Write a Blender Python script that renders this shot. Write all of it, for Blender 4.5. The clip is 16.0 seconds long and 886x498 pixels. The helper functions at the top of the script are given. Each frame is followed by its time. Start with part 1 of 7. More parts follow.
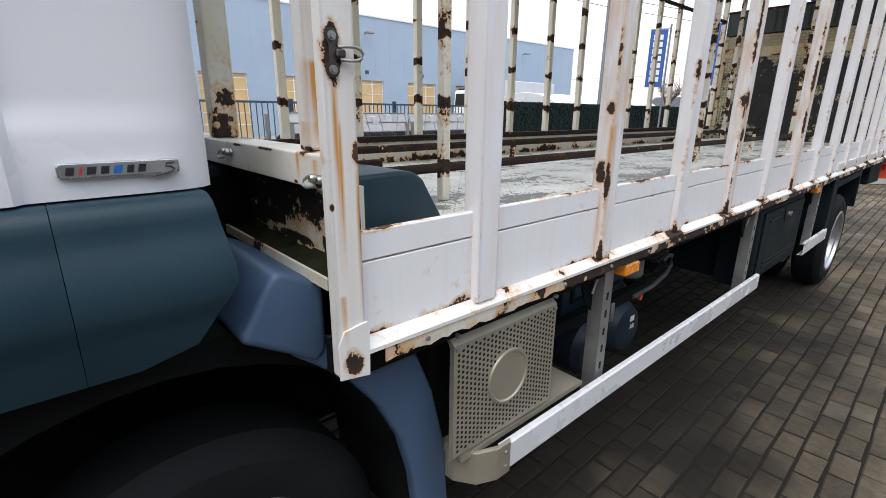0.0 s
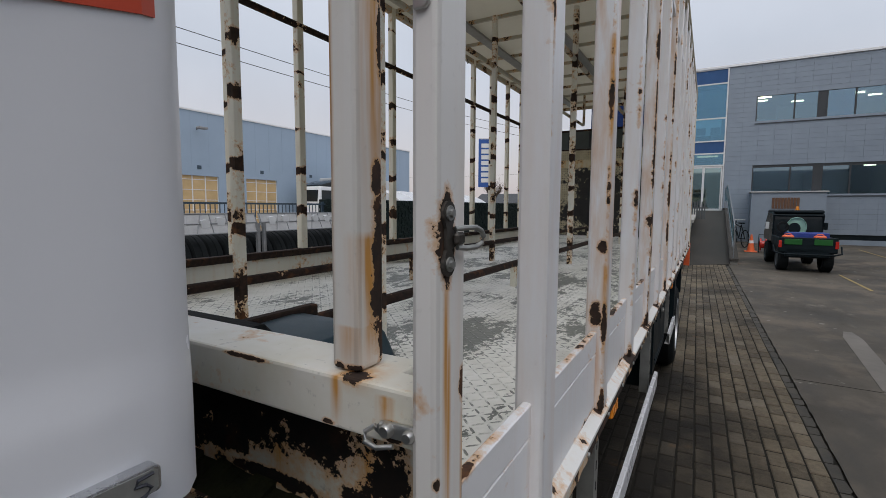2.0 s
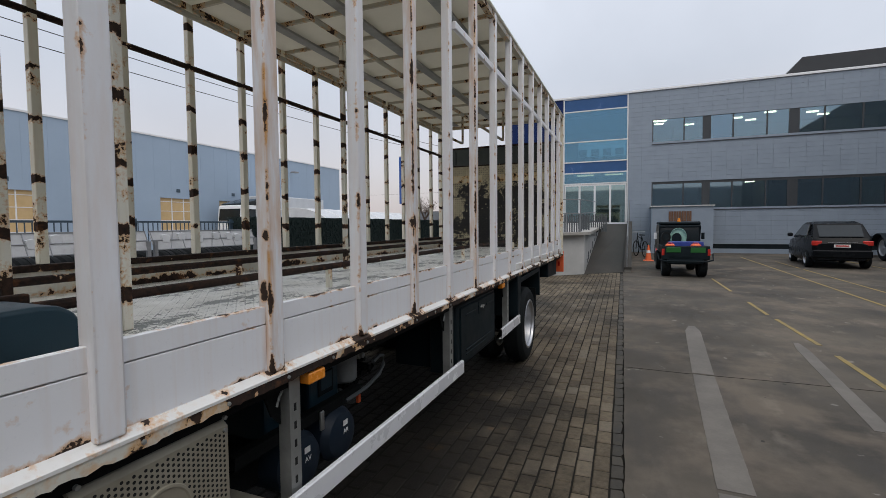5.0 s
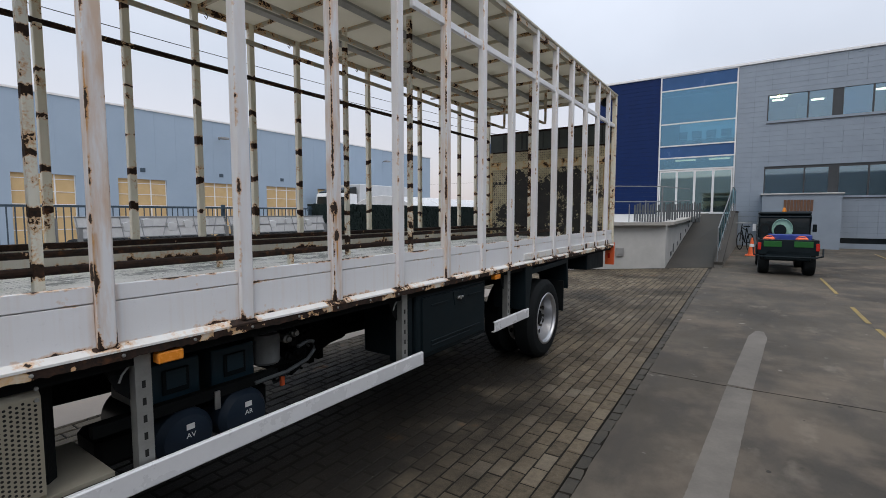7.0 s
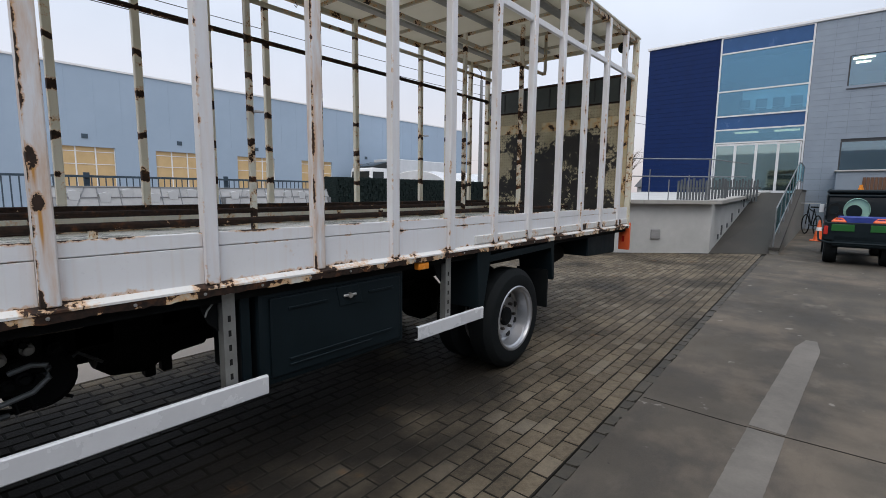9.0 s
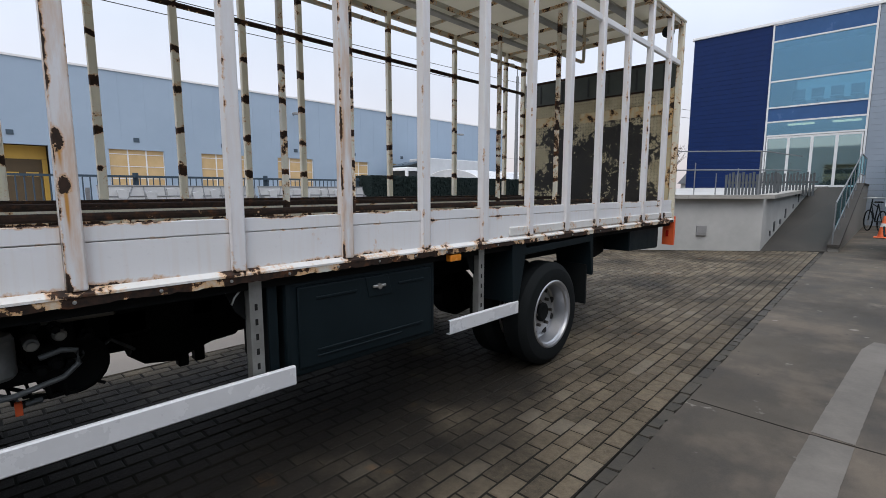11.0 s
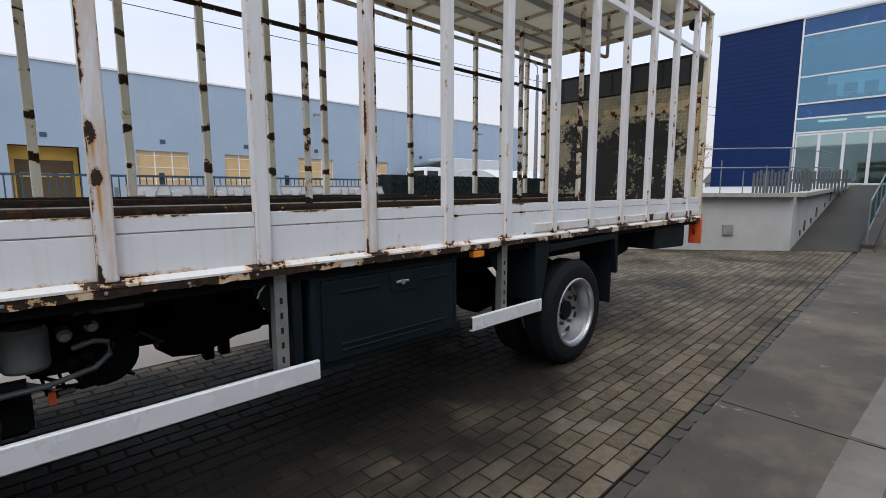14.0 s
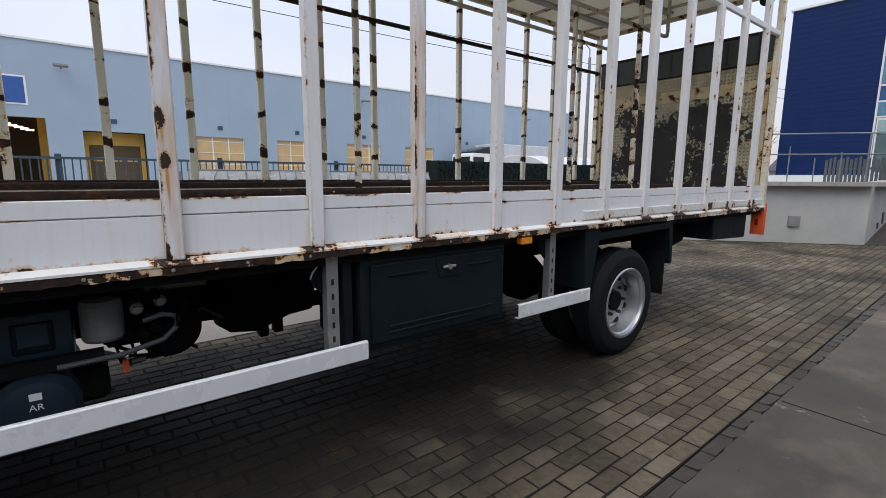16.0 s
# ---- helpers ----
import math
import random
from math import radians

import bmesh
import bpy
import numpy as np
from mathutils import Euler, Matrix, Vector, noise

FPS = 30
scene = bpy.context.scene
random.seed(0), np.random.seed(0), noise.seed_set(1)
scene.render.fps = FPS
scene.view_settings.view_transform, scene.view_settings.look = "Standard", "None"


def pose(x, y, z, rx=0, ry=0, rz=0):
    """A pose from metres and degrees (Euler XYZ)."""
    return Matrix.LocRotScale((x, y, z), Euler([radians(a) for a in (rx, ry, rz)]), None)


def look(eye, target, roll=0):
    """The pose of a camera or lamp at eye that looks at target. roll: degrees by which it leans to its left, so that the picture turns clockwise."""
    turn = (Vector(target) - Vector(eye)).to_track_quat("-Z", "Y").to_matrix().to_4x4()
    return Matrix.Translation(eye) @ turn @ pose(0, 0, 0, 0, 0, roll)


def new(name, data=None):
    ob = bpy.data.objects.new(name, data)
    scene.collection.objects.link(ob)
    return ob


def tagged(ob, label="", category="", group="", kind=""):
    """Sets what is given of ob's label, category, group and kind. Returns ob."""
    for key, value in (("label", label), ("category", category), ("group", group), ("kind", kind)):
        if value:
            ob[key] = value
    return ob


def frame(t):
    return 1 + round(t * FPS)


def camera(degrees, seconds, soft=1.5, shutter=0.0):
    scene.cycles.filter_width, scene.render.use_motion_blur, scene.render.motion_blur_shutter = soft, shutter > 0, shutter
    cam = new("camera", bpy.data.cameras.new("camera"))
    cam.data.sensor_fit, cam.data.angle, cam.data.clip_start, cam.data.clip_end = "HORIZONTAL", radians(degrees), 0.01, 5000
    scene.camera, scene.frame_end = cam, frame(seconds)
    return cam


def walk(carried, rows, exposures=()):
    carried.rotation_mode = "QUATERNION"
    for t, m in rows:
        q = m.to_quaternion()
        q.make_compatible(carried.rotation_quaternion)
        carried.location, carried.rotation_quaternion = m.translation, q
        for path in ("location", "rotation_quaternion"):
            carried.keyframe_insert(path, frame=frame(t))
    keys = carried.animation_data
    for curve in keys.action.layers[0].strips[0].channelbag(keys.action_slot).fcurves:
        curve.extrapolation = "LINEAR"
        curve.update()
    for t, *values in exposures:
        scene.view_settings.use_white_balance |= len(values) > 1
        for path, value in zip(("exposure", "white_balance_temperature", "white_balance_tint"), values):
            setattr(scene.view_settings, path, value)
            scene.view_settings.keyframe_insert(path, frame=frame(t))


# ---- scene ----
cam = camera(87.1, 16.0, soft=0.8)
PATH = [
    (0, (0.662, -0.24, 1.415), (-0.775, 1.032, 0.852), 0.5),
    (0.5, (0.673, -0.319, 1.503), (-0.659, 1.117, 1.099), 0.9),
    (1, (0.582, -0.289, 1.502), (-0.627, 1.277, 1.207), 0.6),
    (1.5, (0.385, -0.265, 1.504), (-0.688, 1.405, 1.261), 0.6),
    (2, (0.213, -0.246, 1.524), (-0.769, 1.487, 1.346), 0.3),
    (2.5, (0.174, -0.268, 1.558), (-0.77, 1.493, 1.475), 0.1),
    (3, (0.192, -0.306, 1.6), (-0.75, 1.458, 1.547), -0.1),
    (3.5, (0.242, -0.269, 1.535), (-0.758, 1.462, 1.497), -0.1),
    (4, (0.484, -0.347, 1.522), (-0.421, 1.435, 1.451), -0.2),
    (4.5, (0.822, -0.279, 1.448), (0.049, 1.563, 1.34), -0.5),
    (5, (1.008, -0.15, 1.455), (0.256, 1.701, 1.353), -0.5),
    (7.5, (1.807, 0.626, 1.437), (0.617, 2.225, 1.264), 0.2),
    (8, (1.839, 0.994, 1.418), (0.615, 2.565, 1.226), 0.4),
    (8.5, (1.874, 1.353, 1.383), (0.627, 2.901, 1.17), 0.4),
    (9, (1.835, 1.653, 1.386), (0.568, 3.181, 1.137), 0.6),
    (11.5, (1.783, 1.735, 1.313), (0.383, 3.141, 1.067), -0.2),
    (12, (1.774, 1.732, 1.311), (0.362, 3.127, 1.063), -0.3),
    (12.5, (1.773, 1.739, 1.306), (0.356, 3.128, 1.056), -0.2),
    (13, (1.765, 1.742, 1.303), (0.339, 3.122, 1.052), -0.2),
    (13.5, (1.763, 1.735, 1.301), (0.332, 3.11, 1.051), -0.1),
    (14, (1.758, 1.73, 1.298), (0.322, 3.1, 1.047), -0.1),
    (14.5, (1.753, 1.729, 1.298), (0.312, 3.093, 1.042), 0.0),
    (15, (1.751, 1.729, 1.293), (0.306, 3.088, 1.037), 0.1),
    (15.5, (1.751, 1.726, 1.293), (0.287, 3.065, 1.032), 0.1),
    (16, (1.745, 1.718, 1.292), (0.192, 2.94, 0.984), 0.3),
]
EXPOSURES = [(0.0, 0.84, 6720, 10), (0.5, 0.39, 6720, 10), (1.0, 0.20, 6770, 10), (1.5, 0.00, 6770, 10), (2.5, -0.13, 6820, 10), (3.5, -0.16, 6870, 10), (4.5, -0.08, 6920, 10), (5.0, -0.01, 6820, 10), (7.5, 0.17, 6720, 10), (9.0, 0.26, 6670, 10), (12.0, 0.34, 6620, 10), (16.0, 0.34, 6620, 10)]
walk(cam, [(t, look(eye, target, roll)) for t, eye, target, roll in PATH], EXPOSURES)

# ---- world and light: an overcast late afternoon ----
world = bpy.data.worlds.new("overcast_sky")
scene.world = world
world.use_nodes = True
wt = world.node_tree
wt.nodes.clear()


def link(tree, a, b):
    tree.links.new(a, b)


def build_world():
    out = wt.nodes.new("ShaderNodeOutputWorld")
    bg = wt.nodes.new("ShaderNodeBackground")
    sky = wt.nodes.new("ShaderNodeTexSky")
    sky.sky_type = "NISHITA"
    sky.sun_disc = False
    sky.sun_elevation = radians(58)
    sky.sun_rotation = radians(150)
    sky.dust_density = 4.0
    dim = wt.nodes.new("ShaderNodeVectorMath")
    dim.operation = "SCALE"
    dim.inputs["Scale"].default_value = 0.035
    link(wt, sky.outputs[0], dim.inputs[0])
    tc = wt.nodes.new("ShaderNodeTexCoord")
    sep = wt.nodes.new("ShaderNodeSeparateXYZ")
    link(wt, tc.outputs["Generated"], sep.inputs[0])
    ramp = wt.nodes.new("ShaderNodeValToRGB")
    e = ramp.color_ramp.elements
    e[0].position, e[0].color = 0.0, (0.55, 0.505, 0.53, 1)
    e[1].position, e[1].color = 1.0, (1.05, 1.14, 1.30, 1)
    mid = e.new(0.28)
    mid.color = (0.55, 0.595, 0.685, 1)
    link(wt, sep.outputs["Z"], ramp.inputs[0])
    noise_a = wt.nodes.new("ShaderNodeTexNoise")
    noise_a.inputs["Scale"].default_value = 2.2
    noise_a.inputs["Detail"].default_value = 6
    link(wt, tc.outputs["Generated"], noise_a.inputs["Vector"])
    rng = wt.nodes.new("ShaderNodeMapRange")
    rng.inputs["From Min"].default_value, rng.inputs["From Max"].default_value = 0.3, 0.7
    rng.inputs["To Min"].default_value, rng.inputs["To Max"].default_value = 0.9, 1.1
    link(wt, noise_a.outputs[0], rng.inputs[0])
    cloud = wt.nodes.new("ShaderNodeVectorMath")
    cloud.operation = "SCALE"
    link(wt, ramp.outputs[0], cloud.inputs[0])
    link(wt, rng.outputs[0], cloud.inputs["Scale"])
    both = wt.nodes.new("ShaderNodeVectorMath")
    both.operation = "ADD"
    link(wt, cloud.outputs[0], both.inputs[0])
    link(wt, dim.outputs[0], both.inputs[1])
    link(wt, both.outputs[0], bg.inputs["Color"])
    bg.inputs["Strength"].default_value = 1.0
    link(wt, bg.outputs[0], out.inputs[0])


build_world()
sun = new("sun", bpy.data.lights.new("sun", "SUN"))
sun.data.energy, sun.data.angle, sun.data.color = 0.6, radians(40), (1.0, 0.97, 0.92)
sun.matrix_world = look((3, -5.2, 9.6), (0, 0, 0))


# ---- materials ----
class Nodes:
    """A short way to write node trees."""

    def __init__(self, name):
        self.mat = bpy.data.materials.new(name)
        self.mat.use_nodes = True
        self.t = self.mat.node_tree
        self.b = self.t.nodes["Principled BSDF"]
        self.tc = self.t.nodes.new("ShaderNodeTexCoord")
        info = self.t.nodes.new("ShaderNodeObjectInfo")
        self.random = info.outputs["Random"]
        off = self.math("MULTIPLY", self.random, 37.0)
        add = self.t.nodes.new("ShaderNodeVectorMath")
        self.l(self.tc.outputs["Object"], add.inputs[0])
        self.l(off, add.inputs[1])
        self.co = add.outputs[0]
        sep = self.t.nodes.new("ShaderNodeSeparateXYZ")
        self.l(self.tc.outputs["Object"], sep.inputs[0])
        self.x, self.y, self.z = sep.outputs

    def l(self, a, b):
        self.t.links.new(a, b)

    def put(self, value, socket):
        if hasattr(value, "is_linked"):
            self.l(value, socket)
        else:
            socket.default_value = value

    def math(self, op, a, b=0.0, c=0.0):
        n = self.t.nodes.new("ShaderNodeMath")
        n.operation = op
        for v, s in zip((a, b, c), n.inputs):
            self.put(v, s)
        return n.outputs[0]

    def noise(self, scale, detail=5.0, rough=0.6, stretch=None, own=True):
        v = self.co if own else self.tc.outputs["Object"]
        if stretch:
            m = self.t.nodes.new("ShaderNodeMapping")
            m.inputs["Scale"].default_value = stretch
            self.l(v, m.inputs["Vector"])
            v = m.outputs[0]
        n = self.t.nodes.new("ShaderNodeTexNoise")
        self.l(v, n.inputs["Vector"])
        n.inputs["Scale"].default_value = scale
        n.inputs["Detail"].default_value = detail
        n.inputs["Roughness"].default_value = rough
        return n.outputs[0]

    def span(self, v, a, b, lo=0.0, hi=1.0):
        n = self.t.nodes.new("ShaderNodeMapRange")
        self.put(v, n.inputs[0])
        n.inputs["From Min"].default_value, n.inputs["From Max"].default_value = a, b
        n.inputs["To Min"].default_value, n.inputs["To Max"].default_value = lo, hi
        return n.outputs[0]

    def mix(self, f, a, b):
        n = self.t.nodes.new("ShaderNodeMix")
        n.data_type = "RGBA"
        self.put(f, n.inputs[0])
        for v, s in ((a, n.inputs[6]), (b, n.inputs[7])):
            if hasattr(v, "is_linked"):
                self.l(v, s)
            else:
                s.default_value = (*v, 1)
        return n.outputs[2]

    def bump(self, height, strength=0.3, distance=0.01):
        n = self.t.nodes.new("ShaderNodeBump")
        n.inputs["Strength"].default_value, n.inputs["Distance"].default_value = strength, distance
        self.put(height, n.inputs["Height"])
        self.l(n.outputs[0], self.b.inputs["Normal"])

    def done(self, colour, rough, metal=0.0, spec=0.5):
        if hasattr(colour, "is_linked"):
            self.l(colour, self.b.inputs["Base Color"])
        else:
            self.b.inputs["Base Color"].default_value = (*colour, 1)
        self.put(rough, self.b.inputs["Roughness"])
        self.put(metal, self.b.inputs["Metallic"])
        self.b.inputs["Specular IOR Level"].default_value = spec
        return self.mat


def surface(name, dark, light, scale=8.0, rough=0.6, metal=0.0, bump=0.2, fine=90.0, distance=0.003, vary=0.0, spec=0.5):
    """A plain surface: two tones over two scales, with grain."""
    n = Nodes(name)
    a = n.noise(scale, 6)
    g = n.noise(fine, 3)
    f = n.math("ADD", n.math("MULTIPLY", n.span(a, 0.3, 0.7), 0.7), n.math("MULTIPLY", g, 0.3))
    if vary:
        f = n.math("ADD", f, n.math("MULTIPLY", n.math("SUBTRACT", n.random, 0.5), vary))
    n.bump(n.math("ADD", g, n.math("MULTIPLY", a, 2.0)), bump, distance)
    return n.done(n.mix(f, dark, light), n.span(a, 0.3, 0.7, rough - 0.08, rough + 0.1), metal, spec)


RUST_DARK, RUST_MID, RUST_RED = (0.016, 0.010, 0.007), (0.050, 0.024, 0.014), (0.34, 0.12, 0.03)


def rusty(name, paint, amount, scale=5.0, low=None, bands=None, streak=0.15, gloss=0.35, dirt=0.25, spots=(), runs=(), dark=1.0, film=(0.80, 0.76, 0.62), edges=0.0, seams=0.0, feet=0.0):
    """Old paint that has broken off to rust. amount: the share of rust. feet: more of it where posts stand on a sill. edges: more of it on the corners of the side posts;
    seams: orange stain that has run down beside them. low: (z, height, more), extra rust near a height.
    bands: (pitch, share), worn rings that repeat up a post. spots: (x, y, z, rx, ry, rz) of bare patches;
    runs: (x, y, top z, rx, ry, length) of orange stains that have run down."""
    n = Nodes(name)
    big, small = n.noise(scale, 8, 0.58), n.noise(scale * 8, 5, 0.6)
    v = n.math("ADD", n.math("MULTIPLY", big, 0.8), n.math("MULTIPLY", small, 0.2))
    for z, h, more in low or ():
        v = n.math("ADD", v, n.span(n.math("ABSOLUTE", n.math("SUBTRACT", n.z, z)), 0.0, h, more, 0.0))
    if bands:
        pitch, share = bands
        q = n.math("FRACT", n.math("ADD", n.math("DIVIDE", n.z, pitch), n.math("MULTIPLY", n.noise(2.2, 3), 0.9)))
        ring = n.span(n.math("ABSOLUTE", n.math("SUBTRACT", q, 0.5)), 0.0, share, 0.32, 0.0)
        v = n.math("ADD", v, n.math("MULTIPLY", ring, n.span(n.noise(5.5, 2, own=True), 0.32, 0.62, 0.25, 1.3)))
    if edges:
        e = n.math("MULTIPLY", n.math("FRACT", n.math("DIVIDE", n.math("SUBTRACT", n.y, 0.943), 0.4975)), 0.4975)
        corner = n.math("MAXIMUM", n.span(e, 0.0, 0.016, edges, 0.0), n.span(e, 0.046, 0.054, 0.0, edges * 0.6))
        v = n.math("ADD", v, n.math("MULTIPLY", corner, n.span(n.x, -0.014, -0.002)))
    if feet:
        e = n.math("MULTIPLY", n.math("FRACT", n.math("DIVIDE", n.math("SUBTRACT", n.y, 0.87), 0.4975)), 0.4975)
        foot = n.math("MULTIPLY", n.span(e, 0.0, 0.06), n.span(e, 0.12, 0.24, 1.0, 0.0))
        v = n.math("ADD", v, n.math("MULTIPLY", foot, feet))
    edge = 0.72 - amount
    mask = n.span(v, edge, edge + 0.012)
    halo = n.span(v, edge - 0.075, edge, 0.0, 0.75)

    def off(axis, at, r):
        return n.math("DIVIDE", n.math("SUBTRACT", axis, at), r)

    if spots:
        ragged = n.math("ADD", n.math("MULTIPLY", n.noise(48, 6, 0.7, own=False), 4.0), n.math("MULTIPLY", n.noise(220, 3, own=False), 0.8))
        near = 9.0
        for x, y, z, rx, ry, rz in spots:
            d = n.math("ADD", n.math("POWER", n.math("ABSOLUTE", off(n.x, x, rx)), 2.0), n.math("POWER", n.math("ABSOLUTE", off(n.y, y, ry)), 2.0))
            d = n.math("ADD", d, n.math("POWER", n.math("ABSOLUTE", off(n.z, z, rz)), 2.0))
            near = n.math("MINIMUM", d, near)
        near = n.math("ADD", near, n.math("SUBTRACT", ragged, 2.3))
        mask = n.math("MAXIMUM", mask, n.span(near, 1.0, 0.95))
        halo = n.math("MAXIMUM", halo, n.span(near, 1.9, 1.0, 0.0, 0.7))
    run = n.math("MULTIPLY", n.span(n.noise(5.0, 3, 0.5, (9, 9, 0.35)), 0.52, 0.78), streak)
    if seams:
        e = n.math("MULTIPLY", n.math("FRACT", n.math("DIVIDE", n.math("SUBTRACT", n.y, 0.943), 0.4975)), 0.4975)
        near_post = n.math("MAXIMUM", n.span(e, 0.0, 0.016, 1.0, 0.0), n.math("MAXIMUM", n.span(e, 0.056, 0.075, 1.0, 0.0), n.span(e, 0.475, 0.4975, 0.0, 1.0)))
        run = n.math("MAXIMUM", run, n.math("MULTIPLY", n.math("MULTIPLY", near_post, seams), n.span(n.noise(9, 5, 0.6, (3, 3, 0.5)), 0.38, 0.66)))
    for x, y, top, rx, ry, length in runs:
        f = n.math("MULTIPLY", n.span(n.math("ABSOLUTE", off(n.x, x, rx)), 0.0, 1.0, 1.0, 0.0), n.span(n.math("ABSOLUTE", off(n.y, y, ry)), 0.0, 1.0, 1.0, 0.0))
        f = n.math("MULTIPLY", f, n.math("MULTIPLY", n.span(n.z, top - length, top - length * 0.25), n.span(n.z, top, top - length * 0.06)))
        run = n.math("MAXIMUM", run, n.math("MULTIPLY", f, n.span(n.noise(24, 4, 0.5, (4, 4, 0.25)), 0.3, 0.6, 0.35, 1.3)))
    veil = n.math("MULTIPLY", n.span(n.noise(2.2, 6), 0.38, 0.7), dirt)
    white = n.mix(veil, paint, tuple(c * d for c, d in zip(paint, film)))
    grime = n.math("MULTIPLY", n.span(n.noise(70, 4), 0.62, 0.75), dirt)
    white = n.mix(grime, white, tuple(c * 0.55 for c in paint))
    stain = n.mix(run, white, (0.58, 0.29, 0.075))
    stain = n.mix(halo, stain, (0.60, 0.30, 0.075))
    r = n.mix(n.span(n.noise(45, 5), 0.35, 0.7), tuple(c * dark for c in RUST_DARK), tuple(c * dark for c in RUST_MID))
    r = n.mix(n.math("MULTIPLY", n.span(n.noise(13, 5), 0.56, 0.7), 0.35), r, tuple(c * min(1.0, dark) for c in RUST_RED))
    n.bump(n.math("ADD", n.math("MULTIPLY", mask, -1.0), n.math("MULTIPLY", n.noise(120, 3), 0.15)), 0.6, 0.0015)
    return n.done(n.mix(mask, stain, r), n.math("ADD", gloss, n.math("MULTIPLY", mask, 0.5)))


def glass(name, tint, share):
    """Coated window glass: part of the light is mirrored with a tint, the rest passes through."""
    n = Nodes(name)
    out = n.t.nodes["Material Output"]
    mirror, clear, both = n.t.nodes.new("ShaderNodeBsdfGlossy"), n.t.nodes.new("ShaderNodeBsdfTransparent"), n.t.nodes.new("ShaderNodeMixShader")
    mirror.inputs["Color"].default_value = (*tint, 1)
    mirror.inputs["Roughness"].default_value = 0.03
    clear.inputs["Color"].default_value = (0.62, 0.80, 0.84, 1)
    both.inputs[0].default_value = share
    n.l(clear.outputs[0], both.inputs[1])
    n.l(mirror.outputs[0], both.inputs[2])
    n.l(both.outputs[0], out.inputs["Surface"])
    n.t.nodes.remove(n.b)
    return n.mat


def glow(name, colour, strength):
    n = Nodes(name)
    n.b.inputs["Emission Color"].default_value = (*colour, 1)
    n.b.inputs["Emission Strength"].default_value = strength
    return n.done(colour, 0.5)


def lugs(n, a, b):
    """The raised lugs of tread plate, turned crosswise from one to the next; 1 on a lug."""
    odd = n.math("ABSOLUTE", n.math("MODULO", n.math("ADD", n.math("FLOOR", a), n.math("FLOOR", b)), 2.0))
    fa, fb = n.math("SUBTRACT", n.math("FRACT", a), 0.5), n.math("SUBTRACT", n.math("FRACT", b), 0.5)
    u, w = n.math("ADD", fa, fb), n.math("SUBTRACT", fa, fb)
    wide = n.math("ADD", n.math("MULTIPLY", odd, 3.2), 1.0)
    tall = n.math("SUBTRACT", 4.2, n.math("MULTIPLY", odd, 3.2))
    d = n.math("SQRT", n.math("ADD", n.math("POWER", n.math("MULTIPLY", u, wide), 2.0), n.math("POWER", n.math("MULTIPLY", w, tall), 2.0)))
    return n.span(d, 0.75, 0.5)


def deck_material():
    """Tread plate with white paint flaking off round the lugs."""
    n = Nodes("deck_plate")
    lug = lugs(n, n.math("DIVIDE", n.x, 0.028), n.math("DIVIDE", n.y, 0.028))
    worn = n.math("ADD", n.math("MULTIPLY", n.noise(2.3, 9, 0.7, (1.5, 0.8, 1)), 0.75), n.math("MULTIPLY", lug, 0.08))
    worn = n.math("ADD", worn, n.math("MULTIPLY", n.noise(26, 6, 0.75, (1.0, 0.6, 1)), 0.44))
    mask = n.span(worn, 0.628, 0.636)
    c = n.mix(n.span(n.noise(7, 6), 0.35, 0.7), (0.70, 0.69, 0.63), (0.86, 0.85, 0.80))
    c = n.mix(n.span(n.noise(1.3, 5), 0.55, 0.75, 0.0, 0.4), c, (0.50, 0.47, 0.37))
    base = n.mix(n.span(n.noise(3, 6), 0.35, 0.65), (0.12, 0.13, 0.112), (0.235, 0.24, 0.215))
    base = n.mix(n.math("MULTIPLY", lug, 0.45), base, (0.40, 0.40, 0.37))
    n.bump(n.math("ADD", n.math("ADD", lug, n.math("MULTIPLY", mask, -0.25)), n.math("MULTIPLY", n.noise(60, 3), 0.2)), 1.0, 0.004)
    return n.done(n.mix(mask, c, base), n.span(n.noise(3, 5), 0.35, 0.7, 0.35, 0.62))


def tail_material():
    """Cream tread plate of the tail platform, worn to dark steel over its middle."""
    n = Nodes("tail_plate")
    lug = lugs(n, n.math("DIVIDE", n.x, 0.036), n.math("DIVIDE", n.z, 0.036))
    worn = n.math("ADD", n.span(n.noise(2.4, 9, 0.66), 0.0, 1.0, -0.35, 1.35), n.math("MULTIPLY", lug, 0.34))
    worn = n.math("ADD", worn, n.math("MULTIPLY", n.math("SUBTRACT", n.noise(17, 6, 0.7), 0.5), 1.1))
    worn = n.math("ADD", worn, n.span(n.math("ABSOLUTE", n.math("ADD", n.x, 1.0)), 0.55, 1.0, 0.14, -0.22))
    worn = n.math("ADD", worn, n.span(n.z, 1.95, 2.24, 0.04, -0.34))
    mask = n.span(worn, 0.47, 0.54)
    c = n.mix(n.span(n.noise(9, 6), 0.35, 0.7), (0.36, 0.31, 0.19), (0.56, 0.49, 0.33))
    c = n.mix(n.math("MULTIPLY", lug, 0.6), c, (0.12, 0.105, 0.075))
    base = n.mix(n.span(n.noise(5, 6), 0.35, 0.65), (0.006, 0.0055, 0.0048), (0.022, 0.019, 0.015))
    n.bump(n.math("ADD", lug, n.math("MULTIPLY", n.noise(60, 3), 0.3)), 0.8, 0.003)
    return n.done(n.mix(mask, c, base), 0.55)


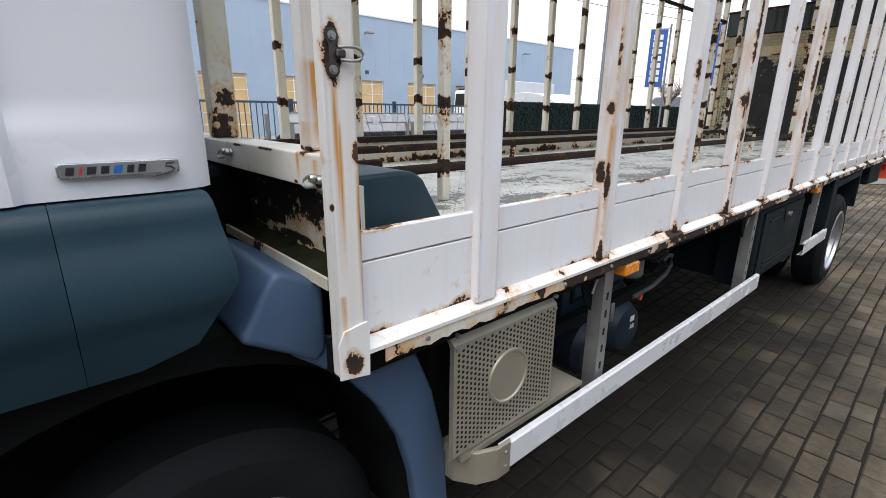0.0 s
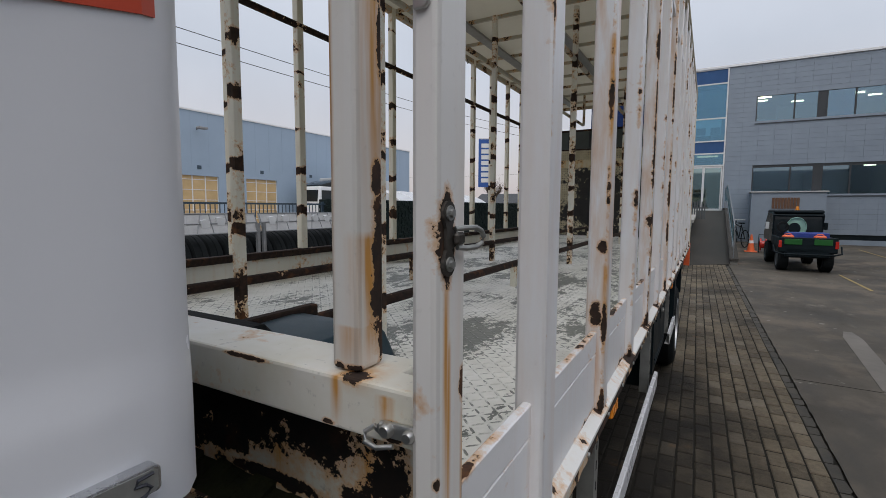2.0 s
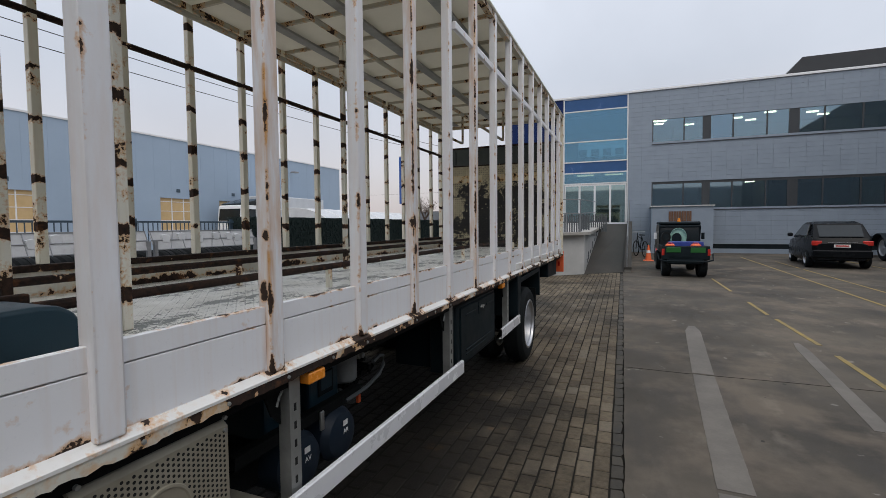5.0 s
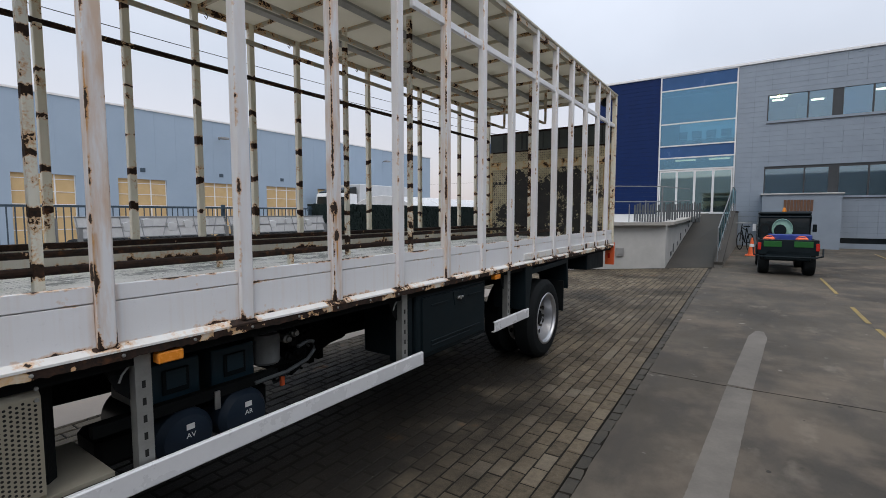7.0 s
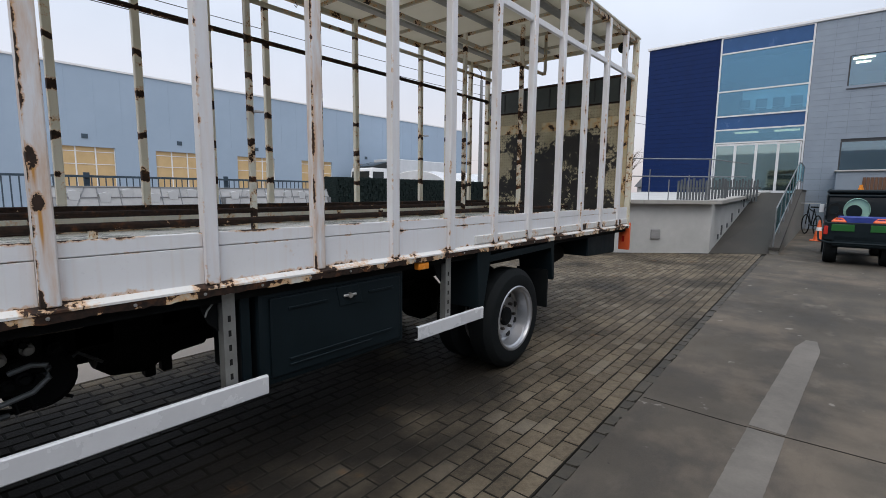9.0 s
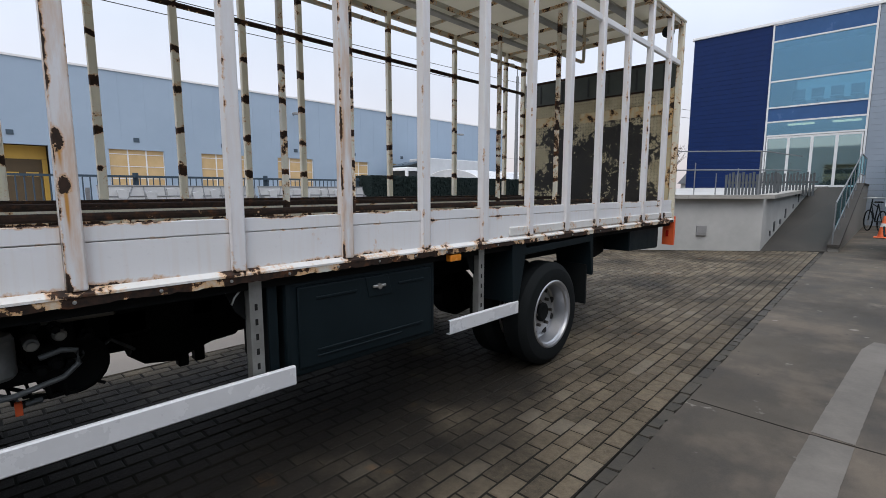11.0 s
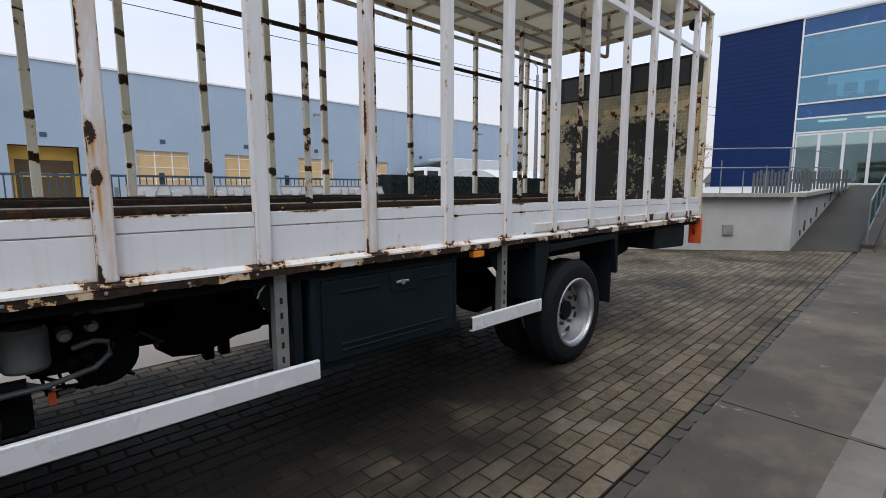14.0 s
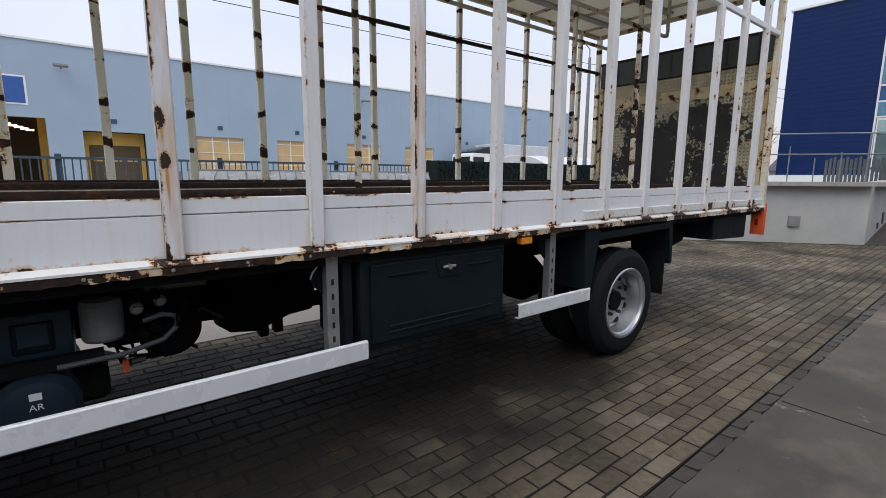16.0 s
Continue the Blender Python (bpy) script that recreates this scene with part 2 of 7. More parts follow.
WHITE = (0.82, 0.835, 0.87)
CREAM = (0.82, 0.78, 0.65)
m_panel = rusty("panel_paint", WHITE, 0.035, 4.0, low=((1.008, 0.035, 0.215), (1.216, 0.014, 0.165), (1.160, 0.008, 0.12)), streak=0.10, dirt=0.16, seams=0.45)
m_lip = rusty("sill_paint", (0.76, 0.76, 0.75), 0.115, 5.5, streak=0.14, dirt=0.2, feet=0.12)
m_sillface = rusty("sill_face_rust", (0.66, 0.65, 0.60), 0.225, 2.6, feet=0.07, streak=0.3, gloss=0.55, dirt=0.6, dark=0.8)
m_post = rusty("post_paint", WHITE, 0.0, 6.0, low=((1.0, 0.06, 0.24),), streak=0.10, dirt=0.12, edges=0.12, seams=0.14)
m_post_rust = rusty("worn_post_paint", (0.80, 0.81, 0.84), -0.02, 8.0, low=((1.0, 0.08, 0.24),), streak=0.10, dirt=0.14, edges=0.25, seams=0.55, film=(0.86, 0.83, 0.74), spots=(
    (0.006, 1.946, 1.470, 0.03, 0.016, 0.033), (0.006, 1.955, 1.337, 0.03, 0.016, 0.027), (-0.02, 0.941, 1.26, 0.014, 0.012, 0.03), (-0.01, 0.941, 1.43, 0.012, 0.010, 0.018)), runs=(
    (0.006, 1.950, 1.45, 0.03, 0.016, 0.14), (0.006, 1.958, 1.33, 0.03, 0.014, 0.25), (0.002, 0.943, 1.95, 0.014, 0.02, 0.55), (0.002, 0.945, 1.4, 0.016, 0.022, 0.34), (0.002, 2.94, 1.7, 0.014, 0.02, 0.5)))
m_corner = rusty("corner_post_paint", (0.76, 0.755, 0.745), 0.03, 5.0, streak=0.12, dirt=0.2, spots=(
    (0.01, 0.118, 1.497, 0.02, 0.0135, 0.042), (0.01, 0.152, 1.352, 0.02, 0.007, 0.016), (0.01, 0.128, 0.990, 0.03, 0.017, 0.026), (0.01, 0.106, 1.27, 0.02, 0.003, 0.006), (0.01, 0.157, 1.24, 0.02, 0.003, 0.02)), runs=(
    (0.01, 0.119, 1.462, 0.02, 0.008, 0.34), (0.01, 0.124, 1.41, 0.02, 0.006, 0.30), (0.01, 0.154, 1.34, 0.02, 0.008, 0.3), (0.01, 0.116, 1.12, 0.02, 0.008, 0.1)))
m_front = rusty("front_post_paint", (0.76, 0.755, 0.745), 0.02, 5.0, streak=0.10, dirt=0.2, spots=(
    (-0.098, 0.160, 1.43, 0.03, 0.015, 0.05), (-0.098, 0.162, 1.49, 0.03, 0.013, 0.05), (-0.098, 0.158, 1.555, 0.03, 0.009, 0.02), (-0.098, 0.165, 1.38, 0.03, 0.008, 0.03), (-0.098, 0.158, 1.80, 0.03, 0.017, 0.06), (-0.098, 0.162, 1.88, 0.03, 0.014, 0.06), (-0.098, 0.166, 1.70, 0.03, 0.007, 0.035), (-0.124, 0.122, 1.350, 0.010, 0.012, 0.008), (-0.108, 0.122, 1.352, 0.014, 0.012, 0.005)), runs=(
    (-0.098, 0.155, 1.76, 0.020, 0.03, 0.30), (-0.098, 0.150, 1.50, 0.022, 0.045, 0.17), (-0.110, 0.140, 1.40, 0.030, 0.05, 0.06), (-0.132, 0.13, 1.75, 0.005, 0.03, 0.4)))
m_far = rusty("far_post_paint", CREAM, 0.09, 9.0, bands=(0.29, 0.13), streak=0.15, gloss=0.5, dirt=0.2)
m_rearpost = rusty("rear_post_paint", (0.74, 0.71, 0.60), 0.13, 8.0, streak=0.3, gloss=0.5, dirt=0.4)
m_inner = rusty("inner_post_paint", (0.80, 0.78, 0.69), 0.15, 9.0, bands=(0.24, 0.13), streak=0.2, gloss=0.5, dirt=0.4)
m_rail = rusty("rail_rust", (0.66, 0.63, 0.55), 0.37, 8.0, streak=0.3, gloss=0.6, dark=0.75)
m_farboard = rusty("far_board_paint", (0.72, 0.70, 0.62), 0.08, 5.0, low=((1.09, 0.05, 0.16),), streak=0.2, gloss=0.5, dirt=0.5)
m_moss = surface("damp_moss", (0.006, 0.007, 0.004), (0.028, 0.030, 0.014), 30, 0.85, bump=0.8, spec=0.15)
m_dirtylip = rusty("front_lip_paint", (0.74, 0.74, 0.68), 0.12, 4.0, streak=0.2, dirt=0.9, film=(0.52, 0.50, 0.30), dark=0.4)
m_roofbar = rusty("roof_bar_paint", (0.42, 0.40, 0.33), 0.15, 9.0, gloss=0.5, dirt=0.6)
def roof_material():
    """Thin glass-fibre sheet that lets some daylight through."""
    mat = surface("roof_sheet", (0.58, 0.56, 0.49), (0.74, 0.72, 0.65), 3, 0.55, bump=0.1)
    t = mat.node_tree
    thin, both = t.nodes.new("ShaderNodeBsdfTranslucent"), t.nodes.new("ShaderNodeMixShader")
    thin.inputs["Color"].default_value = (0.74, 0.71, 0.62, 1)
    both.inputs[0].default_value = 0.30
    t.links.new(t.nodes["Principled BSDF"].outputs[0], both.inputs[1])
    t.links.new(thin.outputs[0], both.inputs[2])
    t.links.new(both.outputs[0], t.nodes["Material Output"].inputs["Surface"])
    return mat


m_roof = roof_material()
m_bulk = rusty("bulkhead_paint", (0.66, 0.66, 0.60), 0.16, 3.2, streak=0.55, dirt=0.8, gloss=0.6, dark=0.22, film=(0.6, 0.58, 0.4), spots=(
    (-0.50, 0.175, 1.235, 0.17, 0.06, 0.052), (-0.30, 0.175, 1.262, 0.13, 0.06, 0.036), (-0.10, 0.175, 1.205, 0.034, 0.06, 0.05), (-0.40, 0.175, 1.185, 0.07, 0.06, 0.025), (-0.30, 0.175, 1.150, 0.10, 0.06, 0.012), (-0.21, 0.175, 1.235, 0.07, 0.06, 0.045), (-0.55, 0.175, 1.17, 0.12, 0.06, 0.03), (-0.14, 0.175, 1.16, 0.03, 0.06, 0.03), (-0.40, 0.175, 1.235, 0.16, 0.06, 0.06)), runs=(
    (-0.13, 0.175, 1.24, 0.02, 0.09, 0.12), (-0.28, 0.175, 1.21, 0.02, 0.09, 0.08)))
m_beam = rusty("beam_paint", (0.79, 0.78, 0.74), 0.10, 7.0, streak=0.06, dirt=0.9, film=(0.62, 0.58, 0.36), spots=(
    (-0.045, 0.112, 1.303, 0.013, 0.02, 0.011), (-0.10, 0.122, 1.349, 0.018, 0.014, 0.008), (-0.26, 0.113, 1.344, 0.035, 0.006, 0.003), (-0.13, 0.112, 1.295, 0.008, 0.01, 0.004), (-0.42, 0.113, 1.343, 0.03, 0.006, 0.003)), runs=(
    (-0.118, 0.112, 1.35, 0.010, 0.05, 0.06), (-0.055, 0.112, 1.34, 0.014, 0.05, 0.05), (-0.10, 0.13, 1.36, 0.04, 0.05, 0.03)))
m_deck = deck_material()
m_tail = tail_material()
m_creambar = rusty("cream_bar_paint", (0.60, 0.53, 0.36), 0.16, 9.0, streak=0.5, gloss=0.55, dirt=0.8, film=(0.7, 0.62, 0.42))
m_cab = surface("cab_white", (0.68, 0.695, 0.735), (0.72, 0.735, 0.775), 1.5, 0.25, bump=0.02)
m_red = surface("cab_red", (0.50, 0.050, 0.018), (0.56, 0.065, 0.024), 1.5, 0.3, bump=0.02)
m_plastic = surface("blue_grey_plastic", (0.010, 0.030, 0.044), (0.018, 0.046, 0.064), 4, 0.42, bump=0.12, fine=240, spec=0.3)
m_fender = surface("fender_plastic", (0.046, 0.086, 0.155), (0.070, 0.122, 0.21), 3, 0.5, bump=0.15, fine=260)
m_black = surface("black_plastic", (0.004, 0.009, 0.012), (0.008, 0.015, 0.019), 5, 0.5, bump=0.15, spec=0.16)
m_under = surface("chassis_black", (0.003, 0.004, 0.005), (0.009, 0.010, 0.010), 6, 0.7, bump=0.4, spec=0.12)
m_rubber = surface("tyre_rubber", (0.005, 0.007, 0.008), (0.011, 0.013, 0.014), 14, 0.75, bump=0.3, spec=0.15)
m_rim = surface("silver_rim", (0.34, 0.35, 0.37), (0.52, 0.53, 0.55), 6, 0.36, 0.85, 0.1)
m_alu = surface("rail_aluminium", (0.62, 0.635, 0.66), (0.72, 0.735, 0.76), 5, 0.26, 0.0, 0.05, spec=0.9)
m_zinc = surface("zinc_steel", (0.26, 0.27, 0.26), (0.42, 0.43, 0.42), 14, 0.48, 0.7, 0.2)
m_steel = surface("bare_steel", (0.42, 0.43, 0.42), (0.58, 0.58, 0.57), 20, 0.35, 0.9, 0.2)
m_pipe = surface("dull_pipe", (0.06, 0.068, 0.072), (0.11, 0.12, 0.125), 14, 0.5, 0.3, 0.2)
m_iron = surface("hook_iron", (0.05, 0.045, 0.04), (0.13, 0.12, 0.11), 25, 0.45, 0.8, 0.3)
m_guard = surface("guard_steel", (0.36, 0.33, 0.26), (0.46, 0.43, 0.35), 9, 0.42, 0.55, 0.1)
m_hole = surface("hole_dark", (0.006, 0.006, 0.006), (0.012, 0.012, 0.012), 9, 0.8)
m_tank = surface("tank_blue", (0.010, 0.018, 0.030), (0.018, 0.029, 0.045), 6, 0.4, bump=0.1, spec=0.25)
m_amber = surface("amber_lens", (0.78, 0.24, 0.02), (0.88, 0.32, 0.04), 20, 0.25, bump=0.1)
m_orange = surface("orange_plastic", (0.68, 0.10, 0.03), (0.80, 0.15, 0.05), 9, 0.4, bump=0.1)
m_label = surface("label_white", (0.68, 0.68, 0.66), (0.78, 0.78, 0.77), 30, 0.5)
m_chrome = surface("badge_silver", (0.42, 0.43, 0.45), (0.60, 0.61, 0.63), 30, 0.22, 0.9, 0.05)
m_badge_dark = surface("badge_dark", (0.02, 0.022, 0.03), (0.03, 0.032, 0.045), 30, 0.3)
m_badge_blue = surface("badge_blue", (0.02, 0.12, 0.42), (0.03, 0.16, 0.5), 30, 0.3)
m_badge_red = surface("badge_red", (0.45, 0.03, 0.04), (0.55, 0.05, 0.06), 30, 0.3)


def paver_material():
    n = Nodes("concrete_paver")
    geo = n.t.nodes.new("ShaderNodeNewGeometry")

    def ground_noise(scale, detail):
        q = n.t.nodes.new("ShaderNodeTexNoise")
        n.l(geo.outputs["Position"], q.inputs["Vector"])
        q.inputs["Scale"].default_value, q.inputs["Detail"].default_value = scale, detail
        return q.outputs[0]

    own = n.math("FRACT", n.math("ADD", n.math("MULTIPLY", n.random, 7.3), n.math("MULTIPLY", geo.outputs["Random Per Island"], 3.7)))
    f = n.math("ADD", n.math("MULTIPLY", own, 0.5), n.math("MULTIPLY", n.span(n.noise(26, 7, 0.75), 0.3, 0.7), 0.5))
    c = n.mix(f, (0.043, 0.036, 0.026), (0.205, 0.166, 0.115))
    c = n.mix(n.span(own, 0.86, 1.0, 0.0, 0.35), c, (0.17, 0.16, 0.14))
    c = n.mix(n.span(ground_noise(0.8, 7), 0.44, 0.66, 0.0, 0.75), c, (0.014, 0.0125, 0.0105))
    # the truck's shade painted into the paver colour, with some oil and damp
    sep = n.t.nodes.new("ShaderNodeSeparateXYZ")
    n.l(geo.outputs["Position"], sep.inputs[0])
    truck_shade = n.math("ADD", n.math("POWER", n.math("DIVIDE", n.math("ADD", sep.outputs[0], 0.75), 1.15), 2.0), n.math("POWER", n.math("DIVIDE", n.math("SUBTRACT", sep.outputs[1], 2.3), 3.2), 2.0))
    truck_shade = n.math("ADD", truck_shade, n.span(ground_noise(1.3, 8), 0.25, 0.75, -0.9, 0.9))
    c = n.mix(n.span(truck_shade, 0.5, 1.4, 0.9, 0.0), c, (0.009, 0.008, 0.007))
    c = n.mix(n.span(ground_noise(2.6, 5), 0.66, 0.76, 0.0, 0.55), c, (0.19, 0.095, 0.035))
    c = n.mix(n.span(n.noise(170, 3), 0.66, 0.74, 0.0, 0.55), c, (0.24, 0.23, 0.20))
    n.bump(n.math("ADD", n.noise(170, 4), n.noise(40, 5)), 1.0, 0.004)
    return n.done(c, n.span(ground_noise(1.1, 6), 0.4, 0.7, 0.74, 0.60), 0.0, 0.16)


def yard_material():
    """Damp asphalt with dried pale patches, brown dust and dark tracks."""
    n = Nodes("stained_asphalt")
    a, b, g = n.noise(0.45, 8, 0.6), n.noise(1.9, 8, 0.65, (1.6, 0.7, 1)), n.noise(140, 3)
    c = n.mix(n.span(a, 0.35, 0.65), (0.042, 0.037, 0.031), (0.112, 0.095, 0.074))
    c = n.mix(n.span(n.noise(0.75, 9, 0.62), 0.50, 0.60, 0, 0.55), c, (0.165, 0.132, 0.100))
    c = n.mix(n.span(b, 0.50, 0.68, 0, 0.6), c, (0.030, 0.027, 0.024))
    c = n.mix(n.math("MULTIPLY", n.span(n.noise(2.7, 7, 0.62, (1.0, 0.6, 1)), 0.58, 0.68, 0, 0.40), n.span(n.noise(0.6, 4), 0.44, 0.60)), c, (0.25, 0.215, 0.175))
    c = n.mix(n.span(n.noise(6.5, 4, 0.5), 0.70, 0.73, 0, 0.5), c, (0.30, 0.28, 0.25))
    c = n.mix(n.span(n.noise(11, 2, 0.4), 0.77, 0.78, 0, 0.8), c, (0.012, 0.011, 0.010))
    c = n.mix(n.math("MULTIPLY", g, 0.15), c, (0.2, 0.2, 0.19))
    n.bump(n.math("ADD", n.math("MULTIPLY", g, 0.6), b), 0.3, 0.004)
    return n.done(c, n.span(b, 0.35, 0.7, 0.80, 0.60), 0.0, 0.14)


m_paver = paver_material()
m_yard = yard_material()
m_slab = surface("yard_concrete", (0.24, 0.20, 0.165), (0.36, 0.31, 0.26), 0.7, 0.65, bump=0.3)
m_soil = surface("joint_soil", (0.009, 0.008, 0.0065), (0.022, 0.020, 0.016), 9, 0.9, bump=0.5, spec=0.15)
m_kerb = surface("kerb_concrete", (0.022, 0.020, 0.016), (0.070, 0.062, 0.048), 11, 0.8, bump=0.5, vary=0.6)
m_line = surface("worn_white_line", (0.085, 0.077, 0.067), (0.19, 0.175, 0.155), 3, 0.72, bump=0.25, fine=60, spec=0.3)
m_yellow = surface("worn_yellow_line", (0.12, 0.095, 0.045), (0.36, 0.25, 0.055), 4, 0.65, bump=0.2, fine=40)
m_wall = surface("dock_concrete", (0.36, 0.365, 0.355), (0.53, 0.53, 0.52), 1.6, 0.7, bump=0.25)
m_coping = surface("coping_stone", (0.28, 0.27, 0.25), (0.40, 0.39, 0.36), 5, 0.75, bump=0.3)
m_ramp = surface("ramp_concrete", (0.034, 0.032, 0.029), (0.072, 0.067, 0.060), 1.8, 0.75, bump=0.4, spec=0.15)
m_clad = surface("grey_cladding", (0.215, 0.258, 0.31), (0.265, 0.315, 0.375), 2, 0.5, bump=0.1, vary=0.25)
m_blue = surface("blue_cladding", (0.002, 0.015, 0.076), (0.004, 0.022, 0.102), 2, 0.5, bump=0.1, spec=0.2)
m_bluepane = surface("blue_spandrel", (0.022, 0.075, 0.20), (0.032, 0.10, 0.25), 2, 0.2, bump=0.02, spec=0.35)
m_hall = surface("hall_cladding", (0.29, 0.38, 0.485), (0.335, 0.43, 0.54), 0.5, 0.5, bump=0.1)
m_frame = surface("window_frame", (0.62, 0.63, 0.64), (0.72, 0.73, 0.74), 8, 0.4)
m_darkframe = surface("dark_frame", (0.03, 0.035, 0.04), (0.05, 0.055, 0.06), 8, 0.45)
m_tent = surface("tent_white", (0.46, 0.48, 0.50), (0.60, 0.62, 0.64), 1.5, 0.5, bump=0.1)
m_white = surface("white_trim", (0.72, 0.73, 0.74), (0.8, 0.81, 0.82), 8, 0.45)
m_inside = surface("room_wall", (0.30, 0.29, 0.26), (0.40, 0.39, 0.35), 3, 0.8)
m_glass = glass("window_glass", (0.44, 0.57, 0.68), 0.34)
m_bayglass = glass("bay_glass", (0.26, 0.48, 0.66), 0.38)
m_lamp = glow("office_lamp", (1.0, 0.84, 0.58), 9.0)
m_halllamp = glow("hall_lamp", (1.0, 0.72, 0.36), 5.0)
m_dimlamp = glow("entrance_lamp", (1.0, 0.80, 0.50), 1.2)
m_railglass = glass("rail_glass", (0.40, 0.40, 0.38), 0.03)
m_sidewall = surface("side_wall_concrete", (0.15, 0.145, 0.13), (0.24, 0.235, 0.215), 2.5, 0.7, bump=0.3)
m_doorglass = glass("door_glass", (0.50, 0.66, 0.68), 0.55)
m_fence = surface("fence_blue", (0.035, 0.06, 0.085), (0.05, 0.085, 0.12), 8, 0.45)
# warm base colour stands for light shining through the door panels
m_door = surface("sectional_door", (0.52, 0.36, 0.17), (0.64, 0.46, 0.24), 2, 0.5)
m_gabion = surface("dark_stone", (0.004, 0.011, 0.011), (0.014, 0.026, 0.025), 16, 0.8, bump=1.0, fine=30, distance=0.03, vary=0.3, spec=0.2)
m_roofdark = surface("dark_roof_cover", (0.018, 0.02, 0.023), (0.03, 0.033, 0.037), 3, 0.5)
m_film = surface("white_sheet", (0.27, 0.275, 0.28), (0.43, 0.435, 0.44), 5, 0.45, bump=0.2)
m_pole = surface("galvanised_pole", (0.17, 0.18, 0.19), (0.27, 0.28, 0.29), 9, 0.5, 0.4)
m_flag = surface("flag_blue", (0.02, 0.08, 0.30), (0.03, 0.11, 0.38), 4, 0.6)
m_wire = surface("cable_black", (0.01, 0.01, 0.01), (0.02, 0.02, 0.02), 9, 0.6)
m_wood = surface("brown_slats", (0.10, 0.05, 0.03), (0.18, 0.09, 0.05), 7, 0.7)
m_leaf = surface("bare_twigs", (0.05, 0.035, 0.025), (0.10, 0.07, 0.05), 7, 0.8)
m_carblack = surface("car_black", (0.004, 0.005, 0.006), (0.007, 0.008, 0.010), 2, 0.25, bump=0.0, spec=0.12)
m_carglass = surface("car_glass", (0.010, 0.015, 0.017), (0.018, 0.024, 0.028), 2, 0.08, bump=0.0, spec=0.3)
m_tail_red = surface("tail_lens_red", (0.40, 0.02, 0.015), (0.55, 0.03, 0.02), 20, 0.2, bump=0.05)
m_green = surface("buggy_green", (0.010, 0.095, 0.018), (0.016, 0.13, 0.026), 4, 0.35)
m_teal = surface("hard_hat_teal", (0.26, 0.46, 0.38), (0.34, 0.55, 0.46), 6, 0.4)
m_blueplate = surface("buggy_blue", (0.02, 0.04, 0.22), (0.03, 0.06, 0.3), 6, 0.4)
m_cone = surface("cone_orange", (0.75, 0.13, 0.04), (0.85, 0.18, 0.06), 9, 0.5)
m_grey = surface("grey_plastic", (0.20, 0.20, 0.20), (0.30, 0.30, 0.30), 9, 0.5)
m_beige = surface("valve_box", (0.09, 0.085, 0.07), (0.14, 0.13, 0.11), 9, 0.6)
m_curtain = surface("dock_curtain", (0.085, 0.06, 0.03), (0.13, 0.09, 0.05), 3, 0.7)
m_reveal = surface("warm_reveal", (0.62, 0.38, 0.07), (0.72, 0.46, 0.10), 3, 0.6)
m_fieldgrey = surface("strip_grey_green", (0.035, 0.045, 0.042), (0.07, 0.085, 0.08), 6, 0.55, bump=0.2)
m_filter = surface("filter_grey", (0.10, 0.11, 0.115), (0.26, 0.27, 0.27), 7, 0.55)


# ---- mesh helpers ----
def box(bm, a, b, bevel=0.0, seg=1):
    x, y, z = [(min(p, q), max(p, q)) for p, q in zip(a, b)]
    v = [bm.verts.new((x[i], y[j], z[k])) for i in (0, 1) for j in (0, 1) for k in (0, 1)]
    f = [bm.faces.new([v[i] for i in q]) for q in ((0, 1, 3, 2), (4, 6, 7, 5), (0, 4, 5, 1), (2, 3, 7, 6), (0, 2, 6, 4), (1, 5, 7, 3))]
    if bevel:
        e = {e for q in f for e in q.edges}
        bmesh.ops.bevel(bm, geom=list(e), offset=bevel, segments=seg, affect="EDGES", profile=0.5)


def prism(bm, poly, axis, lo, hi, bevel=0.0, seg=2):
    """A polygon in the plane across axis, drawn out from lo to hi. For x the polygon is (y, z), for y (x, z), for z (x, y)."""
    def at(p, h):
        return {"x": (h, p[0], p[1]), "y": (p[0], h, p[1]), "z": (p[0], p[1], h)}[axis]
    lo_v, hi_v = [bm.verts.new(at(p, lo)) for p in poly], [bm.verts.new(at(p, hi)) for p in poly]
    f = [bm.faces.new(lo_v), bm.faces.new(hi_v[::-1])]
    n = len(poly)
    for i in range(n):
        f.append(bm.faces.new((lo_v[i], hi_v[i], hi_v[(i + 1) % n], lo_v[(i + 1) % n])))
    bmesh.ops.recalc_face_normals(bm, faces=f)
    if bevel:
        bmesh.ops.bevel(bm, geom=list({e for q in f for e in q.edges}), offset=bevel, segments=seg, affect="EDGES", profile=0.5)


def rod(bm, p, q, r, n=12, r2=None):
    p, q = Vector(p), Vector(q)
    m = Matrix.Translation((p + q) / 2) @ (q - p).to_track_quat("Z", "Y").to_matrix().to_4x4()
    bmesh.ops.create_cone(bm, cap_ends=True, segments=n, radius1=r, radius2=r if r2 is None else r2, depth=(q - p).length, matrix=m)


def tube(bm, points, r, n=8):
    pts = [Vector(p) for p in points]
    rings = []
    for i, p in enumerate(pts):
        d = (pts[min(i + 1, len(pts) - 1)] - pts[max(i - 1, 0)]).normalized()
        q = d.to_track_quat("Z", "Y")
        rings.append([bm.verts.new(p + q @ Vector((r * math.cos(2 * math.pi * k / n), r * math.sin(2 * math.pi * k / n), 0))) for k in range(n)])
    for a, b in zip(rings, rings[1:]):
        for k in range(n):
            bm.faces.new((a[k], a[(k + 1) % n], b[(k + 1) % n], b[k]))
    bm.faces.new(rings[0][::-1])
    bm.faces.new(rings[-1])


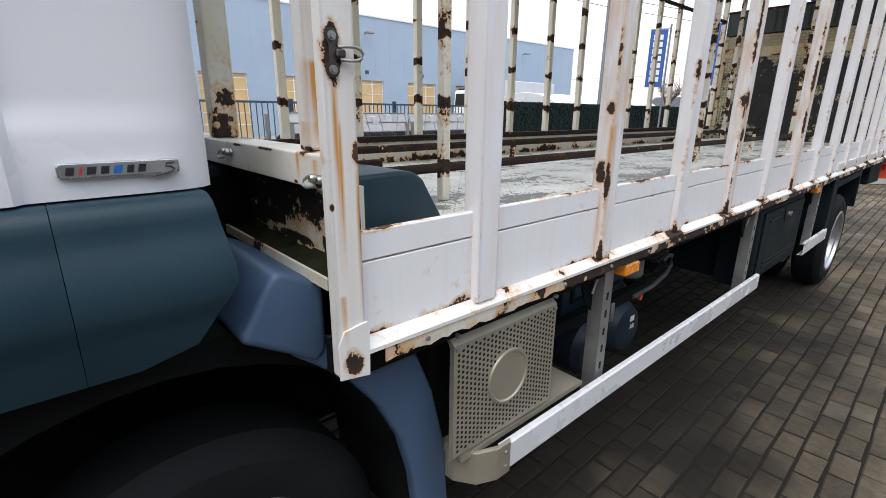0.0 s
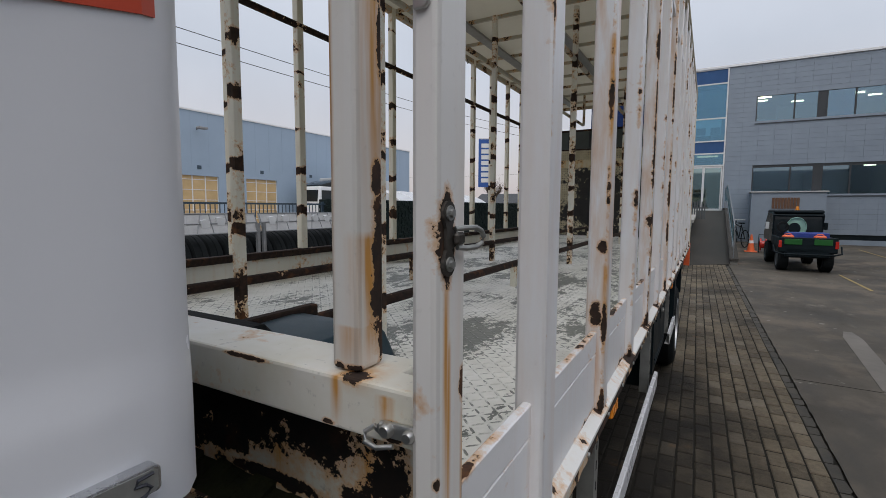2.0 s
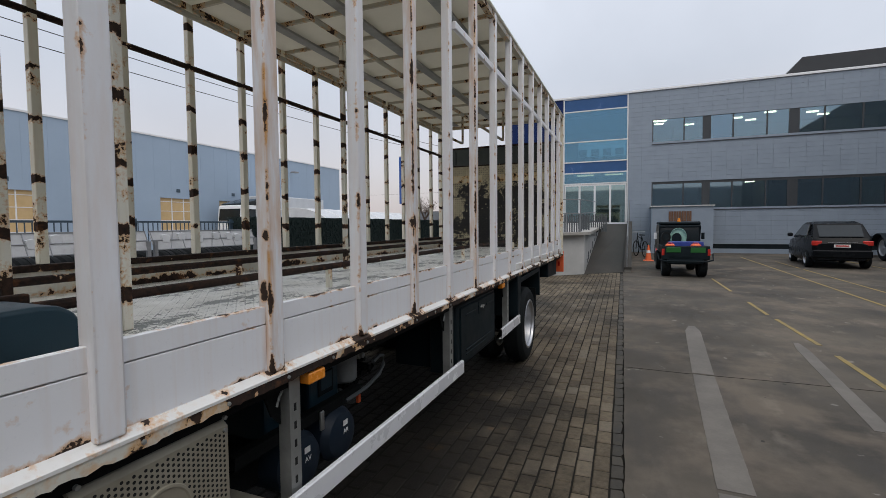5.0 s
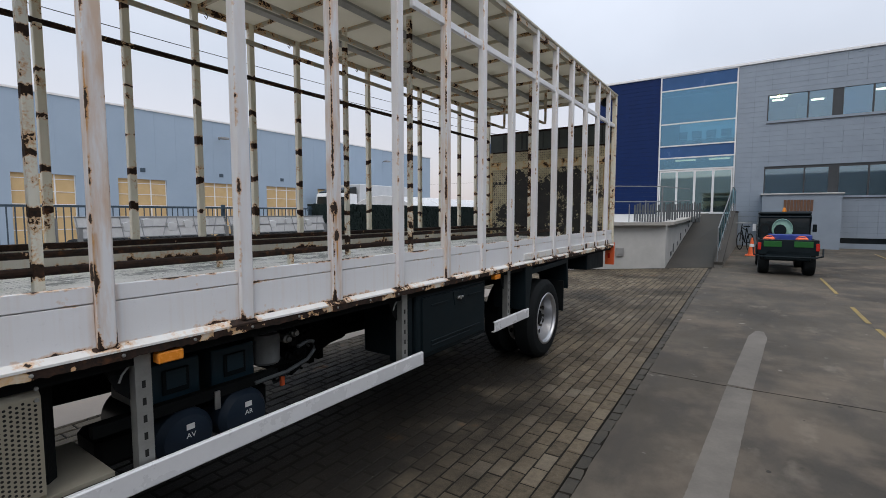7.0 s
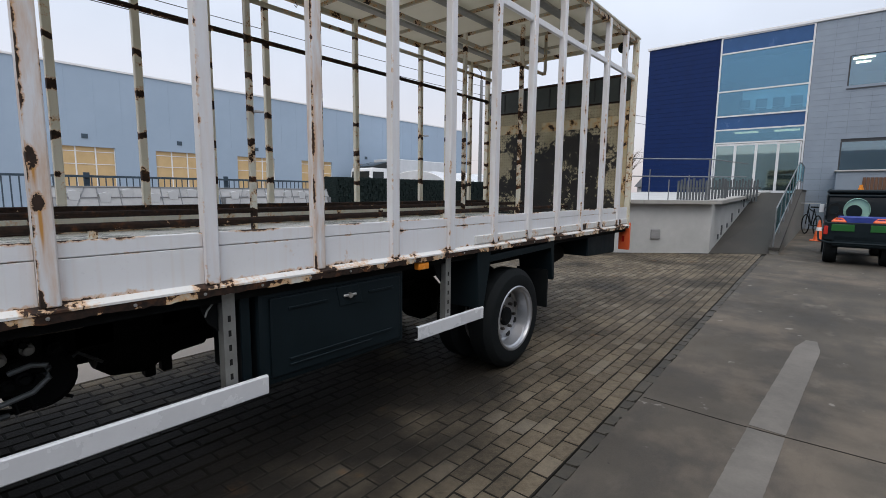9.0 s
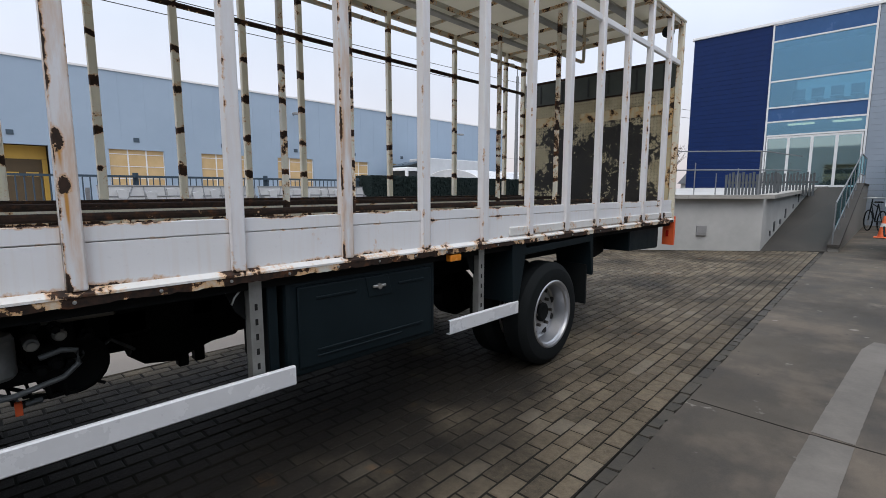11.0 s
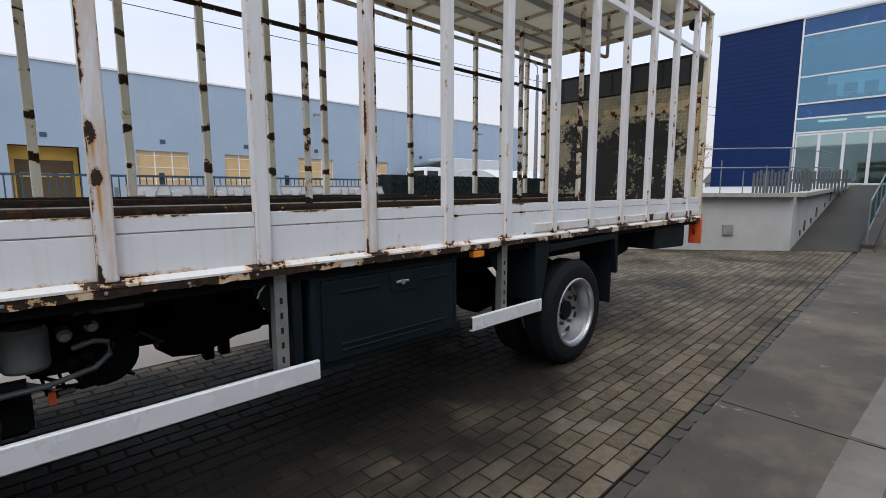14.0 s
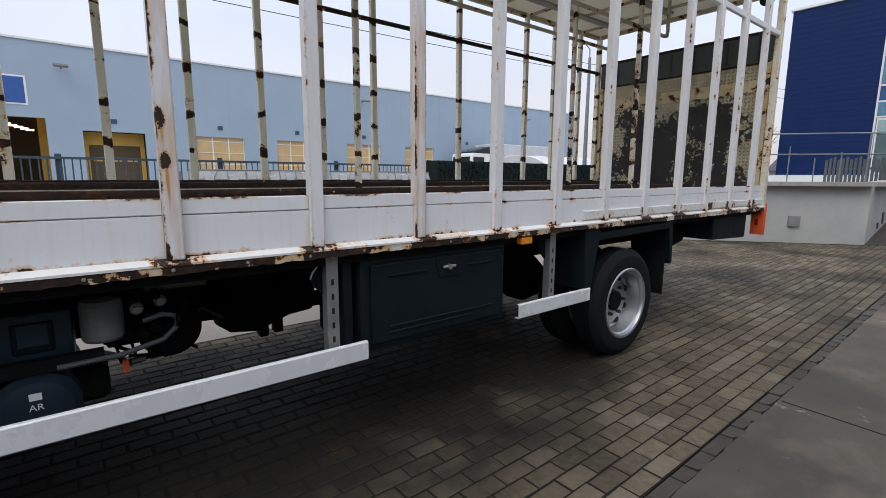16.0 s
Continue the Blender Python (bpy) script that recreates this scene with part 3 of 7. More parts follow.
def lathe(bm, profile, centre, axis="x", n=48, close=False):
    """Turns a profile of (along, radius) round an axis through centre."""
    c = Vector(centre)
    rings = []
    for h, r in profile:
        ring = []
        for k in range(n):
            a, b = r * math.cos(2 * math.pi * k / n), r * math.sin(2 * math.pi * k / n)
            ring.append(bm.verts.new(c + Vector({"x": (h, a, b), "y": (a, h, b), "z": (a, b, h)}[axis])))
        rings.append(ring)
    pairs = list(zip(rings, rings[1:])) + ([(rings[-1], rings[0])] if close else [])
    for a, b in pairs:
        for k in range(n):
            bm.faces.new((a[k], a[(k + 1) % n], b[(k + 1) % n], b[k]))
    bmesh.ops.recalc_face_normals(bm, faces=bm.faces[:])


def finish(name, bm, material, smooth=False):
    me = bpy.data.meshes.new(name)
    bm.to_mesh(me)
    bm.free()
    me.materials.append(material)
    if smooth:
        me.polygons.foreach_set("use_smooth", [True] * len(me.polygons))
        me.set_sharp_from_angle(angle=radians(20 if smooth is True else smooth))
    return me


def part(name, bm, material, parent, label="", smooth=False):
    ob = new(name, finish(name, bm, material, smooth))
    ob.parent = parent
    if label:
        tagged(ob, label)
    return ob


def thing(name, label, category, at=None, group="", kind=""):
    ob = new(name)
    ob.empty_display_size = 0.2
    if at is not None:
        ob.matrix_basis = at
    return tagged(ob, label, category, group, kind)


def block(name, a, b, material, parent, label="", bevel=0.0):
    bm = bmesh.new()
    box(bm, a, b, bevel)
    return part(name, bm, material, parent, label)


def solid(name, bm, material, label, category, kind="", group="", smooth=False):
    return tagged(new(name, finish(name, bm, material, smooth)), label, category, group, kind)


# ---- ground ----
def sheet(name, poly, z0, z1, material, label, category):
    bm = bmesh.new()
    prism(bm, poly, "z", z0, z1)
    return solid(name, bm, material, label, category, "structure")


KERB = pose(1.03, 0, 0, 0, 0, 1.0)
bm = bmesh.new()
box(bm, (-600, -500, -0.25), (600, 700, -0.04))
ground = solid("ground", bm, m_soil, "dark trodden soil and grit under the yard", "ground", "structure")


def kerb_x(y, u=0.0):
    return 1.03 + u - 0.01746 * y


rng_r = random.Random(17)
edge_line, y = [], -8.0
while y < 14.4:
    edge_line.append((kerb_x(y, rng_r.choice((-0.005, -0.001, 0.0, 0.001, 0.002)) + rng_r.uniform(-0.0015, 0.0015)), y))
    y += rng_r.uniform(0.04, 0.13)
road = sheet("road", [(kerb_x(-40), -40), (120, -40), (120, 120), (kerb_x(120), 120)] + edge_line[::-1], -0.039, 0.0, m_yard, "dark stained damp asphalt yard beside the paving", "yard")
yard = sheet("yard_slab", [(-120, -40), (-2.16, -40), (-2.16, 8.2), (-6.6, 8.2), (-6.6, 60), (-120, 60)], -0.039, 0.002, m_slab, "pale worn concrete yard behind the truck", "yard")

# plain unseen walls behind and beside the camera, added to block or bounce light
# east cuts the low side light, pale south brightens the glass reflections
m_outer = surface("sky_block_grey", (0.13, 0.135, 0.14), (0.19, 0.195, 0.20), 0.6, 0.7, bump=0.1)
m_pale = surface("bounce_pale", (0.42, 0.43, 0.43), (0.52, 0.53, 0.53), 0.6, 0.7, bump=0.1)
for name, a, b in (("wall_east", (13.5, -16, 0), (13.9, 24.0, 9.0)), ("wall_south", (-26, -16.4, 0), (13.9, -16, 6.0))):
    bm = bmesh.new()
    box(bm, a, b)
    solid(name, bm, m_outer if name == "wall_east" else m_pale, "plain unseen wall added to shape the light", "wall", "structure")

# worn lines on the asphalt
rng_s = random.Random(5)


def stripe(name, pts, w, material, label, group):
    """Painted lines with worn, uneven edges."""
    bm = bmesh.new()
    for i, ((x0, y0), (x1, y1)) in enumerate(pts):
        a, b = Vector((x0, y0)), Vector((x1, y1))
        d = (b - a).normalized()
        side = Vector((d.y, -d.x)) * w / 2
        n = max(2, int((b - a).length / 0.03))
        rows = []
        for k in range(n + 1):
            c = a.lerp(b, k / n)
            end = min(1.0, 0.45 + 0.05 * k) if i == 0 else 1.0
            p, q = c + side * end * rng_s.uniform(0.97, 1.015), c - side * end * rng_s.uniform(0.97, 1.015)
            rows.append([bm.verts.new((v.x, v.y, z)) for v in (p, q) for z in (0.0005, 0.0035)])
        for u, v in zip(rows, rows[1:]):
            bm.faces.new((u[1], u[3], v[3], v[1]))
            bm.faces.new((u[0], u[1], v[1], v[0]))
            bm.faces.new((u[2], v[2], v[3], u[3]))
        for e in (rows[0], rows[-1]):
            bm.faces.new((e[0], e[2], e[3], e[1]))
    bmesh.ops.recalc_face_normals(bm, faces=bm.faces[:])
    return solid(name, bm, material, label, "road marking", "structure", group)


stripe("road_line", [((1.80, 7.2), (1.655, 4.88)), ((1.654, 4.84), (1.545, 2.7)), ((1.543, 2.66), (1.42, -1.5))], 0.185, m_line, "worn whitish painted line on the asphalt", "white lines")
stripe("road_line", [((2.85, 6.58), (2.64, 3.9))], 0.12, m_line, "worn whitish painted line on the asphalt", "white lines")
stripe("road_line", [((5.26, 22.9), (5.045, 10.0)), ((5.044, 9.98), (4.95, 4.0))], 0.06, m_yellow, "worn yellow painted parking line", "yellow lines")
stripe("road_line", [((2.95, 13.75), (2.965, 11.25)), ((2.99, 9.8), (2.995, 8.5)), ((3.026, 8.15), (3.07, 6.55)), ((3.08, 6.07), (3.07, 3.5))], 0.055, m_yellow, "worn broken yellow line", "yellow lines")
stripe("road_line", [((5.95, 20.6), (5.91, 17.6)), ((5.90, 17.2), (5.82, 12.0)), ((8.3, 21.5), (8.1, 12.5)), ((10.4, 22.5), (10.1, 10))], 0.055, m_yellow, "worn yellow painted parking line", "yellow lines")
# cast joint across the yard
joint = sheet("slab_joint", [(0.96, 4.865), (1.5, 4.845), (2.4, 4.88), (9.0, 4.90), (9.0, 4.911), (2.4, 4.890), (1.5, 4.855), (0.96, 4.875)], -0.02, 0.0015, m_soil, "dark cast joint across the yard surface", "joint")


# ---- office building behind the yard ----
FY = 25.6
GX0, GX1 = -2.42, 0.74
TOP = 8.12
office = thing("office_building", "two-storey office building with grey and blue cladding and lit windows", "building")


def cladding(name, x0, x1, z0, z1, course, length, material, y=FY, holes=()):
    """Boards in courses, each with its own edge, left out where the openings are."""
    bm = bmesh.new()
    z, row = z0, 0
    while z < z1 - 0.01:
        h = min(course, z1 - z)
        x = x0
        while x < x1:
            spans = [(max(x, x0) + 0.002, min(x + length, x1) - 0.002)]
            for hx0, hx1, hz0, hz1 in holes:
                if z + h * 0.5 > hz0 and z + h * 0.5 < hz1:
                    cut = []
                    for s, t in spans:
                        if t <= hx0 or s >= hx1:
                            cut.append((s, t))
                        else:
                            if s < hx0:
                                cut.append((s, hx0))
                            if t > hx1:
                                cut.append((hx1, t))
                    spans = cut
            for s, t in spans:
                if t - s > 0.02:
                    box(bm, (s, y, z + 0.0025), (t, y + 0.03, z + h - 0.0025))
            x += length
        z += course
        row += 1
    return part(name, bm, material, office)


UP, LOW = (5.40, 6.66), (2.12, 3.46)
holes = [(1.88, 21.3, *UP), (1.88, 21.3, *LOW), (4.5, 21.3, 0.12, 0.5)]
cladding("grey_cladding", GX1 + 0.04, 34, 0.0, TOP - 0.1, 0.22, 0.62, m_clad, holes=holes)
cladding("blue_cladding", -5.42, GX0 - 0.04, 0.9, TOP - 0.1, 0.2, 3.4, m_blue)
block("parapet_cap", (-5.5, FY - 0.06, TOP - 0.09), (34, FY + 0.5, TOP + 0.02), m_white, office, "white metal roof edge", 0.01)
# structural walls behind the boards, with the openings left free
for x0, x1, z0, z1 in ((GX1, 1.88, 0, TOP - 0.1), (1.88, 21.3, UP[1], TOP - 0.1), (1.88, 21.3, LOW[1], UP[0]), (1.88, 21.3, 0.5, LOW[0]), (1.88, 4.5, 0, 0.5), (21.3, 34, 0, TOP - 0.1), (-5.42, GX0, 0, TOP - 0.1)):
    block("wall", (x0, FY + 0.031, z0), (x1, FY + 0.3, z1), m_darkframe, office)
block("end_wall", (-5.42, FY + 0.3, 0), (-5.12, FY + 5.2, TOP - 0.1), m_darkframe, office)
block("end_wall", (1.0, FY + 5.2, 0), (1.2, FY + 14, TOP - 0.1), m_darkframe, office)
block("end_wall", (33.7, FY + 0.3, 0), (34, FY + 14, TOP - 0.1), m_darkframe, office)
block("back_wall", (1.0, FY + 14, 0), (34, FY + 14.3, TOP - 0.1), m_darkframe, office)
block("roof", (-5.42, FY + 0.5, TOP - 0.12), (0.999, FY + 5.4, TOP - 0.02), m_roofdark, office)
block("roof", (1.0, FY + 0.5, TOP - 0.12), (34, FY + 14.3, TOP - 0.02), m_roofdark, office)
block("storey_floor", (-5.1, FY + 0.31, 4.2), (0.999, FY + 5.0, 4.6), m_inside, office)
block("storey_floor", (1.0, FY + 0.31, 4.2), (33.7, FY + 13.9, 4.6), m_inside, office)
block("room_ceiling", (1.0, FY + 0.31, 3.66), (33.7, FY + 13.9, 3.7), m_inside, office)
block("room_ceiling", (-5.1, FY + 0.31, 7.1), (0.999, FY + 5.0, 7.14), m_inside, office)
block("room_ceiling", (1.0, FY + 0.31, 7.1), (33.7, FY + 13.9, 7.14), m_inside, office)
block("room_wall", (1.0, FY + 6, 0.3), (33.7, FY + 6.2, 7.1), m_inside, office)
for x in (3.2, 6.0, 9.3, 13, 17):
    block("partition", (x, FY + 5.2, 4.6), (x + 0.12, FY + 6, 7.1), m_inside, office)
    block("partition", (x + 1.4, FY + 2.5, 0.3), (x + 1.52, FY + 6, 3.66), m_inside, office)
for i, x in enumerate((2.0, 2.1, 3.7, 2.2, 5.9, 6.7, 7.2, 9.2, 9.9, 12.2, 13.0, 15.5, 18.0)):
    block("ceiling_lamp", (x, FY + 2.7 + (i % 3) * 0.85, 7.04), (x + 0.48, FY + 2.85 + (i % 3) * 0.85, 7.09), m_lamp, office, "lit ceiling lamp in an office")
for i, x in enumerate((6.6, 12.5)):
    block("ceiling_lamp", (x, FY + 3.6, 3.62), (x + 0.4, FY + 3.8, 3.66), m_lamp, office, "lit ceiling lamp in an office")


def window_band(z0, z1, groups):
    bm = bmesh.new()
    w = 0.055
    xs0, xs1 = groups[0][0], groups[-1][-1]
    box(bm, (xs0, FY + 0.02, z0), (xs1, FY + 0.12, z0 + w))
    box(bm, (xs0, FY + 0.02, z1 - w), (xs1, FY + 0.12, z1))
    for g in groups:
        for x in g:
            box(bm, (x - w / 2, FY + 0.021, z0 + w), (x + w / 2, FY + 0.121, z1 - w))
    for a, b in zip(groups, groups[1:]):
        box(bm, (a[-1] + w / 2, FY + 0.03, z0 + w), (b[0] - w / 2, FY + 0.11, z1 - w))
    band = part("window", bm, m_darkframe, office, "dark framed ribbon window")
    block("sill", (xs0 - 0.04, FY - 0.03, z0 - 0.04), (xs1 + 0.04, FY + 0.02, z0), m_darkframe, band)
    for g in groups:
        for a, b in zip(g, g[1:]):
            p = block("pane", (a + w / 2, FY + 0.06, z0 + w), (b - w / 2, FY + 0.072, z1 - w), m_glass, band)
            p.visible_shadow = False
    return band


def groups_from(x):
    g = [[1.9, 3.30, 4.13]]
    a = 4.42
    while a < 20.5:
        g.append([a, a + 0.95, a + 2.30, a + 3.16])
        a += 3.5
    return g


up = window_band(*UP, groups_from(0))
low = window_band(*LOW, groups_from(0))
block("blind", (4.47, FY + 0.09, UP[0] + 0.06), (5.33, FY + 0.1, UP[1] - 0.06), m_bluepane, up, "lowered dark blue blind")
block("cellar_window", (4.5, FY + 0.05, 0.12), (21.3, FY + 0.1, 0.5), m_carglass, office, "low dark strip window at the ground")

# glazed entrance bay
ZS = (1.44, 3.57, 4.13, 4.71, 5.76, 7.35, 8.02)
entrance = new("entrance_bay")
entrance.parent = office
tagged(entrance, "glazed entrance bay with white frames")
for z in ZS[1:]:
    block("transom", (GX0 + 0.03, FY - 0.03, z - 0.03), (GX1 - 0.03, FY + 0.08, z + 0.03), m_frame, entrance)
for x in (GX0, GX1):
    block("jamb", (x - 0.03, FY - 0.031, ZS[0]), (x + 0.03, FY + 0.081, ZS[-1] + 0.031), m_frame, entrance)
for i, (a, b) in enumerate(zip(ZS[1:], ZS[2:])):
    p = block("pane", (GX0 + 0.03, FY + 0.01, a + 0.03), (GX1 - 0.03, FY + 0.025, b - 0.03), m_bluepane if i in (1, 4) else m_bayglass, entrance)
    p.visible_shadow = i in (1, 4)
dw = (GX1 - GX0 - 0.1) / 4
for k in range(4):
    x0 = GX0 + 0.05 + k * dw
    bm = bmesh.new()
    for a, b in (((x0, ZS[0]), (x0 + 0.05, 3.52)), ((x0 + dw - 0.05, ZS[0]), (x0 + dw, 3.52)), ((x0 + 0.05, 3.45), (x0 + dw - 0.05, 3.52)), ((x0 + 0.05, ZS[0]), (x0 + dw - 0.05, ZS[0] + 0.09))):
        box(bm, (a[0] + 0.002, FY - 0.02, a[1]), (b[0] - 0.002, FY + 0.05, b[1]))
    part("glass_door", bm, m_frame, office, "closed white-framed glass door")
    p = block("pane", (x0 + 0.05, FY + 0.005, ZS[0] + 0.09), (x0 + dw - 0.05, FY + 0.017, 3.45), m_doorglass, entrance)
    p.visible_shadow = False
# a row of seats behind the upper glass
for k in range(4):
    x0 = -1.75 + k * 0.62
    bm = bmesh.new()
    box(bm, (x0, FY + 1.0, 5.15), (x0 + 0.42, FY + 1.08, 5.5), 0.02)
    box(bm, (x0, FY + 0.95, 5.05), (x0 + 0.42, FY + 1.45, 5.12), 0.02)
    rod(bm, (x0 + 0.21, FY + 1.2, 4.6), (x0 + 0.21, FY + 1.2, 5.06), 0.035)
    solid("bar_chair", bm, m_darkframe, "dark upholstered high chair behind the glass", "chair", group="chairs behind the glass")

# back wall of the entrance hall, with a high window to the sky
for x0, x1, z0, z1 in ((-5.1, 0.99, 1.3, 5.62), (-5.1, 0.99, 6.62, 7.9), (-5.1, -2.2, 5.62, 6.62), (0.62, 0.99, 5.62, 6.62)):
    block("hall_back_wall", (x0, FY + 5.0, z0), (x1, FY + 5.2, z1), m_inside, office)
p = block("pane", (-2.2, FY + 5.08, 5.62), (0.62, FY + 5.09, 6.62), m_glass, entrance)
p.visible_shadow = False
for x in (-1.9, -0.4):
    block("ceiling_lamp", (x, FY + 1.5, 4.12), (x + 0.9, FY + 1.7, 4.18), m_dimlamp, office, "lit ceiling lamp in the entrance hall")
block("hall_floor", (-5.1, FY + 0.31, 1.25), (0.99, FY + 5.0, 1.42), m_inside, office)

# low plant room in front of the grey wall
annex = thing("plant_room", "small grey rendered plant room with a flat cap", "shed")
bm = bmesh.new()
box(bm, (1.86, FY - 0.9, 0), (4.5, FY - 0.001, 2.24))
part("wall", bm, m_clad, annex)
block("cap", (1.80, FY - 0.96, 2.241), (4.56, FY - 0.001, 2.30), m_wall, annex, "pale concrete cap", 0.01)
bm = bmesh.new()
for k in range(9):
    box(bm, (2.62 + k * 0.11, FY - 0.93, 1.55), (2.71 + k * 0.11, FY - 0.9, 2.02))
part("slats", bm, m_wood, annex, "brown wooden slats over a vent")

# dark housing on the roof
bm = bmesh.new()
prism(bm, [(7.4, TOP), (8.3, TOP + 1.05), (34, TOP + 1.05), (34, TOP)], "y", FY + 1.2, FY + 8)
part("roof_housing", bm, m_roofdark, office, "dark sheet-metal housing on the roof")

# ---- terrace, ramp and dock wall ----
C1, C2, W0 = (-0.27, 13.85), (0.82, 14.75), (-3.3, 11.35)
TZ0, TZ1 = 1.14, 1.43
terrace = thing("terrace", "raised concrete terrace with a dock wall and steel railing", "terrace", kind="structure")
bm = bmesh.new()
lower = [W0, C1, (-0.3, FY), (-5.4, FY), (-3.7, 11.7)]
bot = [bm.verts.new((x, y, 0)) for x, y in lower]
tops = [bm.verts.new((x, y, TZ0 if y < 15 else TZ1)) for x, y in lower]
bm.faces.new(bot[::-1])
bm.faces.new((tops[0], tops[1], tops[2]))
bm.faces.new((tops[0], tops[2], tops[3]))
bm.faces.new((tops[0], tops[3], tops[4]))
for i in range(5):
    j = (i + 1) % 5
    bm.faces.new((bot[i], bot[j], tops[j], tops[i]))
bmesh.ops.recalc_face_normals(bm, faces=bm.faces[:])
part("dock_wall", bm, m_wall, terrace, "pale grey concrete retaining wall")


def beam_between(bm, p, q, w, h):
    """A squared beam from p to q, its top at their heights."""
    p, q = Vector(p), Vector(q)
    d = (q - p)
    s = Vector((d.y, -d.x, 0)).normalized() * w / 2
    v = [bm.verts.new(c) for c in (p + s, p - s, q - s, q + s)]
    u = [bm.verts.new(c.co - Vector((0, 0, h))) for c in v]
    f = [bm.faces.new(v), bm.faces.new(u[::-1])]
    for i in range(4):
        f.append(bm.faces.new((v[i], u[i], u[(i + 1) % 4], v[(i + 1) % 4])))
    bmesh.ops.recalc_face_normals(bm, faces=f)


for a, b in (((W0[0], W0[1]), (-1.55, 12.79)), ((-1.545, 12.795), C1)):
    bm = bmesh.new()
    beam_between(bm, (*a, TZ0 + 0.085), (*b, TZ0 + 0.085), 0.34, 0.083)
    part("coping", bm, m_coping, terrace)
bm = bmesh.new()
beam_between(bm, (C1[0], C1[1] + 0.25, TZ0 + 0.085), (-0.33, FY - 0.1, TZ1 + 0.06), 0.3, 0.083)
part("coping", bm, m_coping, terrace)

ramp = thing("ramp", "dark worn concrete ramp up to the entrance", "ramp", kind="structure")
bm = bmesh.new()
RT = 22.0
foot = [(C1[0] + 0.001, C1[1]), C2, (0.80, RT), (0.78, FY), (-0.299, FY), (-0.299, RT)]
hs = [0.006, 0.006, TZ1, TZ1, TZ1, TZ1]
tv = [bm.verts.new((x, y, h)) for (x, y), h in zip(foot, hs)]
bv = [bm.verts.new((x, y, -0.03)) for x, y in foot]
bm.faces.new((tv[0], tv[1], tv[2], tv[5]))
bm.faces.new((tv[5], tv[2], tv[3], tv[4]))
bm.faces.new(bv[::-1])
for i in range(6):
    bm.faces.new((bv[i], bv[(i + 1) % 6], tv[(i + 1) % 6], tv[i]))
bmesh.ops.recalc_face_normals(bm, faces=bm.faces[:])
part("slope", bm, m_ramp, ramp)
bm = bmesh.new()
prism(bm, [(C2[1], 0), (C2[1], 0.09), (RT, TZ1 + 0.06), (FY - 0.02, TZ1 + 0.06), (FY - 0.02, 0)], "x", 0.805, 0.98)
part("side_wall", bm, m_sidewall, ramp, "low sloping concrete side wall")
bm = bmesh.new()
prism(bm, [(C2[1] - 0.02, 0.091), (C2[1] - 0.02, 0.16), (RT, TZ1 + 0.125), (FY - 0.02, TZ1 + 0.125), (FY - 0.02, TZ1 + 0.061), (RT, TZ1 + 0.061)], "x", 0.79, 1.0)
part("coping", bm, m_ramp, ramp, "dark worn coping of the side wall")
# small louvres in the retaining wall along the slope
for y in (14.75, 15.2, 16.0, 16.7, 17.9, 18.8, 20.3):
    z = 0.006 + (y - C1[1]) / (RT - C1[1]) * TZ1
    x = C1[0] - 0.03 * (y - C1[1]) / (FY - C1[1])
    block("louvre", (x - 0.02, y, z + 0.10), (x + 0.012, y + 0.16, z + (0.34 if y in (15.2, 16.7, 18.8) else 0.22)), m_darkframe, ramp, "small dark louvre in the wall")

rail = thing("ramp_railing", "sloping steel and glass balustrade beside the ramp", "railing")


def slope_z(y):
    return 0.12 + (min(y, RT) - C2[1]) / (RT - C2[1]) * (TZ1 + 0.005)


bm = bmesh.new()
for h in (0.30, 0.93):
    tube(bm, [(0.87, y, slope_z(y) + h) for y in (C2[1] + 0.05, RT, FY - 0.3)], 0.016)
part("rail", bm, m_pole, rail)
stops = list(np.linspace(C2[1] + 0.05, RT, 7)) + [23.6, FY - 0.3]
for y in stops:
    bm = bmesh.new()
    rod(bm, (0.87, y, slope_z(y)), (0.87, y, slope_z(y) + 0.93), 0.014)
    part("post", bm, m_pole, rail)
for y0, y1 in zip(stops, stops[1:]):
    bm = bmesh.new()
    y0, y1 = y0 + 0.05, y1 - 0.05
    prism(bm, [(y0, slope_z(y0) + 0.33), (y1, slope_z(y1) + 0.33), (y1, slope_z(y1) + 0.90), (y0, slope_z(y0) + 0.90)], "x", 0.866, 0.874)
    part("pane", bm, m_railglass, rail, "dusty clear glass pane")

trail = thing("terrace_railing", "steel post and tube railing on the terrace edge", "railing")
d = Vector((C1[0] - W0[0], C1[1] - W0[1], 0))
for k in range(9):
    p = Vector((W0[0], W0[1] + 0.12, TZ0)) + d * (0.04 + k * 0.115)
    tall = 1.02 if k % 4 == 0 else (0.55, 0.66, 0.78)[k % 3]
    bm = bmesh.new()
    rod(bm, p, p + Vector((0, 0, tall)), 0.018 if k % 4 == 0 else 0.012)
    part("post", bm, m_pole, trail)
bm = bmesh.new()
a = Vector((W0[0], W0[1] + 0.12, TZ0))
for h in (0.62, 1.02):
    tube(bm, [a + Vector((0, 0, h)), a + d * 0.97 + Vector((0, 0, h)), Vector((-0.3, 19, TZ0 + h + 0.15))], 0.013)
part("rail", bm, m_pole, trail)
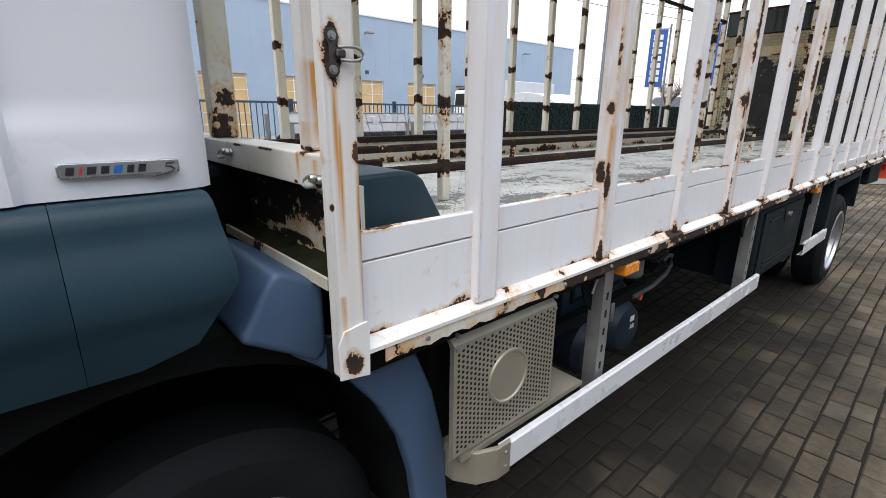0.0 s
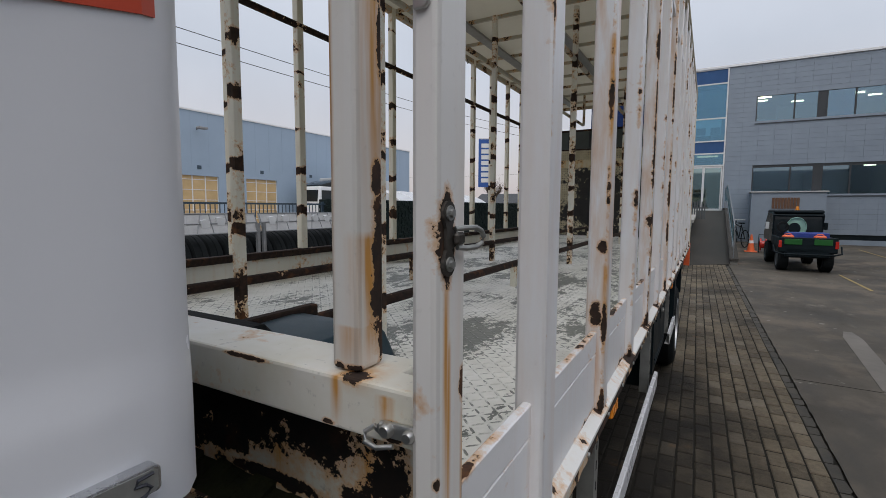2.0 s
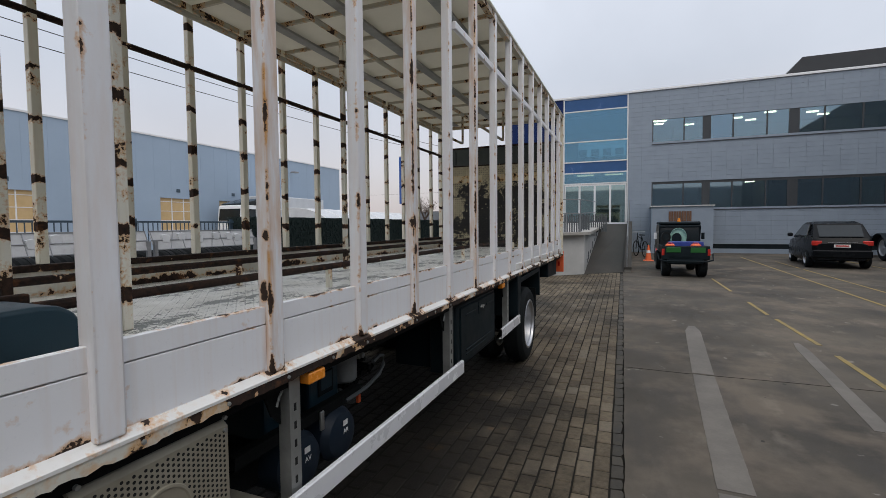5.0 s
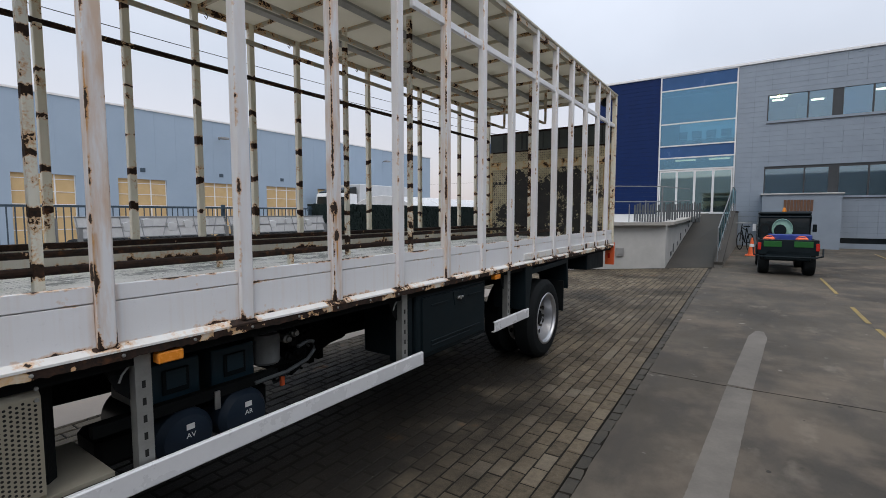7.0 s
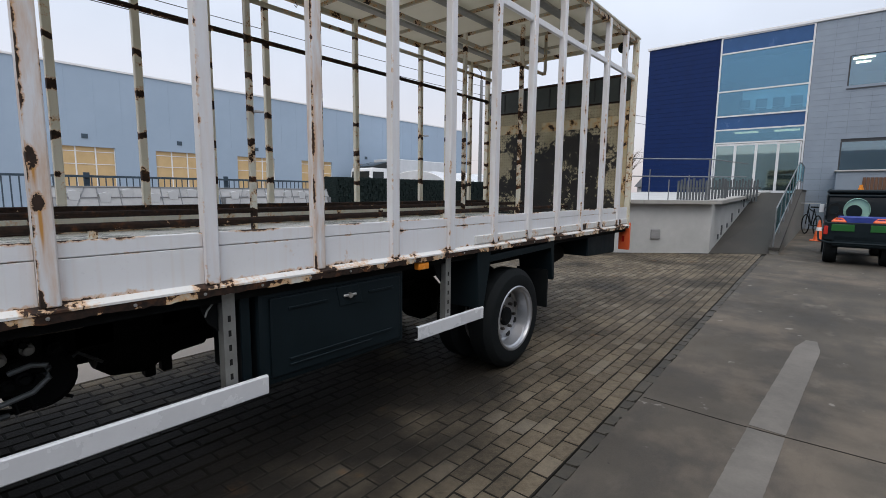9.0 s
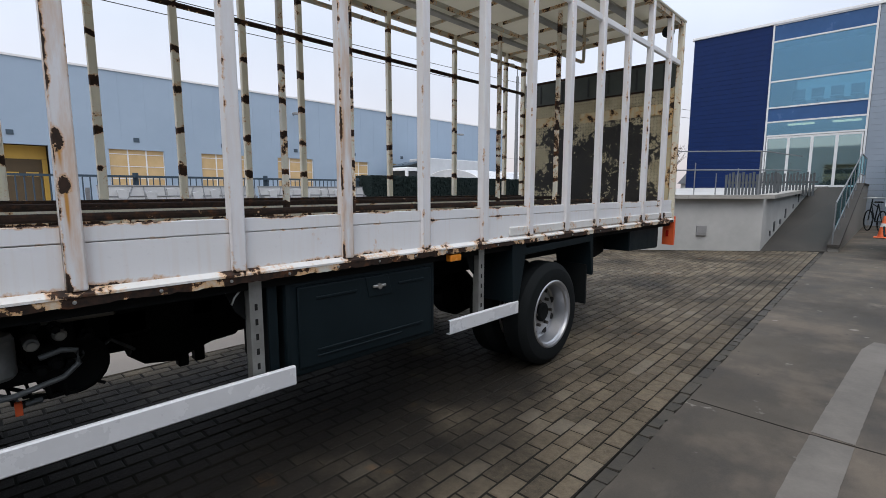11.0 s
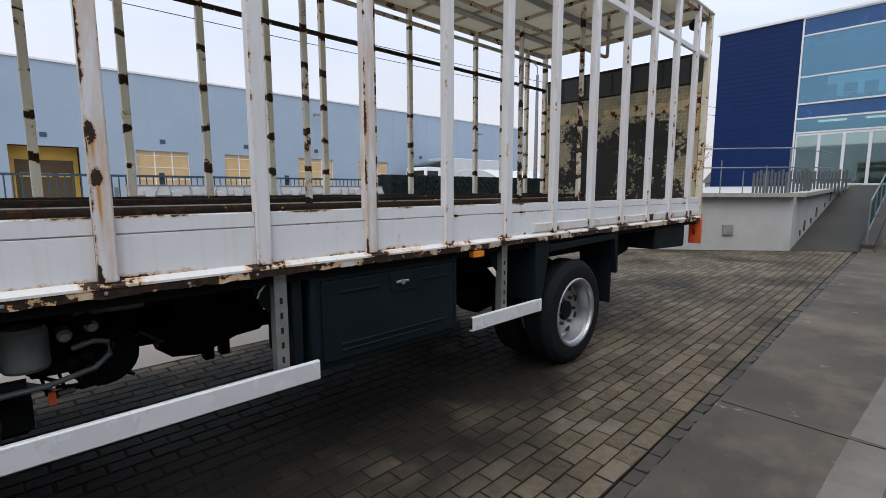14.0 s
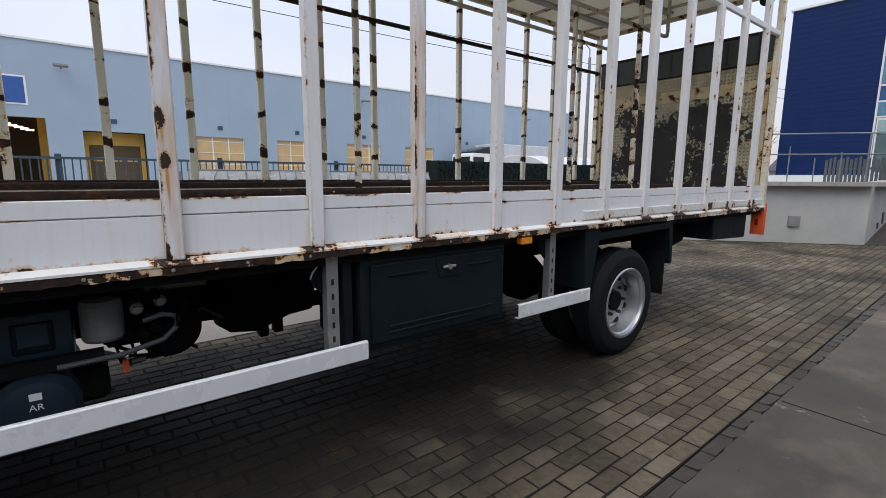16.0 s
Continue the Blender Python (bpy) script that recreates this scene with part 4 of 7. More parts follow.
# slatted steel screens on the terrace
for n_screen, (sx, sy, w, h) in enumerate(((-1.45, 15.6, 1.2, 0.50), (-0.9, 18.2, 1.1, 0.55))):
    scr = thing("steel_screen", "low screen of upright steel slats on the terrace", "screen", group="steel screens")
    for k in range(int(w / 0.075)):
        block("slat", (sx + k * 0.075, sy, TZ0 + 0.02), (sx + k * 0.075 + 0.05, sy + 0.03, TZ0 + 0.08 + h + 0.03 * (k % 3)), m_pipe, scr)
    block("rail", (sx, sy + 0.031, TZ0 + h * 0.7), (sx + w, sy + 0.06, TZ0 + h * 0.7 + 0.05), m_pipe, scr)
bm = bmesh.new()
dd = d.normalized()
p = Vector((-1.25, 13.04, 0.33))
box(bm, (-0.105, -0.045, 0), (0.105, 0.03, 0.22), 0.008)
box(bm, (-0.045, -0.055, 0.06), (0.045, -0.046, 0.15))
sock = solid("wall_socket_box", bm, m_grey, "grey weatherproof socket box on the dock wall", "socket box")
sock.matrix_basis = Matrix.Translation(p) @ Matrix.Rotation(math.atan2(dd.y, dd.x), 4, "Z")

# ---- hall across the yard ----
HX = -27.0
hall = thing("industrial_hall", "long pale blue metal hall with roller doors painted as if lit", "building")
doors = [(2.3, 4.85), (7.2, 9.7), (11.6, 14.1), (16.2, 18.75), (20.8, 23.4), (25.4, 28.0), (-2.6, -0.1)]
HTOP, DTOP, OPEN_TOP = 7.22, 3.38, 3.85
doors[-1] = (-2.6, 0.97)
ys = sorted(doors)
prev = -30.0
bm = bmesh.new()
for a, b in ys:
    box(bm, (HX - 0.2, prev, 0), (HX, a, OPEN_TOP))
    if a > 0:
        box(bm, (HX - 0.2, a, DTOP), (HX, b, OPEN_TOP))
    prev = b
box(bm, (HX - 0.2, prev, 0), (HX, 40.6, OPEN_TOP))
box(bm, (HX - 0.2, -30, OPEN_TOP), (HX, 40.6, HTOP))
box(bm, (HX - 30, 40.4, 0), (HX - 0.2, 40.6, HTOP))
box(bm, (HX - 30, -30, HTOP - 0.3), (HX - 0.2, 40.4, HTOP - 0.1))
bmesh.ops.remove_doubles(bm, verts=bm.verts[:], dist=0.0005)
part("wall", bm, m_hall, hall)
for y in np.arange(-29, 40, 1.15):
    block("seam", (HX, y, OPEN_TOP + 0.02), (HX + 0.006, y + 0.02, HTOP - 0.02), m_hall, hall)
block("roof_edge", (HX - 0.3, -30, HTOP), (HX + 0.06, 40.7, HTOP + 0.09), m_white, hall)
block("inner_wall", (HX - 7, -10, 0), (HX - 6.8, 32, 6.5), m_curtain, hall)
block("inner_column", (HX - 3.4, 0.55, 0), (HX - 3.0, 0.95, 6), m_reveal, hall)
block("inner_ceiling", (HX - 6.7, -10, 4.6), (HX - 0.25, 32, 4.7), m_roofdark, hall)
for k in range(5):
    block("inner_lamp", (HX - 1.0 - k * 0.9, -0.62 + k * 0.16, 3.55), (HX - 0.75 - k * 0.9, -0.30 + k * 0.16, 3.62), m_halllamp, hall, "warm lamp under the hall ceiling")
for i, (a, b) in enumerate(ys):
    if i == 0:
        continue
    door = new("roller_door")
    door.parent = hall
    if i == 1:
        tagged(door, "recessed dock door with a brown curtain and amber reveal")
        block("curtain", (HX - 0.9, a + 0.2, 0), (HX - 0.86, b - 0.2, 2.75), m_curtain, door)
        block("header", (HX - 0.87, a, 2.76), (HX - 0.83, b, DTOP), m_reveal, door)
        for y in (a, b - 0.19):
            block("reveal", (HX - 0.87, y, 0), (HX - 0.80, y + 0.19, 2.75), m_reveal, door)
        for y in (a + 0.35, a + 1.05, a + 1.75):
            block("door_window", (HX - 0.859, y, 1.95), (HX - 0.84, y + 0.45, 2.15), m_reveal, door)
    else:
        tagged(door, "closed sectional door with warm inside light painted on its panels")
        block("door_leaf", (HX - 0.16, a, 0), (HX - 0.12, b, DTOP), m_door, door)
        for z in np.arange(0.65, DTOP, 0.62):
            block("bar", (HX - 0.119, a, z), (HX - 0.10, b, z + 0.035), m_white, door)
        for y in np.linspace(a, b, 4):
            block("bar", (HX - 0.118, y - 0.03, 1.2), (HX - 0.09, y + 0.03, DTOP), m_white, door)
    block("door_number", (HX, (a + b) / 2 - 0.13, DTOP + 0.4), (HX + 0.03, (a + b) / 2 + 0.13, DTOP + 0.62), m_fence, hall, "small dark number plate")
bm = bmesh.new()
box(bm, (HX, -0.85, 4.38), (HX + 0.03, 0.45, 5.65))
win = part("window", bm, m_white, hall, "white framed window with a blue blind")
block("pane", (HX + 0.031, -0.78, 4.45), (HX + 0.036, 0.37, 5.58), m_flag, win)
for y in (1.75, 17.4, 33.1):
    lamp = thing("wall_floodlight", "grey floodlight on a bracket high on the hall", "lamp", pose(HX, y, 6.15))
    bm = bmesh.new()
    tube(bm, [(0, 0, 0), (0.3, 0, 0.12), (0.5, 0, 0.1)], 0.035)
    part("bracket", bm, m_pole, lamp)
    block("head", (0.35, -0.28, -0.02), (0.75, 0.28, 0.1), m_grey, lamp, "", 0.02)
block("window", (HX + 0.0, 34.3, 3.0), (HX + 0.02, 37.4, 3.9), m_darkframe, hall, "dark strip window")


# ---- the truck ----
truck = thing("flatbed_truck", "white rusty flatbed truck with a barred cage body", "truck")
ZB, ZP, ZD, ZR = 1.006, 1.216, 1.075, 3.10    # sill, top of side board, deck, roof
XF, YR = -2.08, 7.32                          # far side, rear end
POST_Y = [0.474] + [0.97 + 0.4975 * k for k in range(13)]


def post(name, x0, x1, y0, y1, z0, z1, material, label=""):
    bm = bmesh.new()
    box(bm, (x0, y0, z0), (x1, y1, z1), 0.006, 2)
    return part(name, bm, material, truck, label, True)


# near side boards, one between each pair of posts
edges = [0.130] + POST_Y + [YR - 0.02]
for a, b in zip(edges, edges[1:]):
    bm = bmesh.new()
    box(bm, (-0.032, a + 0.028, ZB + 0.004), (-0.016, b - 0.028, 1.1585), 0.0015)
    box(bm, (-0.031, a + 0.028, 1.1615), (-0.015, b - 0.028, ZP), 0.0025)
    box(bm, (-0.042, a + 0.0279, 1.10), (-0.0325, b - 0.0279, 1.19))
    part("side_board", bm, m_panel, truck)
bm = bmesh.new()
prism(bm, [(-0.05, ZB - 0.012), (0.010, ZB - 0.012), (0.010, ZB - 0.004), (-0.015, ZB + 0.012), (-0.05, ZB + 0.006)], "y", 0.13, YR)
part("sill_lip", bm, m_lip, truck, "white sill ledge under the side boards, chipped to rust")
# upright face under the ledge, its lower edge eaten away unevenly
rng_l = random.Random(21)
bm = bmesh.new()
rows, y = [], 0.20
while y < YR - 0.01:
    low = ZB - 0.040 + rng_l.uniform(-0.004, 0.004)
    rows.append([bm.verts.new((x, y, z)) for x, z in ((0.0075, ZB - 0.0125), (0.0075, low), (0.004, low), (0.004, ZB - 0.0125))])
    y += rng_l.uniform(0.012, 0.03)
for u, v in zip(rows, rows[1:]):
    for k in range(4):
        bm.faces.new((u[k], u[(k + 1) % 4], v[(k + 1) % 4], v[k]))
bm.faces.new(rows[0])
bm.faces.new(rows[-1][::-1])
bmesh.ops.recalc_face_normals(bm, faces=bm.faces[:])
part("sill_face", bm, m_sillface, truck, "brown rusted sill face with scraps of white paint")
block("sill_strip", (-0.016, 4.22, ZB + 0.02), (-0.004, YR - 0.05, ZB + 0.075), m_lip, truck, "", 0.003)
block("sill_beam", (-0.10, 0.13, ZB - 0.080), (-0.035, YR, ZB - 0.015), m_under, truck)
for k, y in enumerate(POST_Y):
    w = 0.031 if k == 0 else 0.027
    post("side_post", -0.045, 0.006, y - w, y + w, ZB + 0.006, ZR, m_post_rust if k in (1, 3, 5) else m_post)
post("corner_post", -0.018, 0.01, 0.102, 0.158, 0.965, ZR, m_corner, "wide corner post with orange rust runs")
post("corner_post", -0.055, 0.006, YR - 0.045, YR, 0.97, ZR, m_rearpost, "cream rear corner post with rust")
# far side
bm = bmesh.new()
box(bm, (XF, 0.13, ZB), (XF + 0.02, YR, ZP), 0.003)
part("far_side_board", bm, m_farboard, truck)
bm = bmesh.new()
box(bm, (XF - 0.005, 0.13, ZP + 0.001), (XF + 0.05, YR, ZP + 0.04), 0.004)
part("far_top_rail", bm, m_rail, truck, "brown rusted rail")
for y in POST_Y:
    post("far_post", XF, XF + 0.045, y - 0.07, y - 0.02, ZP + 0.041, ZR, m_far)
post("corner_post", XF, XF + 0.06, 0.1, 0.168, 0.97, ZR, m_far)
post("corner_post", XF, XF + 0.06, YR - 0.05, YR, 0.97, ZR, m_far)
for z in (2.64,):
    bm = bmesh.new()
    rod(bm, (XF + 0.03, 0.15, z), (XF + 0.03, YR - 0.05, z), 0.02, 10)
    part("far_tube", bm, m_rail, truck)
# near upper rail
bm = bmesh.new()
box(bm, (-0.04, 2.6, 2.66), (-0.01, YR - 0.045, 2.71), 0.005)
part("upper_rail", bm, m_post, truck)

# deck
bm = bmesh.new()
box(bm, (XF + 0.021, 0.201, ZD - 0.03), (-0.0425, YR - 0.06, ZD))
part("deck", bm, m_deck, truck, "worn tread-plate deck with flaking white paint")
for y in np.arange(0.4, 7.2, 0.62):
    block("cross_member", (XF + 0.06, y, ZD - 0.13), (-0.11, y + 0.05, ZD - 0.031), m_under, truck)
for x in (-0.62, -1.52):
    block("chassis_rail", (x - 0.035, -1.2, 0.70), (x + 0.035, 7.15, 1.0), m_under, truck)

# container guide rails on the deck
for x, z, tall, feet in ((-0.74, 1.205, (1.0, 3.5, 6.0), (2.26, 4.75, 7.1)), (-1.36, 1.232, (0.93, 3.37, 5.85), (2.15, 4.6, 7.0))):
    bm = bmesh.new()
    rod(bm, (x, 0.20, z), (x, 7.2, z), 0.019, 10)
    part("guide_rail", bm, m_rail, truck, "rusted guide rail over the deck")
    for y in tall:
        bm = bmesh.new()
        box(bm, (x - 0.019, y - 0.019, ZD), (x + 0.019, y + 0.019, ZR - 0.03), 0.003)
        part("guide_post", bm, m_inner, truck)
    for y in feet:
        bm = bmesh.new()
        box(bm, (x - 0.016, y - 0.016, ZD), (x + 0.016, y + 0.016, z - 0.015), 0.003)
        part("guide_foot", bm, m_inner, truck)
    bm = bmesh.new()
    tube(bm, [(x, 0.2, 2.67), (x, 6.44, 2.67), (x, 6.49, 2.68), (x, 6.5, 2.72), (x, 6.5, ZR)], 0.018)
    part("hanging_rail", bm, m_roofbar, truck)

# roof
bm = bmesh.new()
box(bm, (XF - 0.01, 0.08, ZR), (0.012, YR + 0.01, ZR + 0.025), 0.006)
part("roof_sheet", bm, m_roof, truck, "thin white roof sheet over the cage")
for y in np.arange(0.45, 7.3, 0.4975):
    block("roof_batten", (XF + 0.03, y, ZR - 0.028), (-0.02, y + 0.022, ZR - 0.0005), m_roofbar, truck)
for x in (-0.32, -1.0, -1.66):
    bm = bmesh.new()
    box(bm, (x - 0.04, 0.15, ZR - 0.05), (x + 0.045, YR - 0.3, ZR - 0.029))
    part("roof_channel", bm, m_zinc, truck, "grey perforated channel under the roof")
bm = bmesh.new()
for x0, x1 in ((XF, XF + 0.04), (-0.045, 0.0)):
    box(bm, (x0, 0.17, ZR - 0.045), (x1, YR - 0.05, ZR - 0.001))
box(bm, (XF + 0.06, YR - 0.045, ZR - 0.045), (-0.06, YR - 0.01, ZR - 0.001))
part("roof_edge", bm, m_roofbar, truck)

# raised tail platform
bm = bmesh.new()
box(bm, (XF + 0.07, YR - 0.02, 1.09), (-0.06, YR + 0.03, 2.45), 0.004)
tail = part("tail_platform", bm, m_tail, truck, "raised steel tail-lift platform, dark with rust")
bm = bmesh.new()
prism(bm, [(YR - 0.015, 2.451), (YR + 0.03, 2.451), (YR + 0.03, 2.72), (YR - 0.015, 2.72)], "x", XF + 0.07, -0.06)
part("platform_strip", bm, m_fieldgrey, tail, "grey-green strip along the platform edge")
block("platform_tip", (XF + 0.065, YR - 0.022, 2.721), (-0.055, YR + 0.034, 2.75), m_rail, tail, "rusted edge bar", 0.004)
for x0, x1 in ((-1.99, -1.30), (-1.18, -0.10)):
    block("platform_bar", (x0, YR - 0.034, 2.16), (x1, YR - 0.0205, 2.28), m_creambar, tail, "raised cream bar with rusted edges", 0.004)
block("platform_edge", (XF + 0.07, YR - 0.032, 1.10), (XF + 0.12, YR - 0.0205, 2.44), m_creambar, tail, "", 0.004)
block("platform_edge", (-0.16, YR - 0.032, 1.10), (-0.062, YR - 0.0205, 2.44), m_creambar, tail, "", 0.004)
for x in (-1.78, -1.46, -1.38, -1.1, -0.84, -0.5, -0.2):
    block("strip_rib", (x, YR - 0.024, 2.47), (x + 0.022, YR - 0.0155, 2.70), m_roofdark, tail, "", 0.002)
block("platform_rib", (XF + 0.09, YR - 0.030, 2.43), (-0.08, YR - 0.0205, 2.448), m_rail, tail, "rusted seam")

# front bulkhead
bm = bmesh.new()
prism(bm, [(XF, 0.112), (-0.019, 0.112), (-0.019, 0.155), (-0.062, 0.157), (-0.062, 0.20), (XF, 0.20)], "z", 1.290, 1.348, 0.004)
part("front_beam", bm, m_beam, truck, "white front beam with peeling paint", True)
bm = bmesh.new()
box(bm, (XF, 0.175, 1.10), (-0.0455, 0.198, 1.289))
part("bulkhead_panel", bm, m_bulk, truck, "peeling rusted panel under the front beam")
bm = bmesh.new()
prism(bm, [(0.108, 1.118), (0.108, 1.139), (0.114, 1.139), (0.116, 1.122), (0.174, 1.122), (0.174, 1.118)], "x", XF, -0.030)
part("front_lip", bm, m_dirtylip, truck, "white chipped lip under the bulkhead")
rng_m = random.Random(12)
bm = bmesh.new()
x = XF + 0.01
while x < -0.05:
    w = rng_m.uniform(0.02, 0.05)
    prism(bm, [(0.1165 + rng_m.uniform(0, 0.006), 1.1222), (0.120, 1.127 + rng_m.uniform(0, 0.004)), (0.15, 1.131 + rng_m.uniform(0, 0.006)), (0.1745, 1.136 + rng_m.uniform(0, 0.012)), (0.1745, 1.1222)], "x", x, x + w)
    x += w + 0.0005
part("moss", bm, m_moss, truck, "dark damp moss and dirt lying in the gutter")
for x0, x1, y1, mat in ((-0.136, -0.098, 0.170, m_front), (-0.665, -0.612, 0.185, m_beam), (-1.54, -1.47, 0.16, m_beam), (-2.005, -1.935, 0.17, m_beam)):
    post("front_post", x0, x1, 0.125, y1, 1.349, ZR, mat)

# moulded hump at the front of the deck
bm = bmesh.new()
prism(bm, [(0.2, ZD), (0.2, 1.235), (0.60, 1.245), (0.65, 1.238), (0.685, 1.215), (0.705, 1.18), (0.77, ZD)], "x", -0.73, -0.475, 0.015, 3)
part("wheel_hump", bm, m_plastic, truck, "dark blue-grey moulded plastic hump", 30)

block("hump_frame", (-0.752, 0.201, 1.222), (-0.722, 0.70, 1.254), m_rail, truck, "rusted angle along the hump", 0.004)
block("hump_frame", (-0.722, 0.201, 1.236), (-0.30, 0.218, 1.252), m_rail, truck, "", 0.003)
# unseen black boxes under the far side of the frame, added to block low light
for y0, y1, r in ((0.75, 2.05, 0.24), (3.30, 4.15, 0.20)):
    bm = bmesh.new()
    box(bm, (-2.02, y0, 0.86 - 2 * r), (-1.58, y1, 0.90), 0.06, 3)
    part("fuel_tank", bm, m_under, truck, "unseen black box added under the far side to block light", True)

# cab: rear corner panel
bm = bmesh.new()
sec = [(-0.40, -0.092), (-0.272, -0.088), (-0.262, -0.090), (-0.252, -0.102), (-0.11, -0.1055), (-0.064, -0.110), (-0.041, -0.119), (-0.025, -0.135), (-0.022, -2.0), (-0.40, -2.0)]
CZ = [1.30, 1.305, 1.38, 1.395, 1.412, 1.43, 1.66, 1.90, 2.6]
inset = [0.0, 0.0, 0.0, 0.004, 0.011, 0.014, 0.010, 0.012, 0.05]
rows = []
for z, i in zip(CZ, inset):
    rows.append([bm.verts.new((x - (0.012 + i * (1.0 if y < -0.2 else 0.55 if y < -0.1 else 0.15) if x > -0.2 else 0), y, z)) for y, x in sec])
for a, b in zip(rows, rows[1:]):
    for k in range(len(sec)):
        bm.faces.new((a[k], a[(k + 1) % len(sec)], b[(k + 1) % len(sec)], b[k]))
bm.faces.new(rows[0][::-1])
bm.faces.new(rows[-1])
bmesh.ops.recalc_face_normals(bm, faces=bm.faces[:])
cab = part("cab", bm, m_cab, truck, "white cab corner panel", 30)
block("cab_front", (-2.0, -1.9, 1.0), (-0.09, -0.401, 2.55), m_cab, truck, "", 0.05)
bm = bmesh.new()
band = ([], [])
BY = [-0.40, -0.272, -0.262, -0.252, -0.186, -0.11, -0.064, -0.053]
for y in BY:
    x = float(np.interp(y, [p[0] for p in sec[:8]], [p[1] for p in sec[:8]]))
    i = 0.010 * (1.0 if y < -0.2 else 0.55 if y < -0.1 else 0.15)
    for row, z in zip(band, (1.651 + 0.19 * (y + 0.066), 1.756 + 0.19 * (y + 0.066))):
        row.append(bm.verts.new((x - 0.012 - i + 0.0016, y, z)))
for k in range(len(BY) - 1):
    bm.faces.new((band[0][k], band[0][k + 1], band[1][k + 1], band[1][k]))
ret = bmesh.ops.extrude_face_region(bm, geom=bm.faces[:])
bmesh.ops.translate(bm, verts=[e for e in ret["geom"] if isinstance(e, bmesh.types.BMVert)], vec=(-0.004, -0.001, 0))
bmesh.ops.recalc_face_normals(bm, faces=bm.faces[:])
part("red_band", bm, m_red, cab, "red painted band round the cab", True)
# badge
bm = bmesh.new()
plate = [(-0.211, 1.3275), (-0.118, 1.3275), (-0.108, 1.3235), (-0.092, 1.3245), (-0.082, 1.3285), (-0.076, 1.3285), (-0.074, 1.331), (-0.074, 1.345), (-0.077, 1.3475), (-0.211, 1.3475), (-0.215, 1.344), (-0.215, 1.331)]
prism(bm, plate, "x", -0.119, -0.1075, 0.0012)
badge = part("badge", bm, m_chrome, truck, "silver model badge with dark lettering blocks")
bm = bmesh.new()
prism(bm, [(-0.2095, 1.3297), (-0.079, 1.3297), (-0.0765, 1.332), (-0.0765, 1.3435), (-0.079, 1.3455), (-0.2095, 1.3455), (-0.2125, 1.343), (-0.2125, 1.332)], "x", -0.1076, -0.1069)
part("badge_field", bm, m_zinc, badge)
y = -0.207
for k, w in enumerate((0.009, 0.003, 0.010, 0.009, 0.010, 0.008, 0.009)):
    bm = bmesh.new()
    prism(bm, [(y, 1.3325), (y + w, 1.3325), (y + w + 0.0025, 1.3425), (y + 0.0025, 1.3425)], "x", -0.1070, -0.1062)
    if k not in (1,):
        prism(bm, [(y + w * 0.35, 1.3348), (y + w * 0.8, 1.3348), (y + w * 0.8 + 0.0012, 1.3402), (y + w * 0.35 + 0.0012, 1.3402)], "x", -0.1061, -0.1058)
    part("mark", bm, m_badge_blue if k == 4 else m_badge_red if k == 1 else m_badge_dark, badge)
    y += w + 0.0052
bm = bmesh.new()
tube(bm, [(-0.1064, -0.080, 1.3435), (-0.1064, -0.090, 1.3425), (-0.1064, -0.092, 1.3385), (-0.1064, -0.085, 1.3375), (-0.1064, -0.0815, 1.334), (-0.1064, -0.085, 1.330), (-0.1064, -0.096, 1.3275), (-0.1064, -0.106, 1.3258)], 0.0013, 6)
part("mark", bm, m_badge_dark, badge)
# plastic skirt of the cab, in two mouldings with a crease along each
def skirt_piece(y0, y1, cuts):
    bm = bmesh.new()
    prism(bm, [(-0.6, 1.297), (-0.107, 1.297), (-0.094, 1.2945), (-0.084, 1.288), (-0.0775, 1.277), (-0.0745, 1.262), (-0.073, 1.248), (-0.069, 1.235), (-0.0625, 1.219), (-0.057, 1.202), (-0.053, 1.185), (-0.0512, 1.168), (-0.052, 1.150), (-0.056, 1.134), (-0.064, 1.118), (-0.068, 1.100), (-0.085, 1.045), (-0.6, 1.045)], "y", y0, y1)
    for (ya, za), (yb, zb) in cuts:
        nrm = Vector((0, -(zb - za), yb - ya))
        geom = bm.verts[:] + bm.edges[:] + bm.faces[:]
        cut = bmesh.ops.bisect_plane(bm, geom=geom, plane_co=(0, ya, za), plane_no=nrm, clear_outer=True)
        bmesh.ops.holes_fill(bm, edges=[e for e in bm.edges if len(e.link_faces) == 1], sides=0)
    bmesh.ops.recalc_face_normals(bm, faces=bm.faces[:])
    return part("cab_skirt", bm, m_plastic, truck, "dark blue-grey moulded plastic cab skirt", 35)


skirt_piece(-0.232, -0.027, [((-0.15, 1.05), (-0.09, 1.066))[::-1], ((-0.09, 1.066), (-0.028, 1.16))[::-1], ((-0.027, 1.19), (-0.045, 1.30))[::-1]])
skirt_piece(-1.9, -0.2330, [])


